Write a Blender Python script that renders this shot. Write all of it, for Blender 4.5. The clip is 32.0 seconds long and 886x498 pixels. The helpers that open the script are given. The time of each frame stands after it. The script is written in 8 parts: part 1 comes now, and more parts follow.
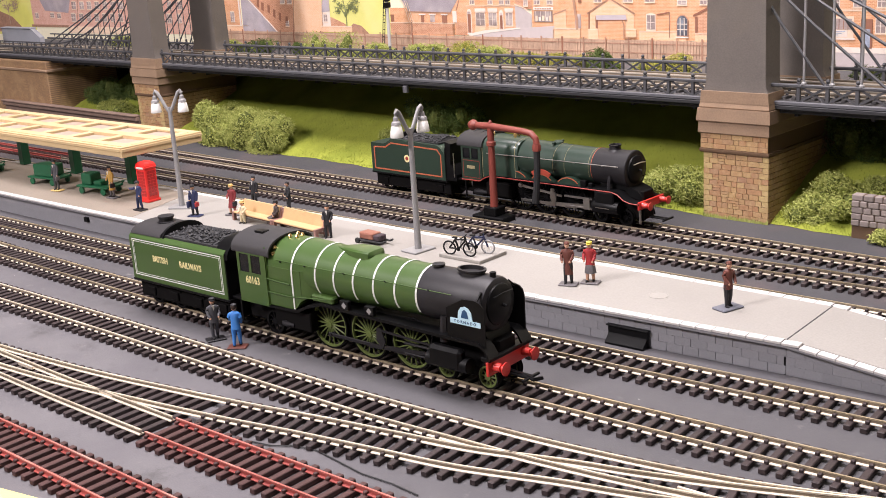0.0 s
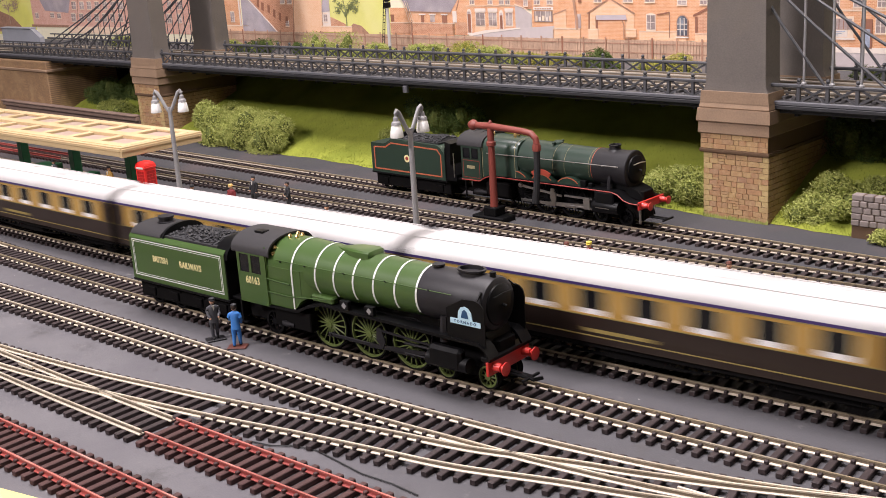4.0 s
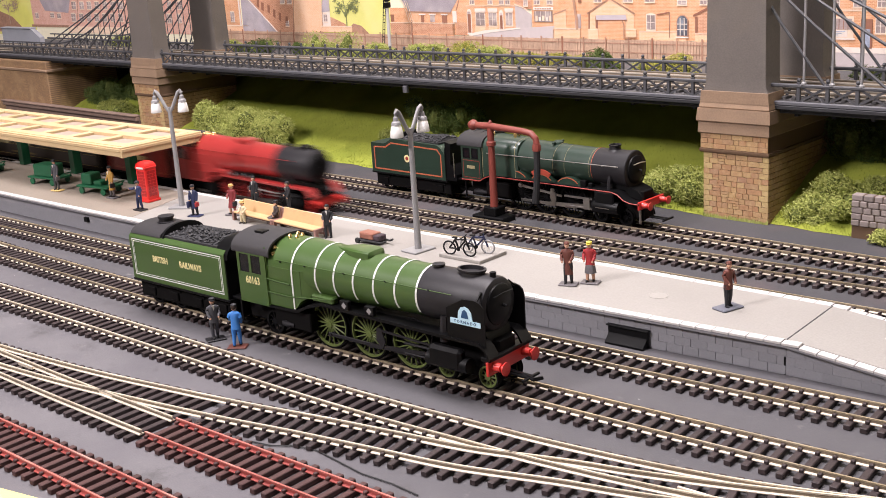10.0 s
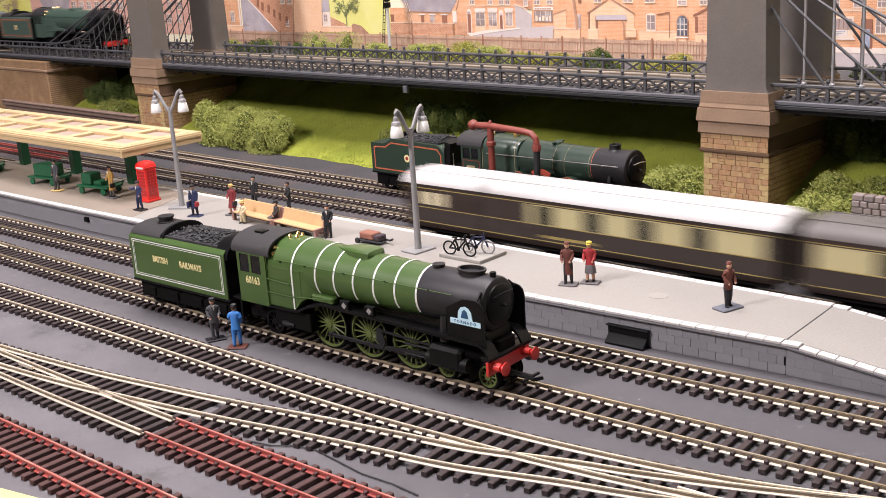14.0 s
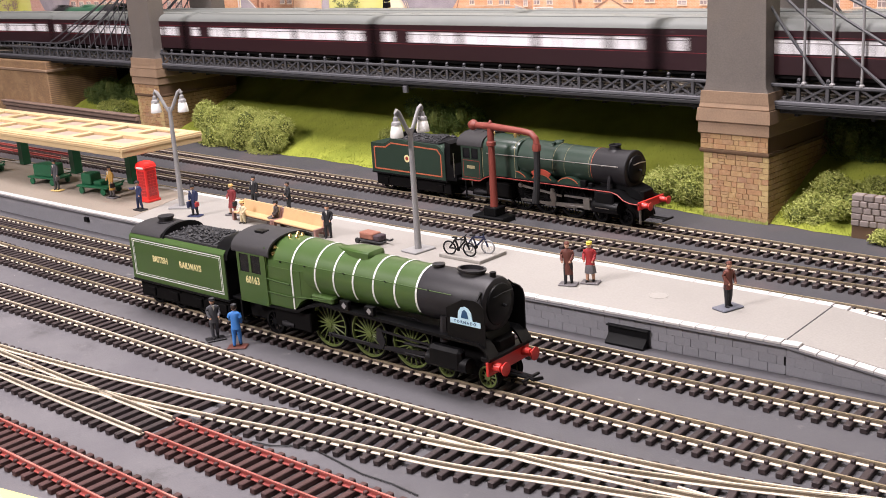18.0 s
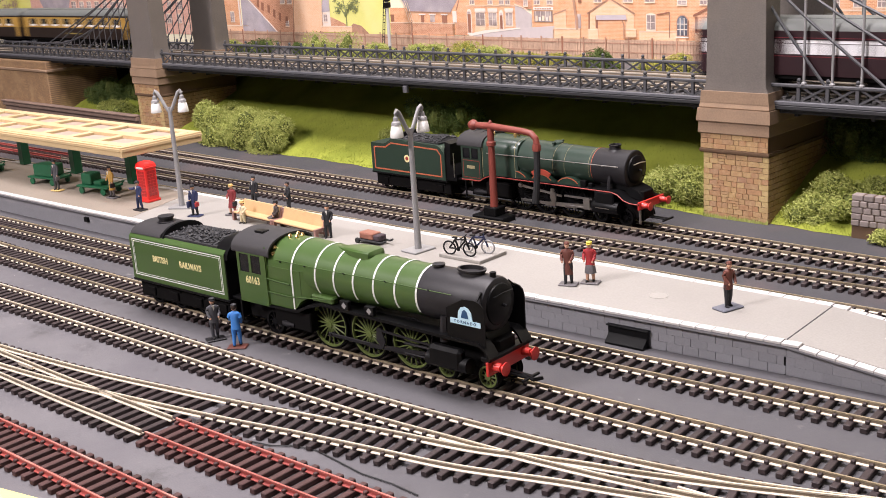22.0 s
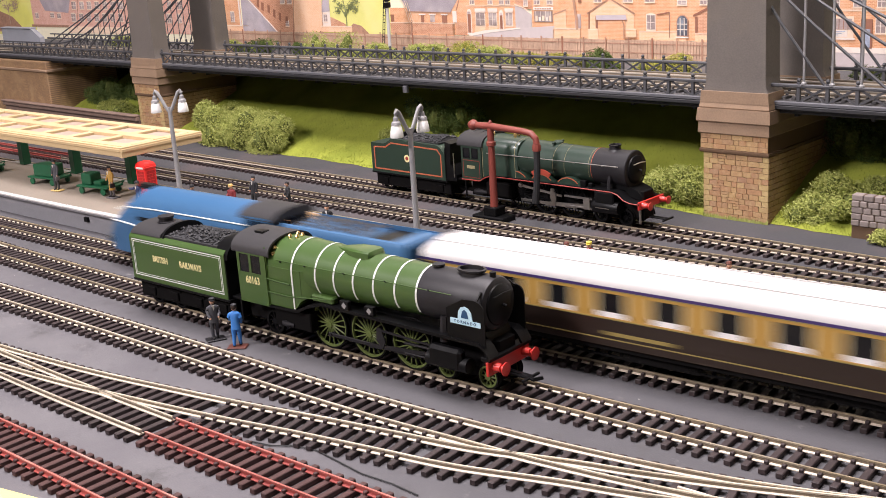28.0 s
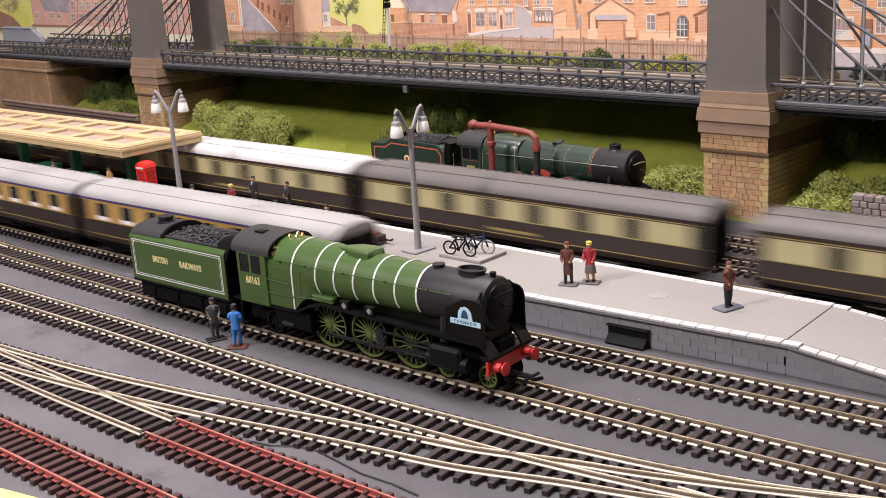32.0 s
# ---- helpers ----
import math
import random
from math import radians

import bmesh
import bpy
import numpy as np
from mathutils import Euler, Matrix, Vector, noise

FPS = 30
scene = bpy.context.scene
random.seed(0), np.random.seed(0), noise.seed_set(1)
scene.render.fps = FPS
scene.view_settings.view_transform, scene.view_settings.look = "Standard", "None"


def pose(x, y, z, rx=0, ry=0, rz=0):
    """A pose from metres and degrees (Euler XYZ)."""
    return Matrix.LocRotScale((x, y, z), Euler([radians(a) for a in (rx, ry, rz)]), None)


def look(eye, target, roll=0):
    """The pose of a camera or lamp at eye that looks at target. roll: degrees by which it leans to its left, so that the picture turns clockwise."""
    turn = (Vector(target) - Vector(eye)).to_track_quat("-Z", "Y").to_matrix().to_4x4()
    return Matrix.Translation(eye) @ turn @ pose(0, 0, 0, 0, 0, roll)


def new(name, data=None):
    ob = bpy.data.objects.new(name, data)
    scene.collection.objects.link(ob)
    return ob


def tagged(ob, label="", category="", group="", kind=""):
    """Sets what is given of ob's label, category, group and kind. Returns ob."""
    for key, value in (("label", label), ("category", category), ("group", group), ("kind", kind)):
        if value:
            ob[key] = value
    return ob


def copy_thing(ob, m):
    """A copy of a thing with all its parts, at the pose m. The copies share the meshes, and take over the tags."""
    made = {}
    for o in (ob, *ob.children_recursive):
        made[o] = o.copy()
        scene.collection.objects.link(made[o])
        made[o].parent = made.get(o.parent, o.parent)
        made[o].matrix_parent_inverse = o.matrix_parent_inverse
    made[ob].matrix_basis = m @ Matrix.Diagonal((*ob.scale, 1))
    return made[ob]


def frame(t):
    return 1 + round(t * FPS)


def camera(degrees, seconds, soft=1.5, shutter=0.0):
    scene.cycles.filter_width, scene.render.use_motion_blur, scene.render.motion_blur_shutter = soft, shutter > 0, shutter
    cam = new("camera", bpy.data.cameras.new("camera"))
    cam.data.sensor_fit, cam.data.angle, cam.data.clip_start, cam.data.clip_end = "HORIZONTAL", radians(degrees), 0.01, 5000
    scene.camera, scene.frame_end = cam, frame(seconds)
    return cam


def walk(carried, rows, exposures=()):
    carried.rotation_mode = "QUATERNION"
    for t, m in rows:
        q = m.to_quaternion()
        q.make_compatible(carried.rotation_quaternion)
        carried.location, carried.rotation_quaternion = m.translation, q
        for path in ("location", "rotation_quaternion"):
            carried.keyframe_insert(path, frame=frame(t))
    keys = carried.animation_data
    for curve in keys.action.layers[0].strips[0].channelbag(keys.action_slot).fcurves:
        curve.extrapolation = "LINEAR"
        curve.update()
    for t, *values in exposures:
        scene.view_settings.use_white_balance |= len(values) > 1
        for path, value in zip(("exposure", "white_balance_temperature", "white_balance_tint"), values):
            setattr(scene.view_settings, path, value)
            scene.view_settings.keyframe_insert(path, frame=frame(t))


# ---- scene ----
# ================= camera =================
MM = 0.001
cam = camera(43.0306, 32.0, soft=0.9, shutter=1.0)
EYE = pose(0.29609, -0.39093, 0.2142, 74.1276, 3.5871, 40.0627)
walk(cam, [(0.0, EYE), (32.0, EYE)], [(0.0, 0.10), (1.0, 0.10), (2.0, 0.05), (3.0, -0.08), (4.0, -0.14), (6.0, -0.18), (7.0, 0.0), (8.0, 0.08), (11.5, 0.08), (13.0, -0.04), (14.0, -0.02), (15.5, 0.05), (20.0, 0.08), (25.0, 0.1), (27.5, 0.1), (28.0, 0.06), (29.0, -0.08), (30.0, -0.18), (31.0, -0.25), (32.0, -0.2)])

# ================= world and lights =================
world = bpy.data.worlds.new("room_world")
scene.world = world
world.use_nodes = True
world.node_tree.nodes["Background"].inputs[0].default_value = (0.95, 0.97, 1.0, 1)
world.node_tree.nodes["Background"].inputs[1].default_value = 0.05
scene.view_settings.exposure = 0.0


def overhead_light(x, y, z, tx, ty, tz, power, size, color):
    data = bpy.data.lights.new("overhead_light", "AREA")
    data.energy, data.size, data.color = power, size, color
    ob = new("overhead_light", data)
    ob.matrix_world = look((x, y, z), (tx, ty, tz))
    return ob


LAMPS = [
    (-0.10, 0.02, 1.22, -0.10, 0.06, 0.0, 23.5, 0.50, (1.0, 0.915, 0.95)),
    (-0.76, -1.52, 1.36, -0.1, 0.25, 0.0, 41.0, 0.34, (1.0, 0.915, 0.95)),
    # Added fill that brightens the backdrop; no such lamp is known.
    (-0.62, 0.28, 1.44, -0.58, 0.60, 0.12, 9.5, 0.30, (1.0, 0.915, 0.95)),
]
for row in LAMPS:
    overhead_light(*row)


# ================= materials =================
def node_mat(name):
    m = bpy.data.materials.new(name)
    m.use_nodes = True
    t = m.node_tree
    return m, t, t.nodes["Principled BSDF"]


def mat(name, color, rough=0.5, metal=0.0, vary=0.12, scale=180.0, fine=1800.0, bump=0.0, coat=0.0, stain=None, stain_amt=0.0, spec=0.5):
    """Painted or plain surface: base colour with two scales of variation, grain in roughness and relief."""
    m, t, p = node_mat(name)
    n, l = t.nodes, t.links
    tc = n.new("ShaderNodeTexCoord")
    big = n.new("ShaderNodeTexNoise"); big.inputs["Scale"].default_value = scale; big.inputs["Detail"].default_value = 5
    sm = n.new("ShaderNodeTexNoise"); sm.inputs["Scale"].default_value = fine; sm.inputs["Detail"].default_value = 3
    l.new(tc.outputs["Object"], big.inputs["Vector"]); l.new(tc.outputs["Object"], sm.inputs["Vector"])
    info = n.new("ShaderNodeObjectInfo")
    add = n.new("ShaderNodeMath"); add.operation = "ADD"
    l.new(big.outputs["Fac"], add.inputs[0]); l.new(sm.outputs["Fac"], add.inputs[1])
    mul = n.new("ShaderNodeMath"); mul.operation = "MULTIPLY_ADD"
    l.new(info.outputs["Random"], mul.inputs[0]); mul.inputs[1].default_value = 0.5; l.new(add.outputs[0], mul.inputs[2])
    mr = n.new("ShaderNodeMapRange")
    mr.inputs["From Min"].default_value, mr.inputs["From Max"].default_value = 0.8, 1.7
    mr.inputs["To Min"].default_value, mr.inputs["To Max"].default_value = 1 - vary, 1 + vary
    l.new(mul.outputs[0], mr.inputs["Value"])
    mix = n.new("ShaderNodeMix"); mix.data_type = "RGBA"; mix.blend_type = "MULTIPLY"
    mix.inputs["Factor"].default_value = 1.0
    mix.inputs["A"].default_value = (*color, 1)
    l.new(mr.outputs["Result"], mix.inputs["B"])
    out = mix.outputs["Result"]
    if stain:
        st = n.new("ShaderNodeTexNoise"); st.inputs["Scale"].default_value = scale * 0.35; st.inputs["Detail"].default_value = 7
        l.new(tc.outputs["Object"], st.inputs["Vector"])
        ramp = n.new("ShaderNodeMapRange"); ramp.inputs["From Min"].default_value, ramp.inputs["From Max"].default_value = 0.5, 0.68
        ramp.inputs["To Max"].default_value = stain_amt
        l.new(st.outputs["Fac"], ramp.inputs["Value"])
        m2 = n.new("ShaderNodeMix"); m2.data_type = "RGBA"
        l.new(ramp.outputs["Result"], m2.inputs["Factor"]); l.new(out, m2.inputs["A"]); m2.inputs["B"].default_value = (*stain, 1)
        out = m2.outputs["Result"]
    l.new(out, p.inputs["Base Color"])
    p.inputs["Metallic"].default_value = metal
    p.inputs["Specular IOR Level"].default_value = spec
    p.inputs["Coat Weight"].default_value = coat
    rr = n.new("ShaderNodeMapRange"); rr.inputs["To Min"].default_value, rr.inputs["To Max"].default_value = max(rough - 0.12, 0.03), min(rough + 0.12, 1)
    l.new(big.outputs["Fac"], rr.inputs["Value"]); l.new(rr.outputs["Result"], p.inputs["Roughness"])
    if bump > 0:
        b = n.new("ShaderNodeBump"); b.inputs["Strength"].default_value = bump; b.inputs["Distance"].default_value = 0.0004
        l.new(sm.outputs["Fac"], b.inputs["Height"]); l.new(b.outputs["Normal"], p.inputs["Normal"])
    return m


def leaf_mat(name, c1, c2):
    m, t, p = node_mat(name)
    n, l = t.nodes, t.links
    g = n.new("ShaderNodeNewGeometry")
    ramp = n.new("ShaderNodeMix"); ramp.data_type = "RGBA"
    ramp.inputs["A"].default_value, ramp.inputs["B"].default_value = (*c1, 1), (*c2, 1)
    l.new(g.outputs["Random Per Island"], ramp.inputs["Factor"]); l.new(ramp.outputs["Result"], p.inputs["Base Color"])
    p.inputs["Roughness"].default_value = 0.85
    p.inputs["Specular IOR Level"].default_value = 0.2
    return m


def ground_mat():
    """Grey painted board: pale scuffed yard, colour darkened towards the back and right, stains and fine grit."""
    m, t, p = node_mat("painted_board_grey")
    n, l = t.nodes, t.links
    tc = n.new("ShaderNodeTexCoord")
    sp = n.new("ShaderNodeSeparateXYZ"); l.new(tc.outputs["Object"], sp.inputs[0])

    def noise_tex(scale, detail, rough=0.55):
        z = n.new("ShaderNodeTexNoise"); z.inputs["Scale"].default_value = scale; z.inputs["Detail"].default_value = detail; z.inputs["Roughness"].default_value = rough
        l.new(tc.outputs["Object"], z.inputs["Vector"])
        return z.outputs["Fac"]

    def ramp(v, a, b, c=0.0, d=1.0):
        r = n.new("ShaderNodeMapRange"); r.interpolation_type = "SMOOTHSTEP"
        for k, q in zip(("From Min", "From Max", "To Min", "To Max"), (a, b, c, d)):
            r.inputs[k].default_value = q
        l.new(v, r.inputs["Value"])
        return r.outputs["Result"]

    def op(kind, a, b):
        q = n.new("ShaderNodeMath"); q.operation = kind
        l.new(a, q.inputs[0])
        if isinstance(b, float):
            q.inputs[1].default_value = b
        else:
            l.new(b, q.inputs[1])
        return q.outputs[0]

    def blend(fac, a, b):
        q = n.new("ShaderNodeMix"); q.data_type = "RGBA"
        l.new(fac, q.inputs["Factor"])
        if isinstance(a, tuple):
            q.inputs["A"].default_value = (*a, 1)
        else:
            l.new(a, q.inputs["A"])
        q.inputs["B"].default_value = (*b, 1)
        return q.outputs["Result"]
    # Darkening put into the colour, growing from the yard towards back and right.
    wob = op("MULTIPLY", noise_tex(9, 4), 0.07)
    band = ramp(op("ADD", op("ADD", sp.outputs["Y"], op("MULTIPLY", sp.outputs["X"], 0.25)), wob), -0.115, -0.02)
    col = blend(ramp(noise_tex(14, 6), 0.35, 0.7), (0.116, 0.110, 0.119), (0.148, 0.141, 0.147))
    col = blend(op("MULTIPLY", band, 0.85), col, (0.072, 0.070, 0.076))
    col = blend(ramp(noise_tex(38, 8, 0.7), 0.52, 0.72, 0, 0.8), col, (0.072, 0.068, 0.07))
    col = blend(ramp(noise_tex(60, 8, 0.75), 0.58, 0.76, 0, 0.7), col, (0.24, 0.228, 0.222))
    col = blend(ramp(noise_tex(900, 3), 0.55, 0.8, 0, 0.35), col, (0.06, 0.058, 0.062))
    vo = n.new("ShaderNodeTexVoronoi"); vo.inputs["Scale"].default_value = 42
    l.new(tc.outputs["Object"], vo.inputs["Vector"])
    fleck = n.new("ShaderNodeMath"); fleck.operation = "LESS_THAN"; fleck.inputs[1].default_value = 0.024
    l.new(vo.outputs["Distance"], fleck.inputs[0])
    col = blend(fleck.outputs[0], col, (0.50, 0.48, 0.46))
    l.new(col, p.inputs["Base Color"])
    l.new(ramp(noise_tex(30, 4), 0.3, 0.7, 0.6, 0.85), p.inputs["Roughness"])
    b = n.new("ShaderNodeBump"); b.inputs["Strength"].default_value = 0.25; b.inputs["Distance"].default_value = 0.0004
    l.new(noise_tex(1100, 3), b.inputs["Height"]); l.new(b.outputs["Normal"], p.inputs["Normal"])
    return m


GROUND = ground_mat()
BLACKSIDE = mat("black_fascia", (0.02, 0.02, 0.022), 0.6)
RAIL = mat("nickel_rail", (0.74, 0.655, 0.53), 0.45, 0.25, vary=0.12, scale=60, fine=900)
RAILMID = mat("aged_rail", (0.52, 0.46, 0.38), 0.45, 0.4, vary=0.15, scale=60, fine=900)
YARDTOP = mat("bright_rail_head", (0.68, 0.60, 0.47), 0.42, 0.35, vary=0.25, scale=40, fine=900, stain=(0.42, 0.35, 0.25), stain_amt=0.7)
RAILWEB = mat("shaded_rail_web", (0.19, 0.15, 0.105), 0.6, 0.2, vary=0.2)
RAILTOP = mat("dull_rail_head", (0.52, 0.43, 0.285), 0.42, 0.7, vary=0.3, scale=40, fine=900, stain=(0.75, 0.68, 0.55), stain_amt=0.6)
SLEEPER = mat("brown_sleeper", (0.034, 0.022, 0.022), 0.62, vary=0.3, scale=150, fine=1500, bump=0.2)
RUST_RAIL = mat("red_painted_rail", (0.31, 0.060, 0.050), 0.55, vary=0.25, scale=200, fine=1500)
RUST_SLEEPER = mat("red_brown_sleeper", (0.062, 0.026, 0.023), 0.65, vary=0.3)
PLAT = mat("platform_grey", (0.312, 0.296, 0.270), 0.78, vary=0.12, scale=16, fine=900, bump=0.12, stain=(0.25, 0.232, 0.21), stain_amt=0.6)
PLATWALL = mat("platform_brick_grey", (0.238, 0.236, 0.252), 0.7, vary=0.10, scale=120, fine=900, bump=0.3)
PLATBROWN = mat("platform_brown", (0.265, 0.225, 0.18), 0.8, vary=0.16, scale=18, fine=900, bump=0.12, stain=(0.215, 0.175, 0.135), stain_amt=0.6)
WHITE = mat("white_paint", (0.52, 0.505, 0.49), 0.55, vary=0.05, scale=200, fine=1200)


def stone_mat(name, tones, rough=0.85):
    """Printed stonework: each piece takes its own tone, with blotches and grain."""
    m, t, p = node_mat(name)
    n, l = t.nodes, t.links
    tc, info = n.new("ShaderNodeTexCoord"), n.new("ShaderNodeObjectInfo")
    ramp = n.new("ShaderNodeValToRGB")
    while len(ramp.color_ramp.elements) < len(tones):
        ramp.color_ramp.elements.new(0.5)
    for i, c in enumerate(tones):
        ramp.color_ramp.elements[i].position = i / (len(tones) - 1)
        ramp.color_ramp.elements[i].color = (*c, 1)
    l.new(info.outputs["Random"], ramp.inputs["Fac"])
    out = ramp.outputs["Color"]
    for sc, lo, hi, c, amt in ((70, 0.45, 0.7, (0.30, 0.15, 0.08), 0.5), (420, 0.45, 0.75, (0.56, 0.42, 0.24), 0.5), (1300, 0.5, 0.75, (0.22, 0.13, 0.07), 0.55)):
        nz = n.new("ShaderNodeTexNoise"); nz.inputs["Scale"].default_value = sc; nz.inputs["Detail"].default_value = 4
        l.new(tc.outputs["Object"], nz.inputs["Vector"])
        mr = n.new("ShaderNodeMapRange")
        mr.inputs["From Min"].default_value, mr.inputs["From Max"].default_value, mr.inputs["To Max"].default_value = lo, hi, amt
        l.new(nz.outputs["Fac"], mr.inputs["Value"])
        mx = n.new("ShaderNodeMix"); mx.data_type = "RGBA"; mx.inputs["B"].default_value = (*c, 1)
        l.new(mr.outputs["Result"], mx.inputs["Factor"]); l.new(out, mx.inputs["A"])
        out = mx.outputs["Result"]
    l.new(out, p.inputs["Base Color"])
    p.inputs["Roughness"].default_value = rough
    return m


STONE = stone_mat("tan_stone", ((0.34, 0.19, 0.115), (0.44, 0.285, 0.125), (0.38, 0.20, 0.10), (0.48, 0.33, 0.15)))
QUOIN = stone_mat("pale_quoin_stone", ((0.45, 0.325, 0.14), (0.52, 0.39, 0.175)))
MORTAR = mat("mortar_brown", (0.12, 0.07, 0.038), 0.85, vary=0.2)
TANCONC = mat("ochre_concrete", (0.27, 0.18, 0.115), 0.75, vary=0.2, scale=50, fine=900, bump=0.25, stain=(0.18, 0.11, 0.06), stain_amt=0.5)
GREYCONC = mat("grey_tower_render", (0.124, 0.108, 0.095), 0.75, vary=0.2, scale=45, fine=900, bump=0.3, stain=(0.18, 0.145, 0.11), stain_amt=0.6)
BRIDGE = mat("grey_bridge_steel", (0.068, 0.068, 0.074), 0.5, vary=0.15, scale=120, fine=900)
RAILDIM = mat("weathered_rail", (0.30, 0.27, 0.23), 0.5, 0.4, vary=0.25, scale=60)
# Bridge steel darkened: the shade below the parapet overhang is in the colour.
DECKDARK = mat("shaded_deck_girder", (0.022, 0.022, 0.025), 0.6, vary=0.2)
BRIDGE_L = mat("light_grey_deck_edge", (0.095, 0.095, 0.105), 0.55, vary=0.15)
DARKBED = mat("dark_trackbed", (0.058, 0.056, 0.060), 0.85, vary=0.22, scale=40, fine=1400, bump=0.4, stain=(0.115, 0.08, 0.078), stain_amt=0.5)
TWIGCORE = mat("bush_core_shade", (0.12, 0.14, 0.04), 0.95, vary=0.5, scale=300, fine=1500, bump=1.0, spec=0.1)
GREYSLEEP = mat("grey_sleeper", (0.075, 0.07, 0.07), 0.7, vary=0.3, scale=150, fine=1500)
DECKTOP = mat("grey_deck_top", (0.115, 0.11, 0.112), 0.8, vary=0.25, scale=120, fine=1200, bump=0.3)
BALLAST = mat("dark_ballast", (0.09, 0.088, 0.09), 0.85, vary=0.3, scale=500, fine=2500, bump=0.6)
GRASS = mat("green_flock", (0.25, 0.28, 0.045), 0.9, vary=0.25, scale=60, fine=1600, bump=0.8, stain=(0.165, 0.205, 0.03), stain_amt=0.6, spec=0.1)
LEAF = leaf_mat("bush_leaf", (0.25, 0.29, 0.06), (0.52, 0.54, 0.18))
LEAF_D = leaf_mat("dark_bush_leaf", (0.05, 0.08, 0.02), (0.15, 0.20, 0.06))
LEAF_Y = leaf_mat("yellow_bush_leaf", (0.22, 0.26, 0.04), (0.50, 0.42, 0.12))
APPLE = mat("apple_green_paint", (0.048, 0.096, 0.020), 0.40, vary=0.07, scale=60, fine=1500, coat=0.25)
APPLE_W = mat("apple_green_wheel", (0.10, 0.13, 0.032), 0.5, vary=0.12)
DARKGREEN = mat("dark_green_paint", (0.020, 0.040, 0.027), 0.4, vary=0.12, scale=60, fine=1500, coat=0.15)
GREYGREEN = mat("grey_green_paint", (0.046, 0.080, 0.062), 0.4, vary=0.1, scale=60, coat=0.15)
MIDGREEN = mat("mid_green_paint", (0.035, 0.115, 0.065), 0.4, vary=0.1, scale=60, coat=0.15)
BLACK = mat("satin_black", (0.0045, 0.0045, 0.005), 0.42, vary=0.25, scale=100, fine=1500, spec=0.18)
SMOKE = mat("smokebox_black", (0.015, 0.014, 0.016), 0.5, vary=0.25, scale=90, fine=1600, spec=0.35)
CABROOF = mat("dark_grey_roof", (0.025, 0.0235, 0.025), 0.6, vary=0.15, scale=90)
LINE_W = mat("white_lining", (0.70, 0.72, 0.69), 0.5, vary=0.03)
LINE_O = mat("orange_lining", (0.45, 0.115, 0.055), 0.5, vary=0.05)
LINE_R = mat("red_lining", (0.32, 0.04, 0.03), 0.5, vary=0.05)
CREAMTEXT = mat("cream_lettering", (0.80, 0.70, 0.36), 0.5, vary=0.03)
COAL = mat("coal", (0.018, 0.018, 0.02), 0.6, vary=0.5, scale=700, bump=0.5)
GOLDLINE = mat("dull_gold_figures", (0.36, 0.31, 0.17), 0.5, vary=0.4, scale=900)
BRASS = mat("brass", (0.85, 0.60, 0.25), 0.28, 1.0)
STEEL = mat("bright_steel", (0.62, 0.60, 0.57), 0.32, 1.0)
DULLRED = mat("dull_red_plate", (0.36, 0.055, 0.03), 0.5, vary=0.15)
BUFRED = mat("buffer_beam_red", (0.62, 0.035, 0.028), 0.42, vary=0.08, coat=0.2)
NAMEBLUE = mat("pale_blue_plate", (0.50, 0.72, 0.82), 0.45, vary=0.03)
BLUE = mat("garter_blue_paint", (0.038, 0.118, 0.245), 0.46, vary=0.06, scale=40, coat=0.12)
BLUE_D = mat("dark_blue_paint", (0.012, 0.06, 0.22), 0.4)
RED = mat("crimson_engine_paint", (0.29, 0.024, 0.022), 0.36, vary=0.07, scale=50, coat=0.25)
UMBER = mat("umber_paint", (0.020, 0.011, 0.008), 0.42, vary=0.1, coat=0.2)
MUSTARD = mat("mustard_cream", (0.45, 0.265, 0.058), 0.45, vary=0.05)
PALECREAM = mat("pale_cream", (0.44, 0.39, 0.21), 0.45, vary=0.05)
ROOFW = mat("white_roof", (0.54, 0.525, 0.515), 0.55, vary=0.12, scale=40, stain=(0.40, 0.385, 0.375), stain_amt=0.5)
ROOFG = mat("grey_roof", (0.115, 0.105, 0.098), 0.6, vary=0.12, scale=40)
ROOFGG = mat("green_grey_roof", (0.165, 0.175, 0.165), 0.55, vary=0.1, scale=40)
MAROON = mat("maroon_paint", (0.021, 0.005, 0.008), 0.4, vary=0.15, coat=0.08)
UNDER = mat("underframe_black", (0.005, 0.0045, 0.0045), 0.7, vary=0.3, spec=0.1)
PANE = mat("dark_window", (0.010, 0.010, 0.012), 0.18, vary=0.1, spec=0.25)
BLIND = mat("white_blind", (0.84, 0.83, 0.84), 0.5, vary=0.04)
CURTAIN = mat("cream_curtain", (0.62, 0.55, 0.36), 0.6, vary=0.1)
WOODC = mat("pale_timber", (0.58, 0.43, 0.235), 0.6, vary=0.1, scale=70, fine=900, bump=0.1)
BENCHEND = mat("bench_end_brown", (0.26, 0.14, 0.115), 0.6, vary=0.2, scale=120)
BENCHW = mat("bench_timber", (0.52, 0.34, 0.17), 0.55, vary=0.15, scale=120)
GREENP = mat("bottle_green_paint", (0.010, 0.105, 0.045), 0.42, vary=0.12)
BOXRED = mat("phone_box_red", (0.70, 0.022, 0.018), 0.4, vary=0.06, coat=0.2)
LAMPGREY = mat("lamp_post_grey", (0.27, 0.265, 0.265), 0.5, vary=0.12)
LAMPW = mat("opal_shade", (0.86, 0.85, 0.82), 0.35, vary=0.03)
CRANE = mat("water_crane_red", (0.20, 0.042, 0.030), 0.5, vary=0.15)
RUBBER = mat("black_hose", (0.018, 0.018, 0.019), 0.7)
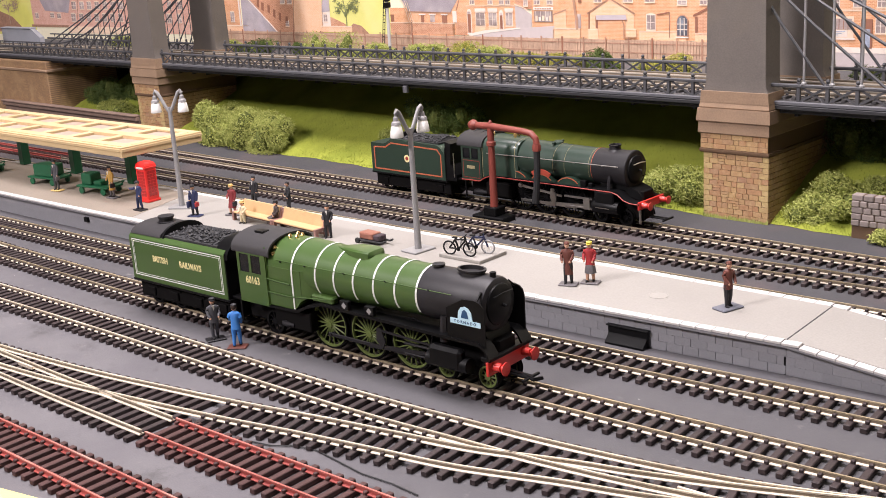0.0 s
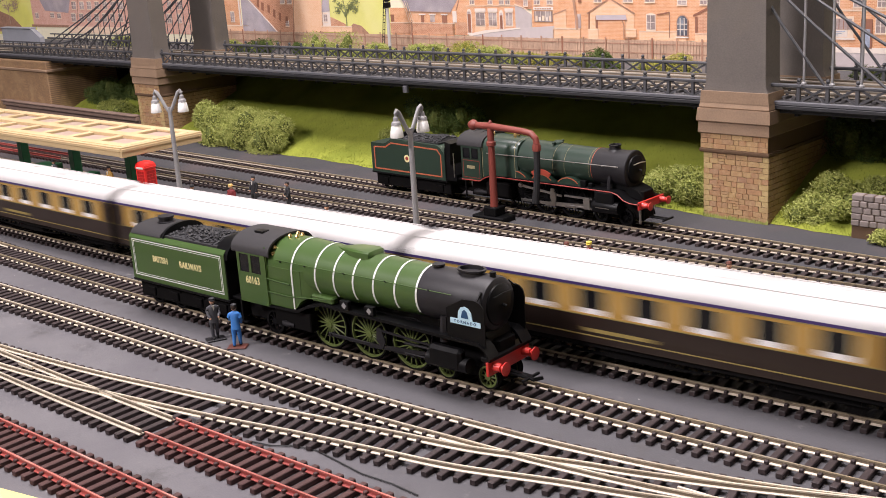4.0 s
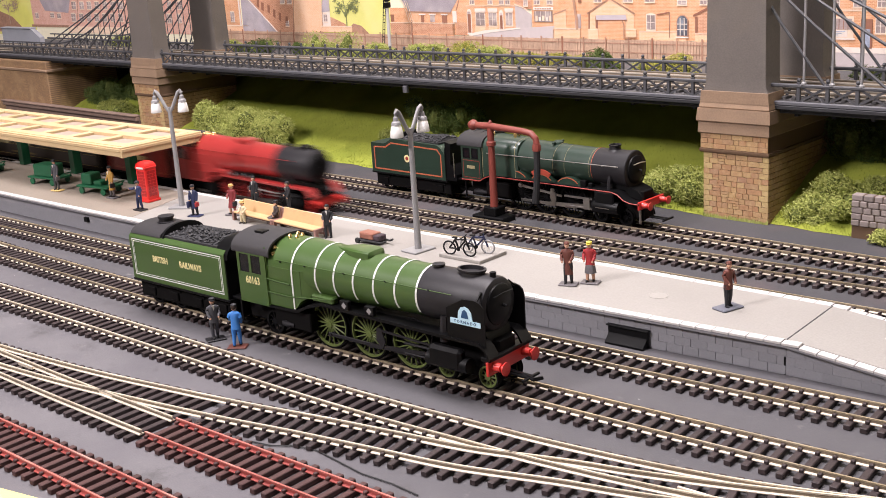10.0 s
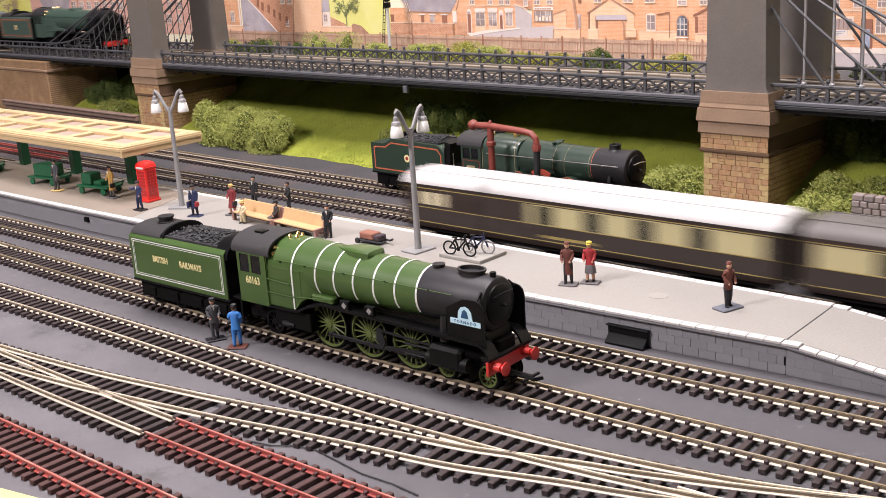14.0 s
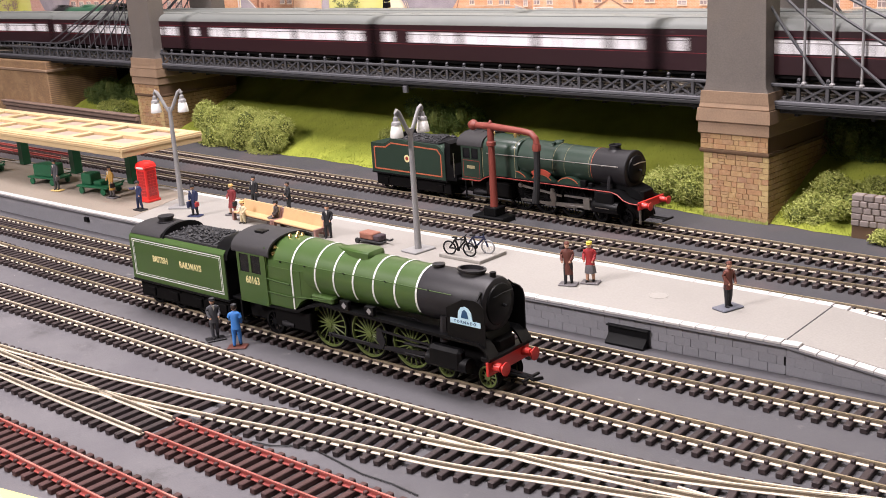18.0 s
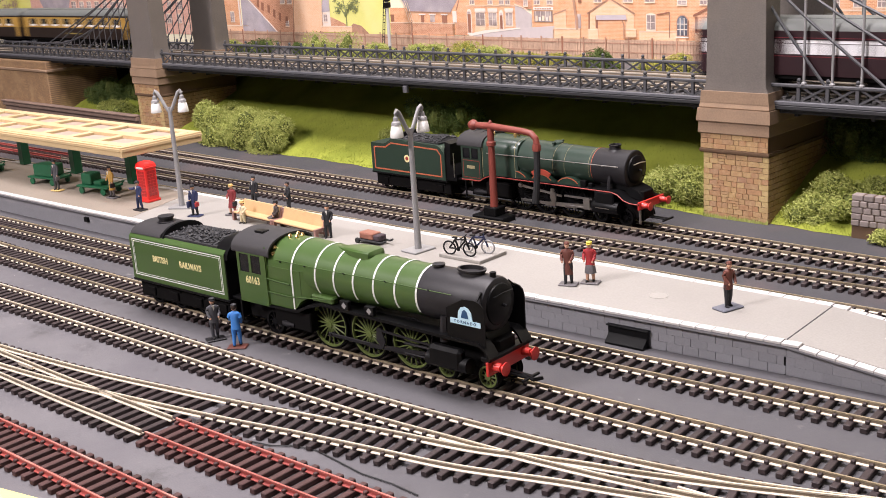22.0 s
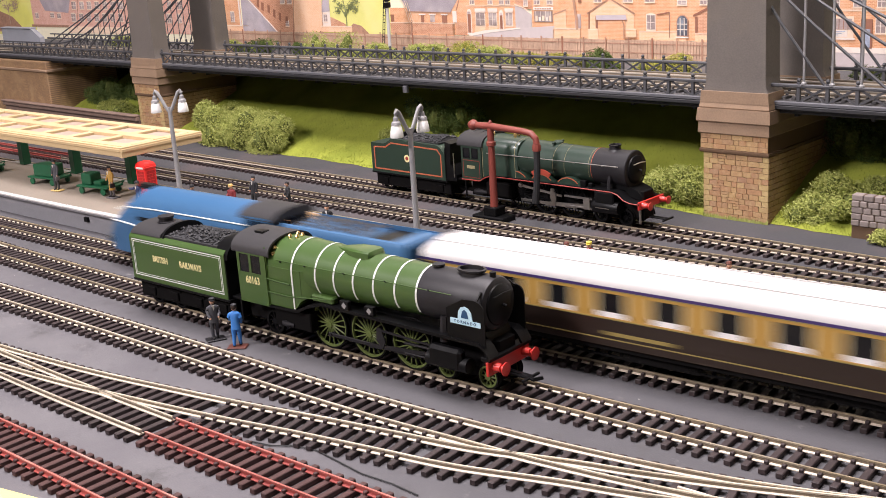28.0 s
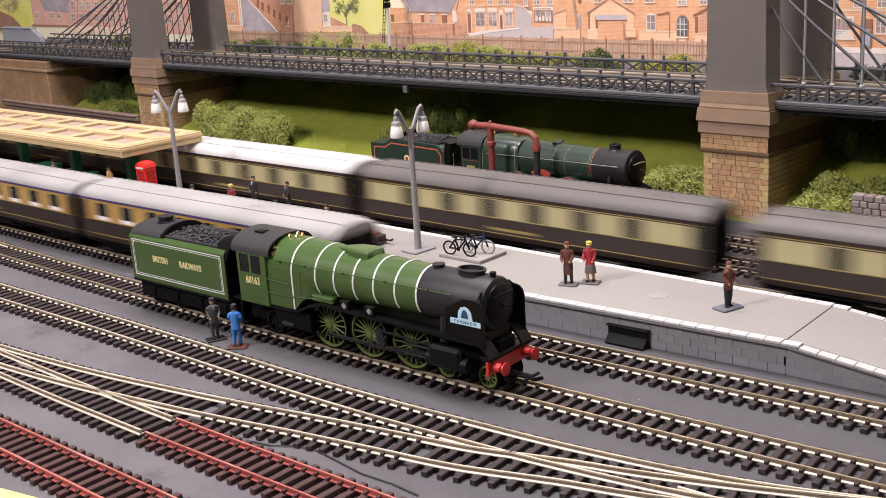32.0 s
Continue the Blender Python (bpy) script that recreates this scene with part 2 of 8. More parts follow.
CREAMEDGE = mat("cream_edging", (0.72, 0.62, 0.24), 0.7, vary=0.15, scale=90)
WALLP = mat("room_wall_paint", (0.45, 0.44, 0.42), 0.8, vary=0.05, scale=3)
CEIL = mat("ceiling_white", (0.78, 0.77, 0.75), 0.8, vary=0.04, scale=3)
CARPET = mat("floor_carpet", (0.10, 0.09, 0.115), 0.9, vary=0.2, scale=20)


# ================= mesh builders (millimetres) =================
class G:
    def __init__(self):
        self.v, self.f, self.m, self.cur = [], [], [], 0

    def add(self, verts, faces):
        o = len(self.v)
        self.v += [tuple(p) for p in verts]
        self.f += [tuple(i + o for i in f) for f in faces]
        self.m += [self.cur] * len(faces)
        return self

    def box(self, x0, x1, y0, y1, z0, z1, c=0.0):
        if c <= 0:
            vs = [(x, y, z) for x in (x0, x1) for y in (y0, y1) for z in (z0, z1)]
            return self.add(vs, [(0, 1, 3, 2), (4, 6, 7, 5), (0, 4, 5, 1), (2, 3, 7, 6), (0, 2, 6, 4), (1, 5, 7, 3)])
        c = min(c, abs(x1 - x0) * 0.45, abs(y1 - y0) * 0.45, abs(z1 - z0) * 0.45)
        rings = []
        for z, d in ((z0, c), (z0 + c, 0), (z1 - c, 0), (z1, c)):
            e = c if d == 0 else 0
            a0, a1, b0, b1 = x0 + d, x1 - d, y0 + d, y1 - d
            k = c if d == 0 else 0.001
            rings.append([(a0 + k, b0, z), (a1 - k, b0, z), (a1, b0 + k, z), (a1, b1 - k, z), (a1 - k, b1, z), (a0 + k, b1, z), (a0, b1 - k, z), (a0, b0 + k, z)])
        return self.loft(rings, True)

    def loft(self, rings, caps=True, closed=True):
        n = len(rings[0])
        vs = [p for r in rings for p in r]
        fs = []
        for i in range(len(rings) - 1):
            for j in range(n if closed else n - 1):
                k = (j + 1) % n
                fs.append((i * n + j, i * n + k, (i + 1) * n + k, (i + 1) * n + j))
        if caps:
            fs.append(tuple(range(n)))
            fs.append(tuple(range((len(rings) - 1) * n, len(rings) * n)))
        return self.add(vs, fs)

    def cyl(self, p0, p1, r0, r1=None, n=12, caps=True):
        r1 = r0 if r1 is None else r1
        a, b = Vector(p0), Vector(p1)
        d = (b - a).normalized()
        u = d.orthogonal().normalized()
        w = d.cross(u)
        rings = [[c + (u * math.cos(2 * math.pi * j / n) + w * math.sin(2 * math.pi * j / n)) * r for j in range(n)] for c, r in ((a, r0), (b, r1))]
        return self.loft(rings, caps)

    def lathe(self, base, prof, n=14, axis="z", caps=True):
        """prof: rows of (radius, along)."""
        x, y, z = base
        rings = []
        for r, h in prof:
            ring = []
            for j in range(n):
                c, s = r * math.cos(2 * math.pi * j / n), r * math.sin(2 * math.pi * j / n)
                ring.append({"z": (x + c, y + s, z + h), "x": (x + h, y + c, z + s), "y": (x + c, y + h, z + s)}[axis])
            rings.append(ring)
        return self.loft(rings, caps)

    def prism(self, poly, a, b, axis="y"):
        """poly: 2D outline (x,z for axis y; y,z for axis x; x,y for axis z), pushed from a to b."""
        f = {"y": lambda p, t: (p[0], t, p[1]), "x": lambda p, t: (t, p[0], p[1]), "z": lambda p, t: (p[0], p[1], t)}[axis]
        return self.loft([[f(p, a) for p in poly], [f(p, b) for p in poly]], True)

    def tube(self, path, r, n=8):
        pts = [Vector(p) for p in path]
        rings = []
        ref = Vector((0.31, 0.2, 0.93))
        for i, p in enumerate(pts):
            d = (pts[min(i + 1, len(pts) - 1)] - pts[max(i - 1, 0)]).normalized()
            u = d.cross(ref).normalized()
            w = d.cross(u)
            rr = r[i] if isinstance(r, (list, tuple)) else r
            rings.append([p + (u * math.cos(2 * math.pi * j / n) + w * math.sin(2 * math.pi * j / n)) * rr for j in range(n)])
        return self.loft(rings, True)

    def arcband(self, x0, x1, r0, r1, cz, a0, a1, n=24, t=0.25, cy=0.0):
        """A hoop over a boiler along x from radius r0 at x0 to r1 at x1."""
        rings = []
        for i in range(n + 1):
            a = radians(a0 + (a1 - a0) * i / n)
            c, s = math.cos(a), math.sin(a)
            rings.append([(x0, cy + r0 * c, cz + r0 * s), (x1, cy + r1 * c, cz + r1 * s), (x1, cy + (r1 + t) * c, cz + (r1 + t) * s), (x0, cy + (r0 + t) * c, cz + (r0 + t) * s)])
        return self.loft(rings, True)

    def torus(self, c, R, r, axis="y", n=24, k=6, squash=1.0):
        rings = []
        for i in range(n + 1):
            a = 2 * math.pi * i / n
            ring = []
            for j in range(k):
                b = 2 * math.pi * j / k
                q, h = R + r * math.cos(b), r * squash * math.sin(b)
                x, z = q * math.cos(a), q * math.sin(a)
                ring.append((c[0] + x, c[1] + h, c[2] + z) if axis == "y" else (c[0] + x, c[1] + z, c[2] + h))
            rings.append(ring)
        return self.loft(rings, False)


def mesh_of(name, g, mats, angle=32):
    me = bpy.data.meshes.new(name)
    me.from_pydata([(x * MM, y * MM, z * MM) for x, y, z in g.v], [], g.f)
    for m in mats:
        me.materials.append(m)
    if len(mats) > 1:
        me.polygons.foreach_set("material_index", g.m)
    bm = bmesh.new()
    bm.from_mesh(me)
    bmesh.ops.recalc_face_normals(bm, faces=bm.faces)
    bm.to_mesh(me)
    bm.free()
    me.polygons.foreach_set("use_smooth", [True] * len(me.polygons))
    me.set_sharp_from_angle(angle=radians(angle))
    return me


def part(name, g, material, parent=None, label="", m=None, angle=32):
    mats = material if isinstance(material, (list, tuple)) else [material]
    ob = new(name, g if isinstance(g, bpy.types.Mesh) else mesh_of(name, g, mats, angle))
    if parent:
        ob.parent = parent
    if m is not None:
        ob.matrix_basis = m
    return tagged(ob, label)


def thing(name, label, category, group="", m=None, kind=""):
    ob = tagged(new(name), label, category, group, kind)
    ob.empty_display_size = 0.01
    if m is not None:
        ob.matrix_basis = m
    return ob


def at(x, y, z=0.0, rz=0.0, rx=0.0, ry=0.0):
    return pose(x * MM, y * MM, z * MM, rx, ry, rz)


def text_part(name, words, size, material, parent, m, label="", squeeze=1.0, depth=0.00006):
    cu = bpy.data.curves.new(name, "FONT")
    cu.body, cu.size, cu.extrude, cu.offset = words, size * MM, depth, size * MM * 0.022
    cu.align_x, cu.align_y = "CENTER", "CENTER"
    cu.resolution_u = 3
    tmp = bpy.data.objects.new(name, cu)
    scene.collection.objects.link(tmp)
    dg = bpy.context.evaluated_depsgraph_get()
    me = bpy.data.meshes.new_from_object(tmp.evaluated_get(dg))
    bpy.data.objects.remove(tmp)
    me.transform(Matrix.Diagonal((squeeze, 1, 1, 1)))
    me.materials.clear()
    me.materials.append(material)
    ob = new(name, me)
    ob.parent = parent
    ob.matrix_basis = m
    return tagged(ob, label)


SIDE_N = pose(0, 0, 0, 90, 0, 0)      # faces the near side (-y), reads along +x


# ================= plan of the tracks (millimetres) =================
def quad(c, b, a):
    return lambda x: c + b * (x + 140) / 100 + a * ((x + 140) / 100) ** 2


y_front = quad(-0.6, -0.2, 0.7)        # road with the green express engine
y_plat = quad(53.3, 1.1, 0.4)          # platform road, near side
y_loop = lambda x: 179 - 0.031 * (x - 50)   # platform road, far side
y_mid = lambda x: 230 - 0.038 * min(x + 130, 0)
y_back = lambda x: 274 - 0.06 * x
BR_ANGLE = -math.degrees(math.atan(0.0655))
y_bridge = lambda x, v: 335 - (x + 58) * 0.0655 + v


def smooth_path(pts, step=4.0):
    """A smooth line through plan points, sampled at an even step."""
    pts = [Vector(p) for p in pts]
    out = []
    for i in range(len(pts) - 1):
        p0, p1, p2, p3 = pts[max(i - 1, 0)], pts[i], pts[i + 1], pts[min(i + 2, len(pts) - 1)]
        n = max(int((p2 - p1).length / step), 1)
        for k in range(n):
            t = k / n
            out.append(0.5 * (2 * p1 + (p2 - p0) * t + (2 * p0 - 5 * p1 + 4 * p2 - p3) * t * t + (3 * p1 - p0 - 3 * p2 + p3) * t ** 3))
    return out + [pts[-1]]


def line_path(fn, x0, x1, step=8.0):
    n = int(abs(x1 - x0) / step)
    return [Vector((x0 + (x1 - x0) * i / n, fn(x0 + (x1 - x0) * i / n))) for i in range(n + 1)]


def offset(path, d):
    out = []
    for i, p in enumerate(path):
        t = (path[min(i + 1, len(path) - 1)] - path[max(i - 1, 0)]).normalized()
        out.append(p + Vector((-t.y, t.x)) * d)
    return out


RAIL_SEC = [(-1.4, 0), (1.4, 0), (1.4, 0.4), (0.3, 0.7), (0.25, 1.7), (0.45, 1.9), (0.45, 2.5), (-0.45, 2.5), (-0.45, 1.9), (-0.25, 1.7), (-0.3, 0.7), (-1.4, 0.4)]


def rail_geo(path, d, z0=2.5):
    g = G()
    rings = []
    a = offset(path, d)
    for i, p in enumerate(a):
        t = (a[min(i + 1, len(a) - 1)] - a[max(i - 1, 0)]).normalized()
        nrm = Vector((-t.y, t.x))
        rings.append([(p.x + nrm.x * s, p.y + nrm.y * s, z0 + h) for s, h in RAIL_SEC])
    g.loft(rings, True)
    # Web and head underside: the shade below the head put in as darker brown.
    for k in range(len(g.m) - 2):
        g.m[k] = (0, 0, 0, 2, 2, 1, 1, 1, 2, 2, 0, 0)[k % 12]
    return g


def sleeper_geo(length=30.0, w=3.2, h=2.6):
    g = G()
    g.box(-w / 2, w / 2, -length / 2, length / 2, 0, h, 0.35)
    for y in (-8.6, 8.6):
        g.box(-0.9, 0.9, y - 2.1, y - 0.3, h - 0.1, h + 1.55, 0.3)
        g.box(-0.9, 0.9, y + 0.3, y + 2.1, h - 0.1, h + 1.55, 0.3)
    return g


RUST_TOP = mat("worn_red_rail_head", (0.48, 0.15, 0.12), 0.5, 0.2, vary=0.3, scale=60, stain=(0.62, 0.48, 0.40), stain_amt=0.5)
SLEEPER_ME = mesh_of("sleeper", sleeper_geo(), [SLEEPER])
SLEEPER_GREY_ME = mesh_of("sleeper_grey", sleeper_geo(), [GREYSLEEP])
TIMBER_ME = mesh_of("timber", G().box(-1.6, 1.6, -15, 15, 0, 2.6, 0.3), [SLEEPER])
SLEEPER_RED_ME = mesh_of("sleeper_red", sleeper_geo(), [RUST_SLEEPER])


def along(path, pitch, start=0.0):
    """Points and headings every pitch along a plan line."""
    s, nxt, out = 0.0, start, []
    for i in range(len(path) - 1):
        d = path[i + 1] - path[i]
        while nxt <= s + d.length:
            out.append((path[i] + d * ((nxt - s) / max(d.length, 1e-9)), math.degrees(math.atan2(d.y, d.x))))
            nxt += pitch
        s += d.length
    return out


def track(path, label, near=None, red=False, z=0.0, rails=True, pitch=7.1, name="railway_track", group="tracks", skip=None, span=None, tone=None, head=None):
    """Rails and sleepers; sleepers inside the stretch near=(x0,x1) are single pieces, the rest one joined part."""
    t = thing(name, label, "track", group)
    if rails:
        for d in (-8.6, 8.6):
            part("rail", rail_geo(path, d, 2.5 + z), [RUST_RAIL, RUST_TOP, RUST_RAIL] if red else [tone or RAIL, head or RAILTOP, RAILWEB], t)
    rest = G()
    for p, a in along(path, pitch, 2.0):
        if skip and skip(p.x):
            continue
        wide = span(p.x) if span else 0.0
        if abs(wide) > 0.5:
            part("turnout_timber", TIMBER_ME, None, t, m=at(p.x, p.y + wide / 2, z, a) @ Matrix.Diagonal((1.0, 1.0 + abs(wide) / 30.0, 1.0, 1.0)))
            continue
        if near and near[0] <= p.x <= near[1]:
            part("sleeper", SLEEPER_RED_ME if red else SLEEPER_ME, None, t, m=at(p.x, p.y, z, a + random.uniform(-1.2, 1.2)))
        else:
            c, s = math.cos(radians(a)), math.sin(radians(a))
            q = lambda u, v, h: (p.x + u * c - v * s, p.y + u * s + v * c, z + h)
            rest.add([q(-1.6, -15, 0), q(1.6, -15, 0), q(1.6, 15, 0), q(-1.6, 15, 0), q(-1.6, -15, 2.6), q(1.6, -15, 2.6), q(1.6, 15, 2.6), q(-1.6, 15, 2.6)],
                     [(4, 5, 6, 7), (0, 1, 5, 4), (1, 2, 6, 5), (2, 3, 7, 6), (3, 0, 4, 7)])
    if rest.f:
        tagged(part("sleeper_run", rest, RUST_SLEEPER if red else SLEEPER, t), kind="stuff")
    return t


def oval(fn, x0, x1, left, right, ret):
    """A closed running line: fn from x1 to x0, round the ends and back along y = ret (behind the viewer)."""
    pts = [Vector((right, fn(x1)))] + line_path(fn, x1, x0, 10) + [Vector((left, fn(x0)))]
    for cx, ya, yb, a0 in ((left, fn(x0), ret, 90), (right, ret, fn(x1), 270)):
        r, cy = abs(ya - yb) / 2, (ya + yb) / 2
        for i in range(0, 37):
            a = radians(a0 + 180 * i / 36)
            pts.append(Vector((cx + r * math.cos(a), cy + r * math.sin(a))))
    out = [pts[0]]
    for p in pts[1:]:
        if (p - out[-1]).length > 0.5:
            out.append(p)
    return out


def length_of(path):
    return sum((path[i + 1] - path[i]).length for i in range(len(path) - 1))


def oval_to_length(fn, x0, x1, ret, want, mid):
    """Choose the straight's ends so that the ring has the wanted length."""
    half = 600.0
    for _ in range(40):
        p = oval(fn, x0, x1, mid - half, mid + half, ret)
        half = max(half + (want - length_of(p)) / 4, 300)
    return oval(fn, x0, x1, mid - half, mid + half, ret)


V_NEAR, V_LOOP = 288.0, 462.0
RING_NEAR = oval_to_length(y_plat, -700, 200, -900.0, V_NEAR * 25.57, -220.0)
RING_LOOP = oval_to_length(y_loop, -800, 200, -1010.0, V_LOOP * 20.02, -220.0)
y_br_n = lambda x: y_bridge(x, 30)
y_br_f = lambda x: y_bridge(x, 76)
RING_BN = oval_to_length(y_br_n, -1150, 150, -1150.0, 9900.0, -260.0)
RING_BF = oval_to_length(y_br_f, -1150, 150, -1205.0, 10300.0, -260.0)

far_off = lambda x: 148.0 - 0.031 * (min(x, 91) - 60)

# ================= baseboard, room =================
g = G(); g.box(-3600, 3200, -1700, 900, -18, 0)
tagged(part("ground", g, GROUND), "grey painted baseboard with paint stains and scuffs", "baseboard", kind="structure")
g = G(); g.box(-3600, -3560, -1700, 900, -900, -18); g.box(3160, 3200, -1700, 900, -900, -18)
tagged(part("trim_fascia", g, BLACKSIDE), "black board ends under the layout", "fascia", kind="structure")
g = G(); g.box(-3900, 3500, -2100, 1000, -920, -900)
tagged(part("floor", g, CARPET), "dark carpeted room floor", "floor", kind="structure")
for nm, b in (("wall_south", (-4000, 3600, -2200, -2100, -920, 1500)), ("wall_north", (-4000, 3600, 1000, 1100, -920, 1500)),
              ("wall_west", (-4000, -3900, -2100, 1000, -920, 1500)), ("wall_east", (3500, 3600, -2100, 1000, -920, 1500))):
    g = G(); g.box(*b)
    tagged(part(nm, g, WALLP), "plain painted room wall", "wall", kind="structure")
g = G(); g.box(-4000, 3600, -2200, 1100, 1500, 1560)
tagged(part("ceiling", g, CEIL), "white room ceiling", "ceiling", kind="structure")
g = G(); g.prism([(-420, -286), (330, -286), (330, -185), (-70, -185), (-100, -192.5), (-122.6, -197), (-420, -258)], 0, 5, "z")
tagged(part("trim", g, CREAMEDGE), "cream flock-covered edging strip along the board", "edging", kind="structure")

g = G()
xa = [-1500 + i * 60 for i in range(40)]
g.loft([[(x, far_off(x), 0.05), (x, 480, 0.05), (x, 480, 0.35), (x, far_off(x), 0.35)] for x in xa])
tagged(part("trackbed", g, DARKBED), "dark grey painted trackbed under the back sidings", "trackbed", kind="structure")

# ================= tracks =================
track(line_path(y_front, -900, 420), "straight model railway track with brown sleepers and bright rails", (-500, 190))
track(line_path(y_mid, -795, 420), "straight siding behind the platform with brown sleepers", (-560, 110), tone=RAILMID)
track(line_path(y_mid, -1200, -797), "rust-red painted siding end", None, red=True)
track(line_path(y_back, -1000, 420), "siding under the bridge with brown sleepers", (-480, 100), tone=RAILMID)
S_PATH = smooth_path([(-900, -47), (-600, -48.5), (-400, -49.5), (-250, -49.8), (-120, -52.5), (-45, -52), (5, -49.5), (49, -46.6), (98, -40.6), (141, -31.6), (185, -18), (260, 4)])
B_PATH = smooth_path([(-900, -106), (-420, -113.5), (-280, -118), (-200, -120.3), (-120, -121)])
A_PATH = smooth_path([(-900, -105.6), (-420, -113), (-350, -114), (-289, -113.2), (-215, -108), (-151, -99.2), (-100, -91), (-60, -83.2), (-15, -75.5), (20, -69.4), (62, -57), (89, -50.5), (130, -38), (185, -18.4)])


def y_on(path, x):
    return float(np.interp(x, [p.x for p in path], [p.y for p in path]))


track(A_PATH, "crossover track between two sets of points", (-300, 190), skip=lambda x: x < -116 or x > 0, head=YARDTOP)
bt = track(B_PATH, "straight leg of a set of points", (-420, -110), span=lambda x: y_on(A_PATH, x) - y_on(B_PATH, x) if x > -330 else 0.0, head=YARDTOP)
track(S_PATH, "siding in the yard running into a set of points", (-420, 200), span=lambda x: y_on(A_PATH, x) - y_on(S_PATH, x) if 2 < x < 184 else 0.0, head=YARDTOP)
for qx, qy in ((-248, -113.0), (-176, -112.0), (112, -44.5)):
    tagged(part("check_rail", G().box(-7, 7, -0.5, 0.5, 2.6, 4.6, 0.15), RAIL, None, m=at(qx, qy)), "short bright check rail beside the points", "rail", "check rails")
track([Vector((-117, -121)), Vector((-60, -121)), Vector((0, -121)), Vector((200, -122)), Vector((420, -124))], "red-painted siding in the yard", (-125, 20), red=True)
track([Vector((-700, -165)), Vector((-400, -167)), Vector((-150, -168.2)), Vector((-50, -169.5)), Vector((300, -173))], "rust-red painted siding along the board edge", (-235, -20), red=True)



def ring_track(ring, x0, x1, label, z=0.0, ymin=-50.0, rails=None, wood=None):
    t = thing("railway_track", label, "track", "tracks")
    closed = ring + [ring[0]]
    for d in (-8.6, 8.6):
        part("rail", rail_geo(closed, d, 2.5 + z), rails or [RAIL, RAILTOP, RAILWEB], t)
    rest = G()
    for p, a in along(closed, 7.1):
        if x0 <= p.x <= x1 and p.y > ymin:
            part("sleeper", wood or SLEEPER_ME, None, t, m=at(p.x, p.y, z, a + random.uniform(-1, 1)))
        else:
            c, s = math.cos(radians(a)), math.sin(radians(a))
            q = lambda u, v, h: (p.x + u * c - v * s, p.y + u * s + v * c, z + h)
            rest.add([q(-1.6, -15, 0), q(1.6, -15, 0), q(1.6, 15, 0), q(-1.6, 15, 0), q(-1.6, -15, 2.6), q(1.6, -15, 2.6), q(1.6, 15, 2.6), q(-1.6, 15, 2.6)],
                     [(4, 5, 6, 7), (0, 1, 5, 4), (1, 2, 6, 5), (2, 3, 7, 6), (3, 0, 4, 7)])
    tagged(part("sleeper_run", rest, GREYSLEEP if wood else SLEEPER, t), kind="stuff")
    return t


ring_track(RING_NEAR, -640, 175, "main line track along the platform, laid in a ring")
ring_track(RING_LOOP, 60, 150, "main line track behind the platform, laid in a ring")
DECK = 86.5
ring_track(RING_BN, -420, 70, "raised main line track over the bridge, near road", DECK, 0, [RAILMID, RAILDIM, RAILWEB], SLEEPER_GREY_ME)
ring_track(RING_BF, 10, 12, "raised main line track over the bridge, far road", DECK, 0, [RAILMID, RAILDIM, RAILWEB], SLEEPER_GREY_ME)

# raised bed that carries the upper ring away from the bridge span
g = G()
bed = []
for i, p in enumerate(RING_BN):
    if p.y > 200 and -1180 < p.x < 230:
        continue
    bed.append(i)
start = next((i for i in range(1, len(bed)) if bed[i] != bed[i - 1] + 1), 0)
bed = bed[start:] + bed[:start]
bed_pts = [RING_BN[i] for i in bed]
inner, outer = offset(bed_pts, 30), offset(bed_pts, -95)
rings = [[(a.x, a.y, 0), (a.x, a.y, DECK), (b.x, b.y, DECK), (b.x, b.y, 0)] for a, b in zip(inner, outer)]
g.loft(rings, True)
tagged(part("viaduct_bed", g, GREYCONC), "raised grey approach bed for the upper tracks", "embankment", kind="structure")

# ================= platform =================
plat = thing("platform", "grey station platform with white edging slabs and stone side walls", "platform", kind="structure")
PT = 17.5
near_e = lambda x: y_plat(x) + 26.5
far_e = lambda x: 150.5 - 0.031 * (x - 60)
JX = 89.5


def plat_z(x):
    return PT if x <= JX else PT - (x - JX) * 0.115


xs = [-1150 + i * (JX + 1150) / 40 for i in range(41)] + [130, 170, 215, 260]


def paving(stations):
    """Paving between the edge slabs; stations are (x at the near edge, x at the far edge)."""
    rows = []
    for xn, xf in stations:
        a, b = near_e(min(xn, JX)) + 5.0, far_e(min(xf, JX)) - 5.0
        rows.append([(xn, a, plat_z(xn) - 1), (xf, b, plat_z(xf) - 1), (xf, b, plat_z(xf)), (xn, a, plat_z(xn))])
    return G().loft(rows, True)


SPLIT = (-433.0, -459.0)
part("platform_top", paving([SPLIT] + [(x, x) for x in xs if x > -420]), PLAT, plat, "scuffed pale grey paving")
part("platform_top", paving([(x, x) for x in xs if x < -465] + [(SPLIT[0] - 0.6, SPLIT[1] - 0.6)]), PLATBROWN, plat, "brownish paving under the canopy")
g = G()
rings = []
for x in xs:
    z = plat_z(x)
    a, b = near_e(min(x, JX)) + 3.4, far_e(min(x, JX)) - 3.0
    rings.append([(x, a, 0), (x, b, 0), (x, b, z - 1.6), (x, a, z - 1.6)])
g.loft(rings, True)
part("side_wall", g, PLATWALL, plat, "blue-grey stone block wall")
g = G()
rings = []
for x in xs:
    z = plat_z(x)
    a = near_e(min(x, JX))
    rings.append([(x, a + 0.4, z - 2.6), (x, a + 6, z - 2.6), (x, a + 6, z - 1.2), (x, a + 0.4, z - 1.2)])
g.loft(rings, True)
part("edge_ledge", g, PLATWALL, plat)
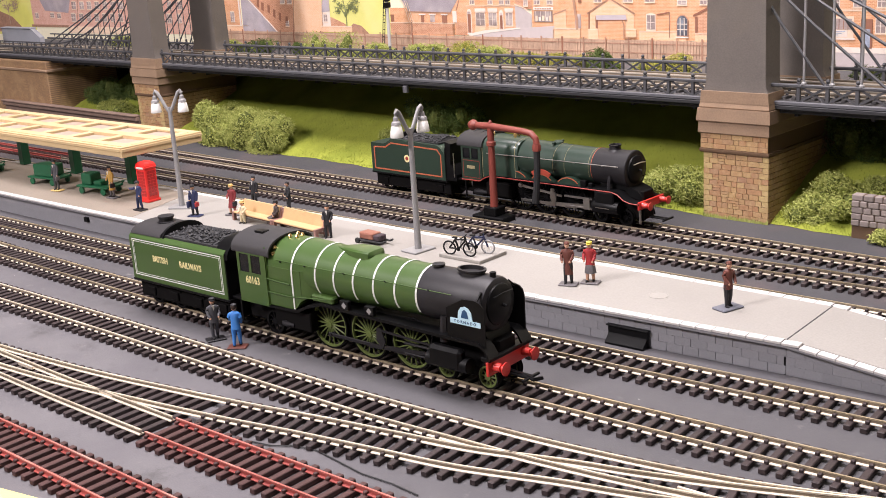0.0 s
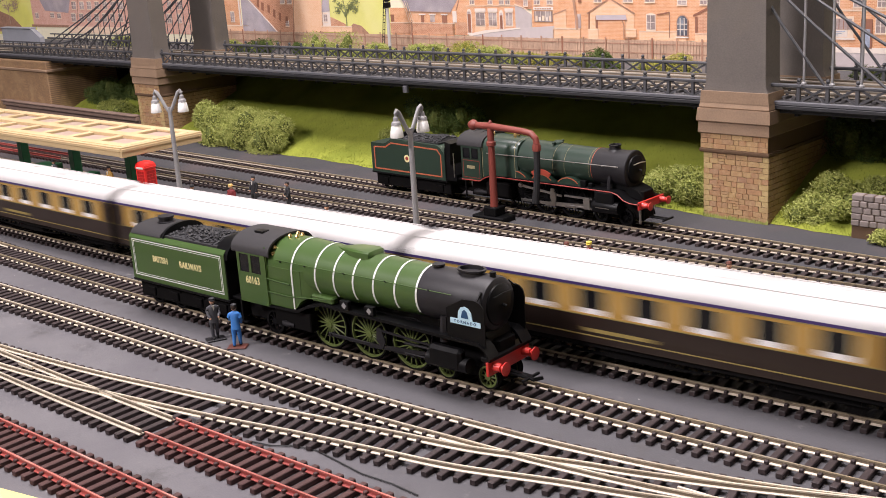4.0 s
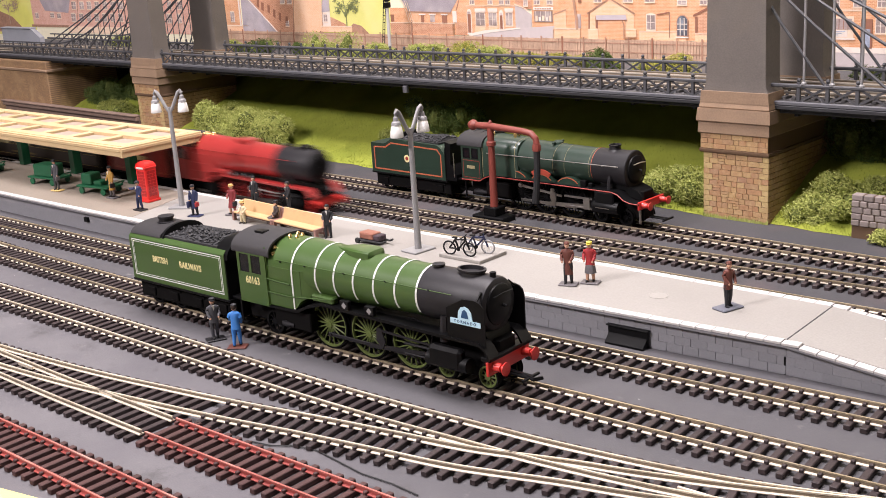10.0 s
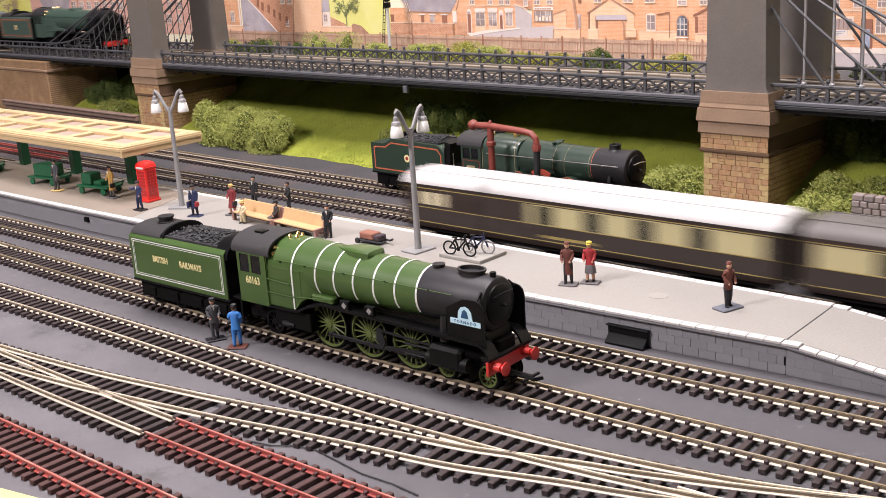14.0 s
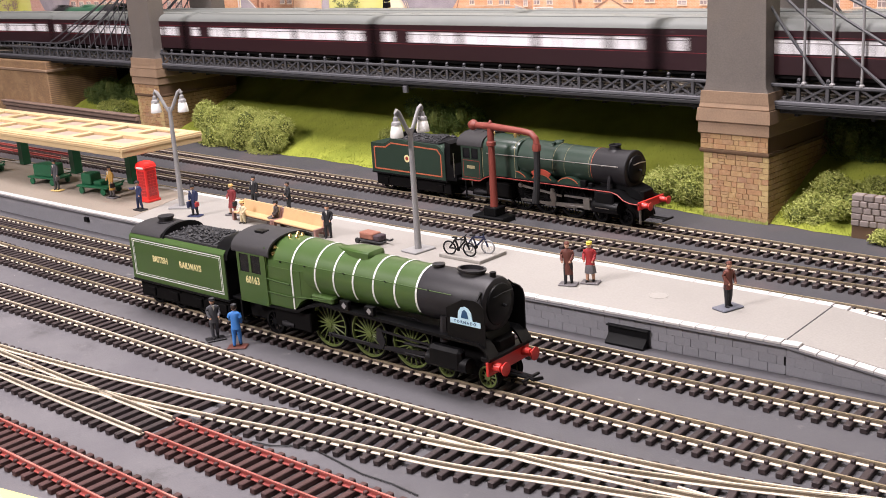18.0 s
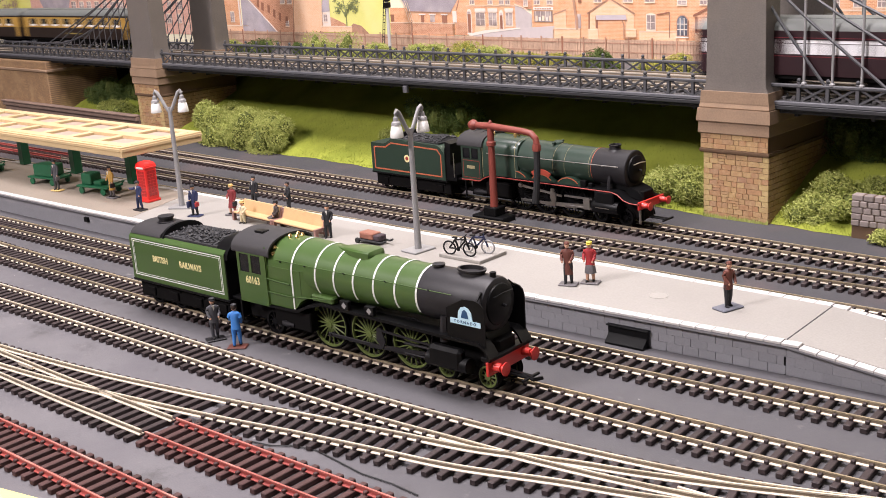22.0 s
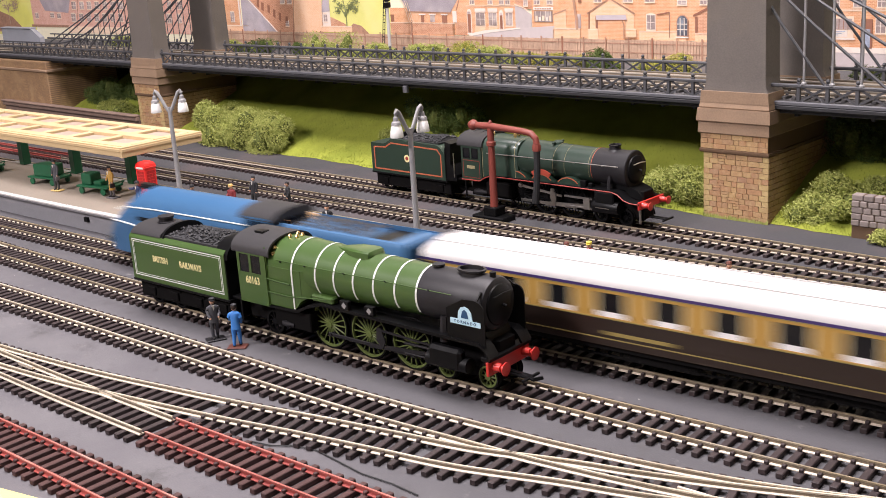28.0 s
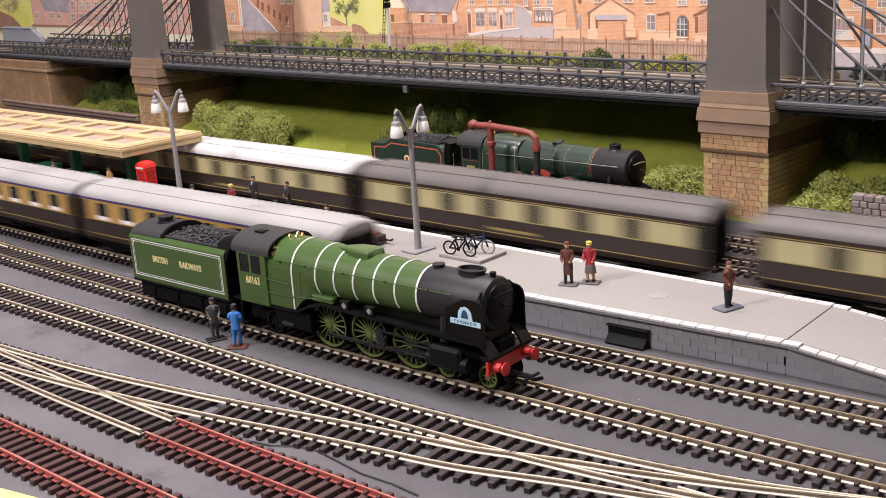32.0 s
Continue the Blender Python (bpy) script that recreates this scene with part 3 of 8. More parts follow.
g = G(); g.box(JX - 0.35, JX + 0.35, near_e(JX) + 5, far_e(JX) - 5, PT - 0.3, PT + 0.12)
part("joint", g, GREYSLEEP, plat)
g = G(); g.box(JX - 0.5, JX + 0.5, near_e(JX) + 3.0, near_e(JX) + 3.6, 0.2, PT - 2)
part("wall_joint", g, BLACK, plat)
slab = G(); slab.box(0, 8.5, 0, 5.3, -1.2, 0.14, 0.16)
SLAB_ME = mesh_of("edge_slab", slab, [WHITE])
for edge, w in ((near_e, 0), (far_e, -5.3)):
    x = -760.0
    while x < 215:
        z = plat_z(x + 4)
        y = edge(min(x, JX)) + w + random.uniform(-0.12, 0.12)
        tilt = math.degrees(math.atan(0.115)) if x > JX else 0
        part("edge_slab", SLAB_ME, None, plat, m=at(x, y, z + random.uniform(-0.04, 0.05), 0, 0, tilt) @ pose(0, 0, 0, 0, 0, -1.6 if edge is far_e and x < JX else math.degrees(math.atan((near_e(x + 5) - near_e(x - 5)) / 10)) if x < JX else 0))
        x += 8.75
blk = G(); blk.box(0.03, 8.97, 0, 1.0, 0.03, 4.47, 0.04)
BLK_ME = mesh_of("stone_block", blk, [PLATWALL])
for row in range(3):
    x = -90.0 + (row % 2) * 4.5
    while x < 205:
        if plat_z(x + 4) - 2.8 > 0.4 + row * 4.5 + 4.3:
            part("stone_block", BLK_ME, None, plat, m=at(x, near_e(min(x, JX)) + 3.2 + random.uniform(-0.02, 0.02), 0.4 + row * 4.5))
        x += 9.0
g = G(); g.lathe((5, 117, PT), [(5.6, -0.3), (5.6, 0.16), (5.2, 0.18), (5.0, 0.04), (0.1, 0.04)], 28)
tagged(part("manhole_cover", g, PLAT, None), "round inspection cover set in the platform paving", "manhole cover")
ye = near_e(6)
g = G(); g.box(-6.5, 17.5, ye + 1.6, ye + 4, 0.2, 9.0, 0.3); g.box(-7.1, 18.1, ye + 0.4, ye + 4, 9.0, 9.9, 0.3)
g.prism([(ye + 1.7, 5.4), (ye - 2.6, 1.2), (ye - 2.6, 0.2), (ye + 1.7, 0.2)], -5.9, 16.9, "x")
tagged(part("trackside_cabinet", g, BLACK, None), "black hooded cabinet set in the platform wall", "cabinet")
g = G(); g.box(-495, -490, near_e(-492) + 1.4, near_e(-492) + 3.6, 7.6, 11.4, 0.2)
tagged(part("drain_outlet", g, BLACK, None), "small square black drain opening in the platform wall", "drain")


# ================= bridge =================
def mural_brick(name, c1, c2, joint, wash):
    """Painted brickwork: fine courses with pale washes over them."""
    m, t, p = node_mat(name)
    n, l = t.nodes, t.links
    tc = n.new("ShaderNodeTexCoord")
    sp = n.new("ShaderNodeSeparateXYZ"); cb = n.new("ShaderNodeCombineXYZ")
    l.new(tc.outputs["Object"], sp.inputs[0]); l.new(sp.outputs["X"], cb.inputs["X"]); l.new(sp.outputs["Z"], cb.inputs["Y"])
    br = n.new("ShaderNodeTexBrick")
    br.inputs["Scale"].default_value = 1.0
    br.inputs["Brick Width"].default_value, br.inputs["Row Height"].default_value, br.inputs["Mortar Size"].default_value = 0.0034, 0.0013, 0.00022
    br.inputs["Color1"].default_value, br.inputs["Color2"].default_value, br.inputs["Mortar"].default_value = (*c1, 1), (*c2, 1), (*joint, 1)
    l.new(cb.outputs[0], br.inputs["Vector"])
    out = br.outputs["Color"]
    for sc, lo, hi, amt, col in ((38, 0.48, 0.72, 0.7, wash), (95, 0.52, 0.7, 0.45, joint), (240, 0.5, 0.75, 0.5, c2)):
        nz = n.new("ShaderNodeTexNoise"); nz.inputs["Scale"].default_value = sc; nz.inputs["Detail"].default_value = 6
        l.new(tc.outputs["Object"], nz.inputs["Vector"])
        mr = n.new("ShaderNodeMapRange"); mr.inputs["From Min"].default_value, mr.inputs["From Max"].default_value, mr.inputs["To Max"].default_value = lo, hi, amt
        l.new(nz.outputs["Fac"], mr.inputs["Value"])
        mx = n.new("ShaderNodeMix"); mx.data_type = "RGBA"
        l.new(mr.outputs["Result"], mx.inputs["Factor"]); l.new(out, mx.inputs["A"]); mx.inputs["B"].default_value = (*col, 1)
        out = mx.outputs["Result"]
    l.new(out, p.inputs["Base Color"])
    p.inputs["Roughness"].default_value = 0.75
    return m


ABUT = mural_brick("abutment_brick", (0.36, 0.225, 0.11), (0.28, 0.165, 0.08), (0.18, 0.11, 0.065), (0.42, 0.28, 0.145))

BR = at(-58, 335, 0, BR_ANGLE)
bridge = thing("bridge", "grey lattice girder railway bridge with stone-based towers", "bridge", m=BR)
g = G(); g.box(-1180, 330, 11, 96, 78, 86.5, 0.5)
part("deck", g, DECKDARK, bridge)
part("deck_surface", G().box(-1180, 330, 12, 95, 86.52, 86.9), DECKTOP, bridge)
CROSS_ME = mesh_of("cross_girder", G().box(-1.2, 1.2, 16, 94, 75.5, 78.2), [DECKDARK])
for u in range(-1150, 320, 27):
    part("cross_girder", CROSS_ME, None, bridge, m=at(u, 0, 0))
post = G(); post.box(-1.3, 1.3, -1.1, 1.1, 0, 14.2, 0.25); post.lathe((0, 0, 14.2), [(0.5, 0), (1.3, 0.7), (1.5, 1.5), (1.1, 2.4), (0.2, 2.9)], 8)
POST_ME = mesh_of("post", post, [BRIDGE])
brace = G()
for a, b in (((0.8, 0.6), (19.8, 11.0)), ((0.8, 11.0), (19.8, 0.6))):
    d = Vector((b[0] - a[0], b[1] - a[1])).normalized()
    n = Vector((-d.y, d.x)) * 0.75
    brace.prism([(a[0] + n.x, a[1] + n.y), (b[0] + n.x, b[1] + n.y), (b[0] - n.x, b[1] - n.y), (a[0] - n.x, a[1] - n.y)], -0.45 if a[1] < 5 else 0.1, -0.05 if a[1] < 5 else 0.5)
BRACE_ME = mesh_of("brace", brace, [BRIDGE])
for v, lab in ((9.0, "near parapet"), (97.0, "far parapet")):
    pr = part("parapet_rail", G().box(-1180, 330, v - 1.5, v + 1.5, 96.6, 99.0, 0.6), BRIDGE, bridge)
    part("parapet_foot", G().box(-1180, 330, v - 2.4, v + 1.8, 84.2, 87.0, 0.5), BRIDGE_L, bridge)
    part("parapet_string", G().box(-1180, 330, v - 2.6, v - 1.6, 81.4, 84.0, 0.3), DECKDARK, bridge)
    for i in range(70):
        u = -121.3 + (i - 48) * 20.55
        if abs(u) < 24 or abs(u + 764) < 24:
            continue
        part("post", POST_ME, None, bridge, m=at(u, v, 86.0))
        part("brace", BRACE_ME, None, bridge, m=at(u, v, 86.4))


def pier(u0, label, bricks):
    """A stone pier with stepped courses; two tapering legs rise past the deck to a cross beam."""
    t = thing("bridge_tower", label, "tower", "bridge towers", m=BR @ at(u0, 0, 0))
    part("core", G().box(-24.4, 26.4, 0.8, 105.2, 0, 50), MORTAR, t)

    def ring(w, d, z):
        return [(-w, -d, z), (w, -d, z), (w, 106 + d, z), (-w, 106 + d, z)]
    part("string_course", G().loft([ring(26.8, 1.2, 48.6), ring(27.4, 1.6, 49.4), ring(27.4, 1.6, 51.0), ring(26.6, 1.0, 51.4), ring(26.6, 1.0, 62.6)]), MORTAR, t)
    for z0, z1, w0, w1 in ((62.6, 71.0, 27.6, 27.6), (71.2, 80.6, 28.6, 28.2), (80.8, 84.6, 27.0, 26.8)):
        part("ledge", G().loft([ring(w0, w0 - 25.4, z0), ring(w0 + 0.4, w0 - 25.0, z0 + 0.6), ring(w1, w1 - 25.4, z1)]), TANCONC, t)
    # Legs, beam and cap run high out of view to shade the far leg.
    for v0, v1, nm in ((0.0, 21.0, "leg"), (85.0, 106.0, "leg")):
        rr = []
        for z, w, d in ((92.6, 25.4, 0.0), (97, 23.4, 0.4), (104, 22.9, 0.6), (150, 22.4, 0.9), (252, 21.4, 1.4), (440, 19.6, 2.2)):
            rr.append([(-w, v0 + d, z), (w, v0 + d, z), (w, v1 - d, z), (-w, v1 - d, z)])
        part(nm, G().loft(rr), GREYCONC, t)
        o0, o1 = (1.6, 0.0) if v0 < 1 else (0.0, 1.6)
        part("shoulder", G().loft([[(-w, v0 - o0, z), (w, v0 - o0, z), (w, v1 + o1, z), (-w, v1 + o1, z)] for w, z in ((26.8, 84.7), (26.0, 92.8))]), TANCONC, t)
    part("cross_beam", G().box(-20.5, 20.5, 19, 87, 300, 340, 1.5), GREYCONC, t)
    part("cap", G().box(-22, 22, 0, 106, 440, 462, 1.5), GREYCONC, t)
    if not bricks:
        return t
    rnd = random.Random(int(u0) + 5)
    for row in range(12):
        z = 0.6 + row * 4.0
        quoin = (7.2, 5.0) if row % 2 else (4.8, 7.4)
        cuts = [-24.8, -24.8 + quoin[0]]
        while cuts[-1] < 26.8 - quoin[1] - 4.0:
            cuts.append(min(cuts[-1] + rnd.uniform(3.6, 9.6), 26.8 - quoin[1]))
        cuts[-1] = 26.8 - quoin[1]
        cuts.append(26.8)
        for k in range(len(cuts) - 1):
            a, b = cuts[k] + 0.13, cuts[k + 1] - 0.13
            edge = k in (0, len(cuts) - 2)
            split = not edge and b - a > 4.5 and rnd.random() < 0.22
            for z0, z1 in ((z, z + 1.75), (z + 2.0, z + 3.75)) if split else ((z, z + 3.75),):
                q = G(); q.box(a, b, -0.1 - rnd.uniform(0, 0.14), 1.2, z0, z1, 0.12)
                part("stone", q, QUOIN if edge and rnd.random() < 0.8 else STONE, t)
    for row in range(3):
        u = -26.6
        while u < 26:
            w = min(rnd.uniform(4.0, 10.5), 26.6 - u)
            if w > 1.5:
                q = G(); q.box(u + 0.12, u + w - 0.12, -1.3 - rnd.uniform(0, 0.15), -0.6, 51.6 + row * 3.7, 55.05 + row * 3.7, 0.12)
                part("stone", q, STONE, t)
            u += w
    moss = G()
    for i in range(700):
        u, h = rnd.uniform(-25.0, 27.0), rnd.uniform(0.8, 4.6) * rnd.uniform(0.4, 1)
        y = -0.4 - rnd.uniform(0, 0.5)
        moss.add([(u - 0.5, y, 0.2), (u + 0.5, y, 0.2), (u + rnd.uniform(-0.6, 0.6), y - rnd.uniform(0, 0.4), h)], [(0, 1, 2)])
    tagged(part("moss", moss, LEAF, t, angle=180), kind="stuff")
    side = G()
    for row in range(12):
        v = 0.4 - (row % 2) * 3
        while v < 105:
            w = rnd.uniform(7, 11)
            side.box(26.2, 26.8 + rnd.uniform(0, 0.25), max(v, 0.3) + 0.2, min(v + w, 105.6), 0.6 + row * 4.0, 4.25 + row * 4.0, 0.2)
            v += w
    tagged(part("side_masonry", side, STONE, t), kind="stuff")
    return t


pier(0, "bridge tower with tan stone base and grey rendered leg", True)
pier(-764, "bridge tower with tan stone base, partly behind the platform canopy", True)

# stays and hangers
def stays(u0, ends, label):
    t = thing("suspension_stays", label, "cables", "bridge cables", m=BR @ at(u0, 0, 0))
    for v in (9.0, 97.0):
        for d, top, r in ends:
            if v > 50 and 0 < d < 55:
                continue
            part("stay", G().tube([(d, v, 98), (d * 0.5, v, (98 + top) / 2), (4 * (1 if d > 0 else -1), v, top)], r, 6), BRIDGE, t)
    return t


stays(-764, [(-258, 186, 0.8), (-232, 192, 0.8), (-205, 188, 0.8), (-172, 186, 0.8), (-140, 184, 0.8), (-106, 182, 0.8), (-72, 180, 0.8), (-48, 176, 0.8)], "fan of dark grey stays on the bridge tower")
stays(0, [(62, 176, 1.1), (104, 180, 1.1), (150, 186, 1.1), (200, 190, 1.1)], "fan of grey stays rising to the bridge tower")
t = thing("suspension_cable", "dark grey main suspension cable with short hangers", "cable", m=BR @ at(-764, 0, 0))
for v in (9.0, 97.0):
    cab = [(-u, v, 104 + 92 * ((230 - u) / 230) ** 2 if u < 230 else 104) for u in range(0, 420, 14)]
    part("cable", G().tube(cab, 1.0, 6), BRIDGE, t)
    for u in range(30, 400, 13):
        top = 104 + 92 * ((230 - u) / 230) ** 2 if u < 230 else 104
        part("hanger", G().cyl((-u, v, 97), (-u, v, top), 0.5, n=6), BRIDGE, t)
t = thing("bridge_hangers", "light grey upright hanger rods standing on the parapet", "rods", m=BR)
for v in (9.0, 97.0):
    for i in range(8):
        u = 46.6 + i * 20.0
        rod = G(); rod.cyl((u, v, 98), (u, v, 188), 0.95, n=8); rod.lathe((u, v, 98.6), [(2.0, 0), (2.0, 1.2), (1.0, 2.2)], 8)
        part("rod", rod, LAMPGREY, t)
g = G(); g.box(-1180, -1010, 2, 104, 0, 80, 1.0)
tagged(part("bridge_abutment", g, ABUT, None, m=BR), "brown stone abutment at the end of the bridge", "abutment", kind="structure")
part("abutment_ledge", G().box(-1182, -1007, 0, 106, 66, 69.5, 0.6), TANCONC, bridge)

# junction box under the girder
t = thing("bridge_bracket", "pale junction box under the bridge girder", "bracket", m=BR)
part("box", G().box(-341, -336, 6, 10, 73.5, 80, 0.5), BRIDGE_L, t)

# ================= banks, shelf, backdrop =================
def bank(name, u0, u1, v0, v1, zfun, nu, nv, material, label):
    g = G()
    vs, fs = [], []
    for i in range(nu + 1):
        for j in range(nv + 1):
            u = u0 + (u1 - u0) * i / nu
            wob = 7 * noise.noise(Vector((u * 0.02, 3.1, 0))) + 3 * noise.noise(Vector((u * 0.07, 9.1, 0)))
            v = v0 + wob * (1 - j / nv) + (v1 - v0) * j / nv
            n1 = noise.noise(Vector((u * 0.013, v * 0.02, 0.4))) * 5 + noise.noise(Vector((u * 0.06, v * 0.06, 1.4))) * 1.6
            vs.append((u, v, zfun(j / nv) + (n1 if 0 < j else 0)))
    for i in range(nu):
        for j in range(nv):
            a = i * (nv + 1) + j
            fs.append((a, a + nv + 1, a + nv + 2, a + 1))
    g.add(vs, fs)
    ob = part(name, g, material, None, m=BR, angle=80)
    rnd = random.Random(12)
    bl = G()
    for q in range(26000):
        i, j, fu, fv = rnd.randrange(nu), min(int(rnd.random() ** 1.6 * 9), 8), rnd.random(), rnd.random()
        p = [Vector(vs[(i + di) * (nv + 1) + j + dj]) for di in (0, 1) for dj in (0, 1)]
        c = p[0].lerp(p[2], fu).lerp(p[1].lerp(p[3], fu), fv)
        h, w, d = rnd.uniform(0.7, 2.0) * (1.6 if j == 0 and fv < 0.3 else 1.0), 0.22, rnd.uniform(0, 6.28)
        e1 = Vector((math.cos(d), math.sin(d), 0)) * w
        bl.add([c - e1, c + e1, c + Vector((rnd.uniform(-0.9, 0.9), rnd.uniform(-0.9, 0.9), h))], [(0, 1, 2)])
    tagged(part("grass_blades", bl, leaf_mat("grass_blade", (0.17, 0.21, 0.03), (0.36, 0.38, 0.07)), ob, angle=180), kind="stuff")
    return tagged(ob, label, "bank", kind="structure")


bank("grass_bank", -1010, 330, 2, 150, lambda s: 0.6 + 2.2 * min(s * 20, 1) + 62 * s ** 1.15, 120, 16, GRASS, "bright green flocked grass bank under the bridge")
# Second slab is added to block light leaking onto the bank behind the deck.
g = G(); g.box(-1500, 700, 138, 234, 0, 76); g.box(-1500, 700, 88, 138, 68, 75.4)
tagged(part("upper_ground", g, BALLAST, None, m=BR), "dark ground behind the bridge at deck level, extended to the deck to block light", "ground", kind="structure")

SKYP = mat("mural_pale_sky", (0.86, 0.80, 0.60), 0.7, vary=0.06, scale=14, fine=200)


BRICKM = [
    mural_brick("mural_brick_orange", (0.72, 0.35, 0.175), (0.63, 0.28, 0.13), (0.78, 0.48, 0.30), (0.84, 0.54, 0.35)),
    mural_brick("mural_brick_peach", (0.82, 0.50, 0.30), (0.76, 0.44, 0.25), (0.85, 0.58, 0.40), (0.88, 0.63, 0.44)),
    mural_brick("mural_brick_brown", (0.56, 0.26, 0.15), (0.44, 0.19, 0.10), (0.68, 0.42, 0.28), (0.68, 0.38, 0.25)),
    mural_brick("mural_brick_pink", (0.68, 0.36, 0.28), (0.60, 0.30, 0.23), (0.78, 0.52, 0.43), (0.80, 0.52, 0.42))]
SLATE = mat("mural_slate", (0.42, 0.37, 0.40), 0.75, vary=0.3, scale=60, fine=1400, stain=(0.62, 0.54, 0.52), stain_amt=0.6)
LIME = mat("mural_lime", (0.72, 0.70, 0.17), 0.75, vary=0.14, scale=30, stain=(0.82, 0.78, 0.36), stain_amt=0.6)
MWHITE = mat("mural_white", (0.80, 0.70, 0.62), 0.7, vary=0.08)
MGLASS = mat("mural_window", (0.36, 0.28, 0.26), 0.6, vary=0.35, scale=160, stain=(0.72, 0.62, 0.58), stain_amt=0.7)
MSILL = mat("mural_sill", (0.80, 0.62, 0.47), 0.7, vary=0.12)
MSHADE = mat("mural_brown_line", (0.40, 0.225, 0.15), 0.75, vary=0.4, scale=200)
MDOOR = mat("mural_door", (0.30, 0.13, 0.08), 0.7)
MROAD = mat("mural_road", (0.55, 0.48, 0.47), 0.75, vary=0.1)
MFENCE = mat("mural_fence", (0.50, 0.335, 0.235), 0.8, vary=0.35, scale=120)
MTREEP = mat("mural_bare_tree", (0.42, 0.31, 0.22), 0.8, vary=0.3, scale=150)
MBLUE = mat("mural_blue_grey", (0.36, 0.40, 0.50), 0.75, vary=0.35, scale=300)
MDARKW = mat("mural_dark_window", (0.09, 0.09, 0.11), 0.7, vary=0.4, scale=300, stain=(0.35, 0.40, 0.45), stain_amt=0.6)
MTREE = mat("mural_tree", (0.22, 0.24, 0.10), 0.8, vary=0.3, scale=150)
BV = 234.0
mural = thing("backdrop", "painted town backdrop of orange brick terraces behind a fence", "backdrop", m=BR, kind="structure")
part("board", G().box(-1900, 900, BV, BV + 5, 40, 420), SKYP, mural, "pale cream sky")


def flat(name, u0, u1, z0, z1, material, lift=1, parent=None):
    d = 0.25 * lift
    return part(name, G().box(u0, u1, BV - d, BV - d + 0.2, z0, z1), material, parent or mural)


def flat_poly(name, poly, material, lift=1):
    d = 0.25 * lift
    return part(name, G().prism(poly, BV - d, BV - d + 0.2, "y"), material, mural)


def sash(u, z, w, h, lift=3):
    flat("window_surround", u - w / 2 - 0.7, u + w / 2 + 0.7, z - 0.5, z + h + 0.7, MWHITE, lift)
    flat("window_glass", u - w / 2, u + w / 2, z, z + h, MGLASS, lift + 1)
    flat("glazing_bar", u - 0.25, u + 0.25, z, z + h, MWHITE, lift + 2)
    flat("glazing_bar", u - w / 2, u + w / 2, z + h * 0.5 - 0.25, z + h * 0.5 + 0.25, MWHITE, lift + 2)
    flat("window_sill", u - w / 2 - 1.2, u + w / 2 + 1.2, z - 1.5, z - 0.5, MSILL, lift + 1)
    n = 8
    arc = [(u - w / 2 - 0.9 + (w + 1.8) * i / n, z + h + 0.7 + 1.5 * math.sin(math.pi * i / n)) for i in range(n + 1)]
    flat_poly("lintel", [(u - w / 2 - 0.9, z + h + 0.4)] + arc + [(u + w / 2 + 0.9, z + h + 0.4)], MSILL, lift)


def flat_line(name, pts, w, material, lift=1):
    """A painted stroke of even width through the given points."""
    g, d = G(), 0.25 * lift
    for a, b in zip(pts, pts[1:]):
        a, b = Vector(a), Vector(b)
        k = (b - a).normalized() * 0.2
        n = Vector((-(b - a).y, (b - a).x)).normalized() * w / 2
        g.prism([tuple(a - k + n), tuple(b + k + n), tuple(b + k - n), tuple(a - k - n)], BV - d, BV - d + 0.2, "y")
    return part(name, g, material, mural)


def door_arch(u, z, w, h):
    n = 8
    head = [(u + (w / 2 + 1.0) * math.cos(math.pi * i / n), z + h - 3 + 4.2 * math.sin(math.pi * i / n)) for i in range(n + 1)]
    flat_poly("door_surround", [(u + w / 2 + 1.0, z)] + head + [(u - w / 2 - 1.0, z)], MWHITE, 6)
    flat("front_door", u - w / 2, u + w / 2, z, z + h - 4.4, MDOOR, 7)
    flat("fanlight", u - w / 2, u + w / 2, z + h - 4.0, z + h - 1.6, MGLASS, 7)
    flat("door_step", u - w / 2 - 1.4, u + w / 2 + 1.4, z - 1.2, z, MWHITE, 8)


def arched_window(u, z, w, h):
    n = 8
    for k, nm, m, lf in ((1.0, "window_surround", MSHADE, 7), (0.0, "window_glass", MDARKW, 8)):
        head = [(u + (w / 2 + k) * math.cos(math.pi * i / n), z + h - w / 2 + (w / 2 + k) * math.sin(math.pi * i / n)) for i in range(n + 1)]
        flat_poly(nm, [(u + w / 2 + k, z - k)] + head + [(u - w / 2 - k, z - k)], m, lf)
    for x in (-w * 0.2, w * 0.2):
        flat("glazing_bar", u + x - 0.4, u + x + 0.4, z, z + h - 2, MWHITE, 9)
    for k in (0.3, 0.58):
        flat("glazing_bar", u - w / 2, u + w / 2, z + h * k - 0.35, z + h * k + 0.35, MWHITE, 9)
    flat("window_sill", u - w / 2 - 1.4, u + w / 2 + 1.4, z - 2.2, z - 1.0, MWHITE, 9)


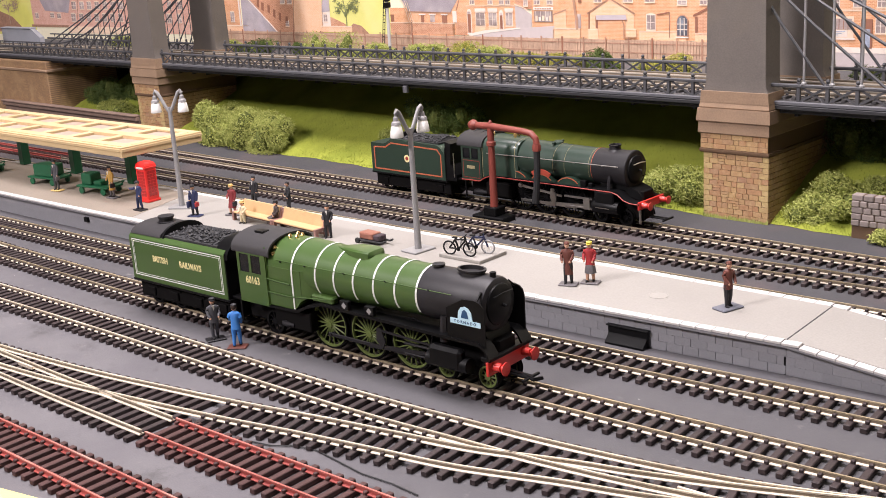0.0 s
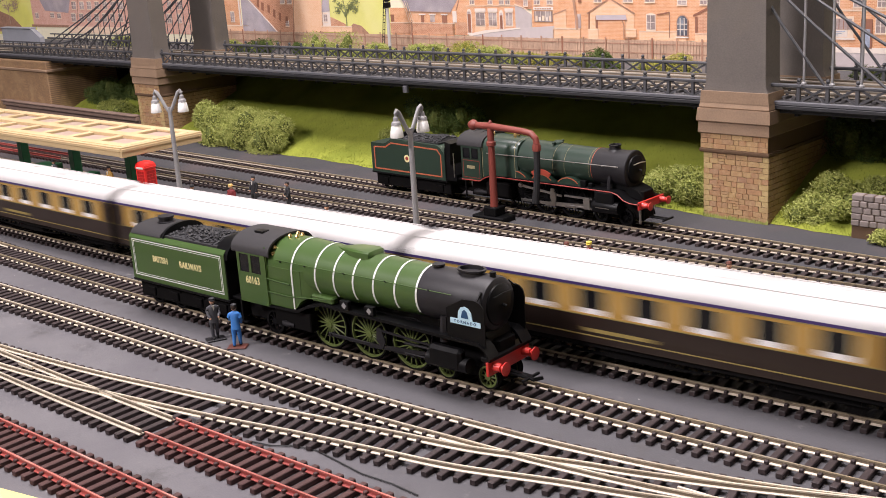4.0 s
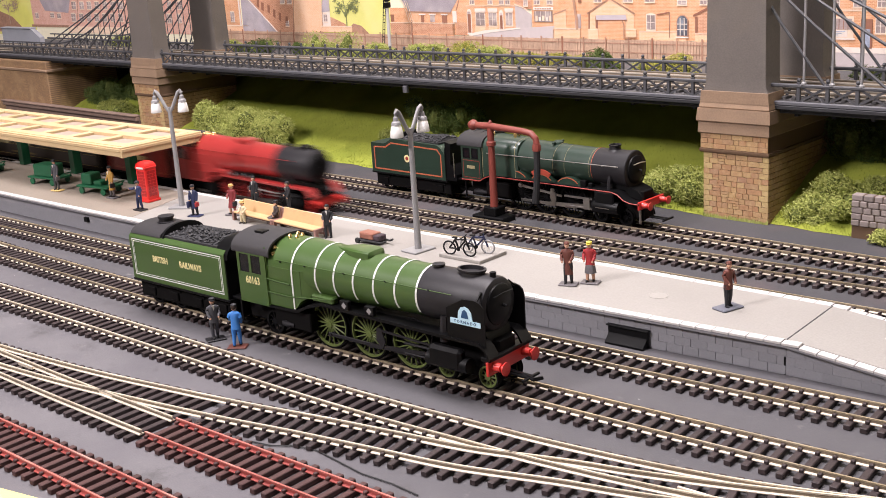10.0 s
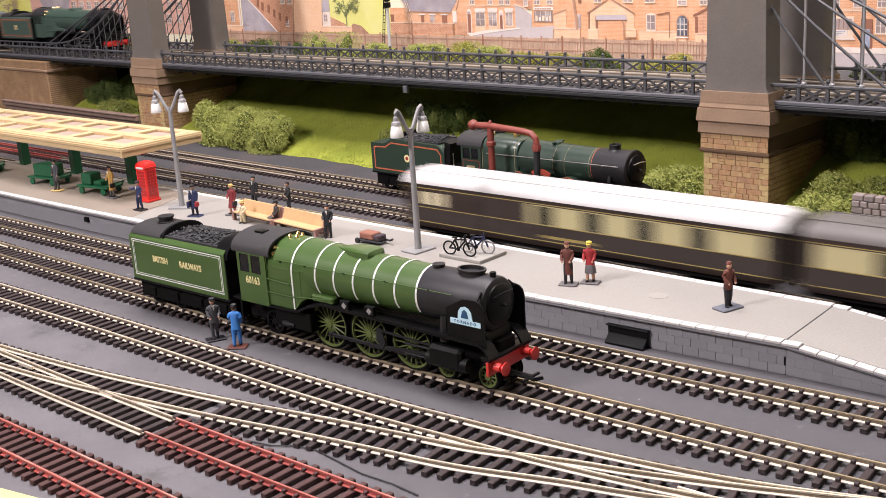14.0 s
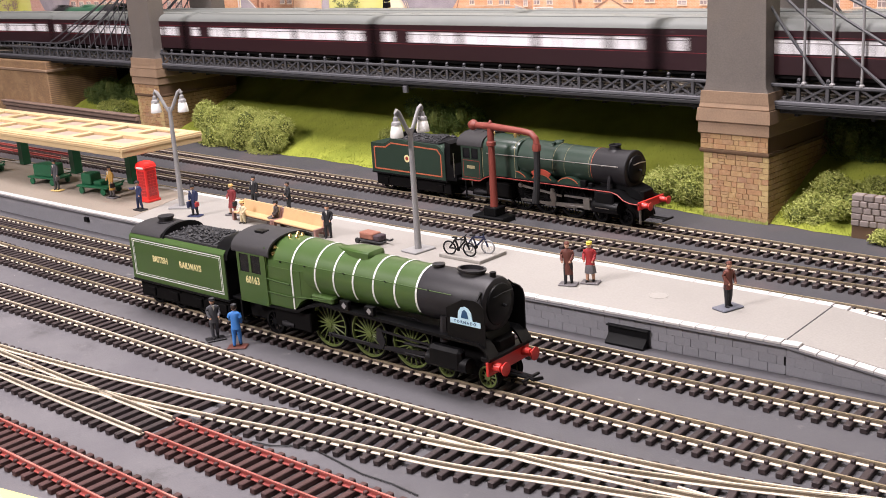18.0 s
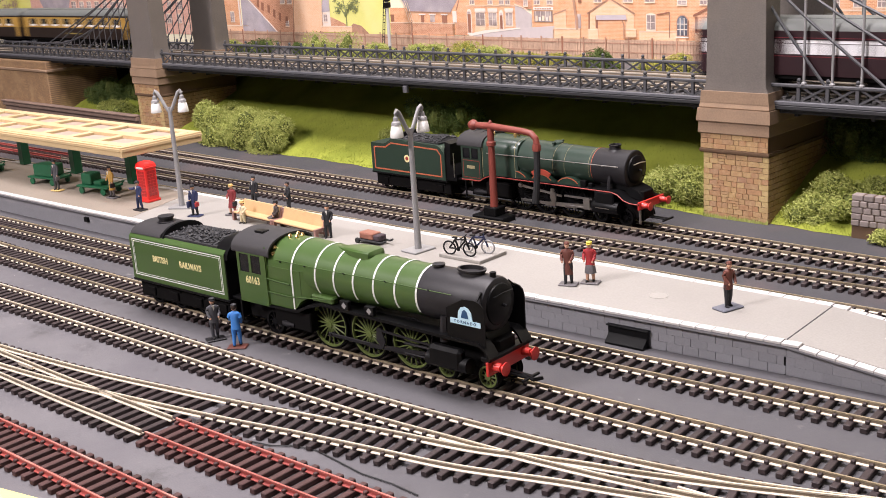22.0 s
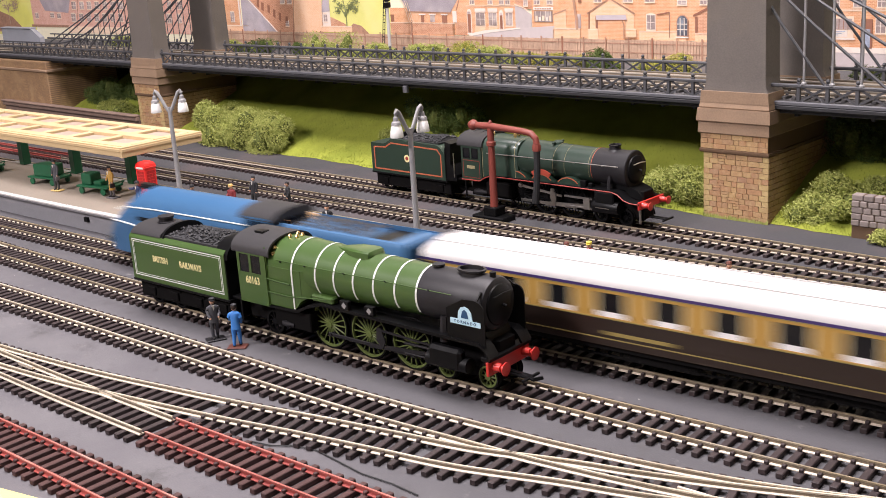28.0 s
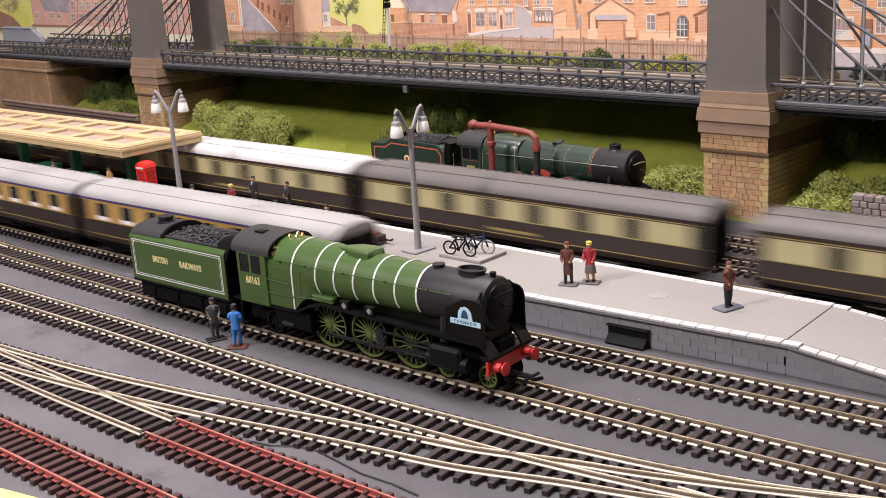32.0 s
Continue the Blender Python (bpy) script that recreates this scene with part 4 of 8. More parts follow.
def painted_tree(u0, z0, zc, ru, rz, material, seed):
    """Brushed tree: dabs of leaf round a forked trunk."""
    tr, rt = G(), random.Random(seed)
    for q in range(26):
        ca, cr = rt.uniform(0, 6.28), rt.uniform(0.15, 1) ** 0.6
        cx, cz = u0 + ru * cr * math.cos(ca), zc + rz * cr * math.sin(ca)
        for i in range(18):
            u, z, w = cx + rt.gauss(0, ru * 0.1), cz + rt.gauss(0, rz * 0.12), rt.uniform(0.5, 1.4)
            tr.prism([(u - w, z), (u, z - w * 0.8), (u + w, z + 0.2), (u + 0.2, z + w * 0.8)], BV - 1.3, BV - 1.1, "y")
    for a0, a1 in (((0, z0 - zc), (0, -10)), ((0, -16), (-14, 0)), ((0, -14), (12, 2)), ((0, -12), (-4, 6)), ((-8, -6), (-21, -4)), ((8, -6), (20, -3))):
        d = Vector((a1[0] - a0[0], a1[1] - a0[1])).normalized()
        tr.prism([(u0 + a0[0] - d.y * 1.2, zc + a0[1] + d.x * 1.2), (u0 + a0[0] + d.y * 1.2, zc + a0[1] - d.x * 1.2), (u0 + a1[0] + d.y * 0.4, zc + a1[1] - d.x * 0.4), (u0 + a1[0] - d.y * 0.4, zc + a1[1] + d.x * 0.4)], BV - 1.08, BV - 0.95, "y")
    part("painted_tree", tr, material, mural)


# far end of the street, beyond the left tower
flat("lime_field", -1756.7, -1485.4, 82.1, 175.0, LIME, 1)
flat_poly("dry_bank", [(-1755.8, 124.5), (-1614.9, 122.7), (-1569.7, 112.9), (-1541.0, 96.4), (-1539.8, 87.5), (-1772.4, 84.2)], MSHADE, 2)
painted_tree(-1580.0, 100.0, 138.0, 38.0, 16.0, MTREEP, 41)
flat("house_front", -1492.9, -1364.0, 96.6, 175.0, BRICKM[3], 2)
flat_poly("slate_roof", [(-1470.3, 155.3), (-1347.7, 154.2), (-1365.6, 120.5), (-1444.4, 124.0)], SLATE, 3)
sash(-1421.2, 112.8, 11.9, 6.6, 4)
sash(-1397.9, 112.0, 11.7, 6.6, 4)
sash(-1475.7, 111.5, 10.3, 7.7, 4)
flat("wall_foot", -1500.3, -1370.3, 96.6, 100.4, MSHADE, 3)
flat("terrace_front", -1365.2, -1171.3, 91.4, 175.0, BRICKM[3], 2)
sash(-1343.2, 127.0, 13.0, 10.9, 4)
sash(-1349.2, 106.8, 13.2, 12.0, 4)
sash(-1317.4, 127.0, 12.8, 10.8, 4)
sash(-1323.2, 107.0, 12.8, 11.9, 4)
sash(-1293.8, 127.0, 12.5, 10.7, 4)
sash(-1299.5, 107.2, 12.6, 11.7, 4)
sash(-1268.9, 127.0, 12.3, 10.7, 4)
sash(-1274.4, 107.4, 12.4, 11.6, 4)
sash(-1244.5, 127.1, 12.1, 10.5, 4)
sash(-1249.8, 107.6, 12.2, 11.5, 4)
sash(-1220.5, 127.1, 11.9, 10.4, 4)
sash(-1225.7, 107.8, 11.9, 11.4, 4)
sash(-1196.9, 127.1, 11.7, 10.3, 4)
sash(-1201.9, 108.0, 11.7, 11.3, 4)
flat_line("drain_pipe", [(-1327.5, 141.4), (-1341.3, 95.9)], 0.8, MSHADE, 5)
flat_line("drain_pipe", [(-1255.9, 141.1), (-1269.0, 95.0)], 0.8, MSHADE, 5)
flat("street_wall", -1372.7, -1177.1, 87.8, 98.6, MSILL, 3)
flat("terrace_front", -1171.7, -999.1, 90.7, 175.0, BRICKM[3], 2)
sash(-1061.0, 127.2, 10.5, 10.6, 4)
sash(-1065.5, 107.5, 10.5, 11.6, 4)
sash(-1034.4, 127.3, 10.3, 10.4, 4)
sash(-1038.8, 107.8, 10.3, 11.4, 4)
# houses between the towers
flat("house_front", -998.1, -888.2, 102.4, 175.0, BRICKM[0], 2)
sash(-929.8, 132.8, 10.7, 10.0, 4)
sash(-930.0, 110.3, 10.7, 12.4, 4)
sash(-907.3, 110.5, 7.9, 12.3, 4)
sash(-957.7, 128.9, 9.6, 9.4, 4)
flat("white_corner", -891.3, -888.1, 104.5, 175.0, MWHITE, 5)
flat("garden_wall", -1002.7, -874.0, 95.4, 104.8, BRICKM[1], 3)
flat("wall_coping", -1001.7, -873.2, 104.0, 105.6, MSILL, 4)
flat_poly("grey_gable", [(-884.3, 142.5), (-869.0, 142.4), (-809.9, 98.0), (-885.3, 95.4)], SLATE, 4)
flat_line("roof_edge", [(-871.5, 142.4), (-842.6, 121.5), (-811.1, 98.0)], 1.6, MWHITE, 5)
flat_poly("terrace_side", [(-869.0, 142.4), (-767.4, 141.8), (-774.4, 97.1), (-809.9, 98.0)], BRICKM[2], 3)
flat_poly("dark_window", [(-847.9, 140.8), (-843.2, 139.3), (-845.0, 128.9), (-849.6, 131.2)], MDOOR, 5)
flat_poly("dark_window", [(-838.8, 136.3), (-834.1, 134.9), (-835.9, 124.5), (-840.5, 126.7)], MDOOR, 5)
flat_poly("dark_window", [(-825.8, 133.4), (-821.2, 131.9), (-822.9, 121.6), (-827.4, 123.8)], MDOOR, 5)
flat_poly("dark_window", [(-814.6, 127.5), (-810.1, 126.0), (-811.8, 115.7), (-816.2, 117.9)], MDOOR, 5)
flat_poly("dark_window", [(-803.3, 123.1), (-798.8, 121.7), (-800.5, 111.4), (-804.9, 113.6)], MDOOR, 5)
flat_poly("dark_window", [(-789.8, 118.8), (-785.3, 117.4), (-786.9, 107.1), (-791.3, 109.3)], MDOOR, 5)
sash(-793.9, 134.8, 8.3, 5.7, 4)
sash(-779.7, 134.7, 8.2, 5.8, 4)
sash(-787.8, 105.7, 5.9, 5.8, 4)
flat("gable_end", -773.1, -715.3, 98.2, 175.0, BRICKM[1], 4)
flat_line("gable_edge", [(-770.2, 139.0), (-776.6, 97.8)], 0.7, MSHADE, 5)
flat_line("gable_edge", [(-712.7, 138.7), (-717.7, 103.6)], 0.7, MSHADE, 5)
flat("lime_field", -718.0, -590.1, 82.3, 175.0, LIME, 2)
flat_poly("small_roof", [(-713.2, 142.9), (-700.1, 142.8), (-700.4, 124.8), (-716.0, 123.4)], SLATE, 5)
flat("outhouse", -716.1, -700.7, 105.1, 124.8, MWHITE, 4)
sash(-709.2, 112.2, 6.5, 8.4, 5)
flat_poly("yard_wall", [(-700.3, 117.8), (-686.8, 113.7), (-672.5, 109.0), (-673.0, 104.9), (-717.6, 104.3), (-702.0, 105.2)], BRICKM[2], 3)
flat("yard_wall", -720.1, -660.6, 99.1, 106.1, BRICKM[1], 5)
flat("wall_coping", -719.6, -660.2, 105.4, 106.8, MSILL, 6)
painted_tree(-670.0, 99.0, 134.0, 26.0, 13.0, MTREE, 77)
flat_poly("dry_bank", [(-669.1, 102.8), (-657.7, 109.9), (-643.5, 107.3), (-632.1, 99.2), (-621.0, 89.9), (-617.9, 81.8), (-678.4, 80.4)], MSHADE, 4)
flat("cottage_front", -590.7, -488.7, 96.7, 129.0, BRICKM[0], 3)
flat_poly("cottage_roof", [(-573.9, 143.3), (-475.9, 142.6), (-491.4, 124.0), (-558.6, 125.1)], SLATE, 5)
flat_line("eaves", [(-558.7, 124.8), (-491.4, 123.7)], 0.8, MSHADE, 6)
flat_line("clothes_pole", [(-567.0, 136.2), (-558.0, 112.8)], 0.8, MSILL, 7)
flat_line("clothes_pole", [(-563.8, 136.1), (-554.8, 112.8)], 0.8, MSILL, 7)
flat_line("clothes_pole", [(-560.5, 136.1), (-551.6, 112.8)], 0.8, MSILL, 7)
flat("dark_window", -590.2, -584.3, 113.2, 121.1, MDOOR, 5)
flat("dark_window", -538.9, -534.3, 112.3, 120.7, MDOOR, 5)
flat("dark_window", -524.2, -516.9, 113.1, 120.8, MGLASS, 5)
flat("dark_window", -505.3, -497.3, 111.4, 120.9, MDOOR, 5)
flat("lintel", -542.2, -531.1, 120.7, 122.3, MWHITE, 6)
flat("lintel", -525.6, -514.7, 120.8, 122.4, MWHITE, 6)
flat("lintel", -506.6, -496.0, 120.8, 122.4, MWHITE, 6)
flat("garden_wall", -591.5, -485.8, 99.4, 111.7, BRICKM[2], 4)
flat("wall_coping", -590.8, -485.3, 111.3, 112.3, MSILL, 5)
flat_line("tree_trunk", [(-555.0, 114.8), (-554.9, 105.6), (-557.9, 95.1)], 2.2, MSHADE, 6)
flat("corner_wall", -489.9, -465.7, 99.0, 175.0, BRICKM[0], 4)
flat("wall_sign", -488.3, -482.1, 112.8, 125.3, MWHITE, 6)
flat("brick_pier", -484.1, -467.6, 99.1, 112.9, BRICKM[2], 5)
flat_line("verge_line", [(-477.2, 137.7), (-482.4, 126.5)], 0.8, MSHADE, 6)
flat("street_front", -468.2, -394.8, 101.0, 175.0, BRICKM[0], 5)
door_arch(-462.8, 101.8, 4.6, 24.8)
sash(-446.4, 110.1, 12.5, 13.5, 6)
flat("scalloped_lintel", -453.7, -437.8, 124.8, 128.4, MWHITE, 8)
sash(-428.1, 110.2, 10.7, 13.4, 6)
flat("scalloped_lintel", -434.5, -420.6, 124.8, 128.4, MWHITE, 8)
sash(-404.6, 110.5, 8.8, 13.2, 6)
flat("scalloped_lintel", -410.1, -398.1, 124.9, 128.5, MWHITE, 8)
door_arch(-415.8, 106.8, 3.6, 18.7)
sash(-457.6, 133.3, 5.9, 8.0, 6)
sash(-430.9, 133.3, 5.8, 7.8, 6)
sash(-414.6, 133.2, 5.7, 7.8, 6)
sash(-405.8, 133.2, 5.6, 7.8, 6)
flat("brick_band", -467.4, -394.3, 130.6, 131.5, MSILL, 6)
flat("bay_foot", -454.8, -439.7, 102.0, 110.1, BRICKM[1], 6)
flat("bay_foot", -434.6, -422.2, 103.5, 110.9, BRICKM[1], 6)
flat_poly("hill_road", [(-395.8, 131.4), (-386.5, 129.1), (-372.9, 122.0), (-373.6, 109.1), (-395.7, 106.4)], MROAD, 6)
flat_line("roof_line", [(-395.7, 132.6), (-383.4, 129.1), (-372.9, 123.2)], 1.0, MSILL, 7)
flat("far_houses", -395.6, -372.3, 127.9, 175.0, BRICKM[2], 5)
sash(-380.8, 131.4, 4.7, 7.1, 6)
flat_poly("pavement", [(-458.7, 99.4), (-429.9, 103.5), (-392.5, 107.7), (-343.1, 110.6), (-343.7, 97.8), (-459.0, 95.6)], MROAD, 7)
flat_poly("kerb", [(-465.4, 100.5), (-438.1, 105.2), (-389.3, 108.3), (-389.3, 107.1), (-434.9, 102.2), (-462.2, 98.1)], MWHITE, 8)
flat("corner_shop", -372.8, -342.5, 109.2, 175.0, BRICKM[0], 5)
flat("shop_sign", -370.3, -343.8, 126.8, 130.2, MWHITE, 7)
flat("sign_bar", -368.0, -366.0, 127.7, 129.1, MSHADE, 8)
flat("sign_bar", -364.7, -362.7, 127.7, 129.1, MSHADE, 8)
flat("sign_bar", -361.4, -359.4, 127.7, 129.1, MSHADE, 8)
flat("sign_bar", -358.1, -356.2, 127.7, 129.1, MSHADE, 8)
flat("sign_bar", -354.9, -352.9, 127.7, 129.1, MSHADE, 8)
flat("sign_bar", -351.7, -349.7, 127.7, 129.1, MSHADE, 8)
flat("sign_bar", -348.4, -346.5, 127.7, 129.1, MSHADE, 8)
flat("shop_window", -369.2, -344.9, 114.5, 125.6, MGLASS, 7)
flat("shop_goods", -367.7, -364.7, 115.6, 120.9, MSILL, 8)
flat("shop_goods", -363.2, -360.1, 115.7, 119.7, MWHITE, 8)
flat("shop_goods", -358.6, -355.5, 115.7, 120.9, MSILL, 8)
flat("shop_goods", -354.0, -351.0, 115.7, 119.8, MWHITE, 8)
flat("shop_goods", -349.5, -346.5, 115.8, 121.0, MSILL, 8)
flat("glazing_bar", -366.9, -366.3, 114.4, 125.6, MWHITE, 9)
flat("glazing_bar", -360.3, -359.8, 114.5, 125.6, MWHITE, 9)
flat("glazing_bar", -353.8, -353.3, 114.6, 125.6, MWHITE, 9)
flat("glazing_bar", -347.3, -346.8, 114.6, 125.6, MWHITE, 9)
sash(-365.2, 133.1, 6.9, 6.4, 7)
sash(-348.0, 133.1, 6.7, 6.3, 7)
# large house with porch
flat("house_front", -344.2, -160.1, 98.4, 175.0, BRICKM[0], 4)
flat_poly("lean_to", [(-343.3, 122.7), (-327.6, 127.4), (-327.0, 107.3), (-344.1, 104.8)], BRICKM[1], 6)
flat_line("roof_line", [(-344.1, 122.2), (-326.9, 127.4)], 1.2, MSHADE, 7)
flat("low_wall", -345.0, -309.7, 98.1, 107.9, BRICKM[1], 7)
flat("wall_coping", -344.7, -309.5, 107.3, 108.5, MSILL, 8)
flat_line("tree_trunk", [(-317.0, 139.3), (-315.3, 125.7), (-313.5, 117.7), (-313.1, 107.5)], 3.0, MSHADE, 8)
flat("dark_window", -315.7, -308.5, 108.6, 122.9, MGLASS, 6)
flat("dark_window", -311.4, -307.1, 134.7, 175.0, MDOOR, 7)
flat_poly("gable", [(-299.1, 98.6), (-298.3, 124.0), (-272.1, 138.5), (-243.6, 124.2), (-244.0, 99.6)], BRICKM[1], 6)
flat_line("gable_verge", [(-299.7, 123.5), (-272.1, 138.5), (-242.9, 123.7)], 1.5, MSHADE, 8)
flat_line("gable_edge", [(-297.5, 124.6), (-298.1, 107.7)], 1.4, MDOOR, 8)
flat("porch_wall", -286.8, -253.9, 98.0, 117.5, BRICKM[0], 8)
flat_poly("porch_roof", [(-289.2, 121.8), (-252.9, 122.5), (-251.7, 117.6), (-288.6, 116.8)], SLATE, 9)
flat("porch_shade", -289.8, -287.0, 108.9, 120.7, MDOOR, 8)
flat_line("roof_edge", [(-289.3, 116.8), (-251.7, 117.4)], 0.6, MDOOR, 10)
flat_line("down_pipe", [(-257.1, 117.0), (-255.1, 112.7), (-255.4, 99.4)], 1.0, MSHADE, 10)
flat("low_wall", -299.0, -286.3, 97.6, 107.8, BRICKM[1], 9)
flat("low_wall", -253.3, -240.6, 100.7, 108.4, BRICKM[1], 9)
flat("wall_coping", -298.8, -286.1, 107.4, 108.3, MSILL, 10)
flat("wall_coping", -253.2, -240.5, 108.0, 108.9, MSILL, 10)
sash(-224.1, 108.7, 9.0, 13.4, 6)
sash(-225.1, 135.0, 10.3, 4.8, 6)
sash(-250.6, 135.1, 10.0, 4.9, 6)
sash(-286.6, 135.2, 8.4, 5.0, 7)
flat_line("ledge", [(-216.9, 122.7), (-203.6, 124.9)], 1.2, MDOOR, 7)
flat_line("drain_pipe", [(-202.9, 124.9), (-203.1, 101.4)], 0.8, MSHADE, 7)
arched_window(-188.7, 103.3, 11.0, 18.5)
sash(-189.2, 132.3, 9.2, 7.3, 6)
sash(-166.1, 132.7, 6.6, 6.7, 6)
flat("low_wall", -238.0, -184.4, 98.1, 106.7, BRICKM[1], 6)
flat("wall_coping", -237.9, -194.3, 106.3, 107.1, MSILL, 7)
flat_poly("lean_to", [(-175.2, 98.8), (-175.1, 122.4), (-160.1, 129.6), (-160.1, 99.1)], BRICKM[2], 7)
flat_line("verge", [(-176.4, 121.8), (-159.5, 129.6)], 2.0, MDOOR, 9)
flat("lean_to_shade", -174.6, -172.1, 106.2, 120.8, MDOOR, 9)
flat("low_wall", -174.6, -160.1, 97.9, 105.2, BRICKM[1], 10)
flat("wall_coping", -174.6, -160.1, 104.9, 105.7, MSILL, 11)
flat("house_front", -160.1, -81.5, 93.3, 175.0, BRICKM[0], 4)
# shop beyond the right tower
flat("shop_front", -81.5, 39.2, 94.3, 175.0, BRICKM[0], 5)
flat("stone_band", -81.7, 38.6, 126.4, 127.8, MSILL, 6)
sash(-38.8, 129.2, 8.1, 9.4, 6)
sash(-18.0, 130.1, 7.4, 8.4, 6)
sash(2.2, 130.1, 6.6, 8.2, 6)
flat("shop_frame", -48.3, -21.1, 102.5, 122.1, MSILL, 7)
flat("shop_window", -46.3, -22.7, 111.1, 120.2, MGLASS, 8)
flat("glazing_bar", -42.2, -41.7, 111.0, 120.1, MDOOR, 9)
flat("glazing_bar", -38.2, -37.7, 111.1, 120.1, MDOOR, 9)
flat("glazing_bar", -34.2, -33.7, 111.1, 120.2, MDOOR, 9)
flat("glazing_bar", -30.1, -29.6, 111.2, 120.2, MDOOR, 9)
flat("glazing_bar", -26.2, -25.7, 111.2, 120.2, MDOOR, 9)
flat("notice_board", -45.6, -26.4, 104.9, 110.6, MWHITE, 8)
flat("notice_bar", -44.1, -28.4, 109.1, 109.7, MBLUE, 9)
flat("notice_bar", -44.0, -31.4, 107.6, 108.2, MBLUE, 9)
flat("notice_bar", -44.0, -34.3, 106.2, 106.8, MBLUE, 9)
flat("shop_sill", -49.0, -19.7, 102.5, 104.0, MWHITE, 9)
flat("doorway", -15.0, -4.8, 95.5, 119.9, MDOOR, 8)
flat("blue_poster", -12.4, -6.5, 96.4, 111.5, MBLUE, 9)
sash(2.1, 108.8, 7.7, 11.2, 7)
flat("pavement", -80.9, 40.4, 91.5, 96.2, MWHITE, 7)
flat("roadway", -80.7, 40.8, 78.1, 91.5, MROAD, 6)
# plank fence along the foot of the picture
flat("fence_back", -1000, -150, 80, 98.0, MFENCE, 12)
planks = G()
u, rf = -1000.0, random.Random(6)
while u < -151:
    w = rf.uniform(3.0, 4.2)
    planks.box(u, u + w - 0.5, BV - 3.5, BV - 3.3, 80, 97.6 + rf.uniform(-0.7, 0.9))
    u += w
tagged(part("fence_planks", planks, MFENCE, mural), kind="stuff")
for i in range(31):
    u = -995 + i * 27.6
    flat("fence_post", u, u + 1.8, 80, 100.4, MDOOR if i % 4 == 0 else MSHADE, 16)
flat("fence_rail", -1000, -150, 94.0, 95.2, MSHADE, 15)
flat("fence_rail", -1000, -150, 85.2, 86.2, MSHADE, 15)


# ================= bushes =================
def bush(name, x, y, z, rx, ry, rz, n, material, label, seed, leaf=2.3, local=True, group="bushes"):
    """A crown of many curled strands and leaf clumps round a shaded core, uneven in outline."""
    rnd = random.Random(seed)
    g, core = G(), G()
    lobes = [(rnd.uniform(-0.66, 0.66), rnd.uniform(-0.5, 0.4), rnd.uniform(0.12, 0.66), rnd.uniform(0.24, 0.46)) for _ in range(11)]
    for i in range(int(n * 2.6)):
        lx, ly, lz, lr = lobes[i % 11]
        d = Vector((rnd.gauss(0, 1), rnd.gauss(0, 1), rnd.gauss(0, 1))).normalized()
        r = lr * rnd.uniform(0.74, 1.08)
        p = Vector(((lx + d.x * r) * rx, (ly + d.y * r) * ry, (lz + d.z * r * 0.85) * rz))
        if p.z < 0.4:
            p.z = rnd.uniform(0.4, 3)
        a = Vector((rnd.gauss(0, 1), rnd.gauss(0, 1), rnd.gauss(0, 0.8))).normalized()
        b = a.orthogonal().normalized()
        c = a.cross(b)
        s = leaf * rnd.uniform(0.7, 1.9)
        w = 0.12 * leaf * rnd.uniform(0.7, 1.3)
        k = rnd.uniform(0.3, 1.0) * s * rnd.choice((-0.5, 0.5))
        p1, p2, p3 = p + a * s * 0.35 + c * k * 0.8, p + a * s * 0.7 + c * k * 0.6 + b * k * 0.5, p + a * s * 0.8 + b * k
        g.add([p - b * w, p + b * w, p1 + b * w + c * w * 0.6, p1 - b * w + c * w * 0.6, p2 + c * w, p2 - c * w, p3], [(0, 1, 2, 3), (3, 2, 4, 5), (5, 4, 6)])
    # Filler core, darker than the strands: the crown's inner shade as colour.
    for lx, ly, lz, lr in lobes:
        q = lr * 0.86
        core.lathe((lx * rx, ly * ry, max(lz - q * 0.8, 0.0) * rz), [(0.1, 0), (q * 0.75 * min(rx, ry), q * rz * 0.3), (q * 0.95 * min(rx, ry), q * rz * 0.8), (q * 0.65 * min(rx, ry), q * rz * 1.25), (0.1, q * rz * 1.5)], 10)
    o = thing(name, label, "bush", group, m=(BR @ at(x, y, z)) if local else at(x, y, z))
    part("foliage", g, material, o, angle=180)
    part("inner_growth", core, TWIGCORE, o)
    return o


L1 = "shaggy light green clump bush on the grass bank"
bush("bush", -652, 20, 0.5, 41, 32, 50, 6000, LEAF, L1, 3)
bush("bush", -618, 14, 0.5, 56, 30, 44, 6000, LEAF, L1, 4)
bush("bush", -560, 10, 0.5, 52, 28, 46, 5500, LEAF, L1, 5)
bush("bush", -52, 14, 0, 36, 18, 34, 3600, LEAF, "pale green clump bush beside the bridge tower", 6)
bush("bush", 56, 20, 0, 26, 20, 26, 3000, LEAF, "pale green clump bush beside the stone wall", 7)
bush("bush", 84, 34, 2, 42, 24, 38, 4600, LEAF, "pale green clump bush behind the stone wall", 8)
bush("bush", 134, 34, 2, 44, 24, 36, 3800, LEAF, "pale green clump bush behind the stone wall", 18)
# Under the deck the leaf colour itself is darker, on top of the shade.
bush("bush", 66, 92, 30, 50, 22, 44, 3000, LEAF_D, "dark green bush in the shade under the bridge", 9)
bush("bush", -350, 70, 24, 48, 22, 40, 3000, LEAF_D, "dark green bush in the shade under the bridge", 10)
bush("bush", -386, 40, 10, 30, 14, 22, 1600, LEAF, "small light green bush behind the engine tender", 20)
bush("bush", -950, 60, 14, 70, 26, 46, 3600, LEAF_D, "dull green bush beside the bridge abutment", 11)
bush("bush", -905, 40, 8, 44, 20, 30, 2600, LEAF, "dull green bush beside the bridge abutment", 12)
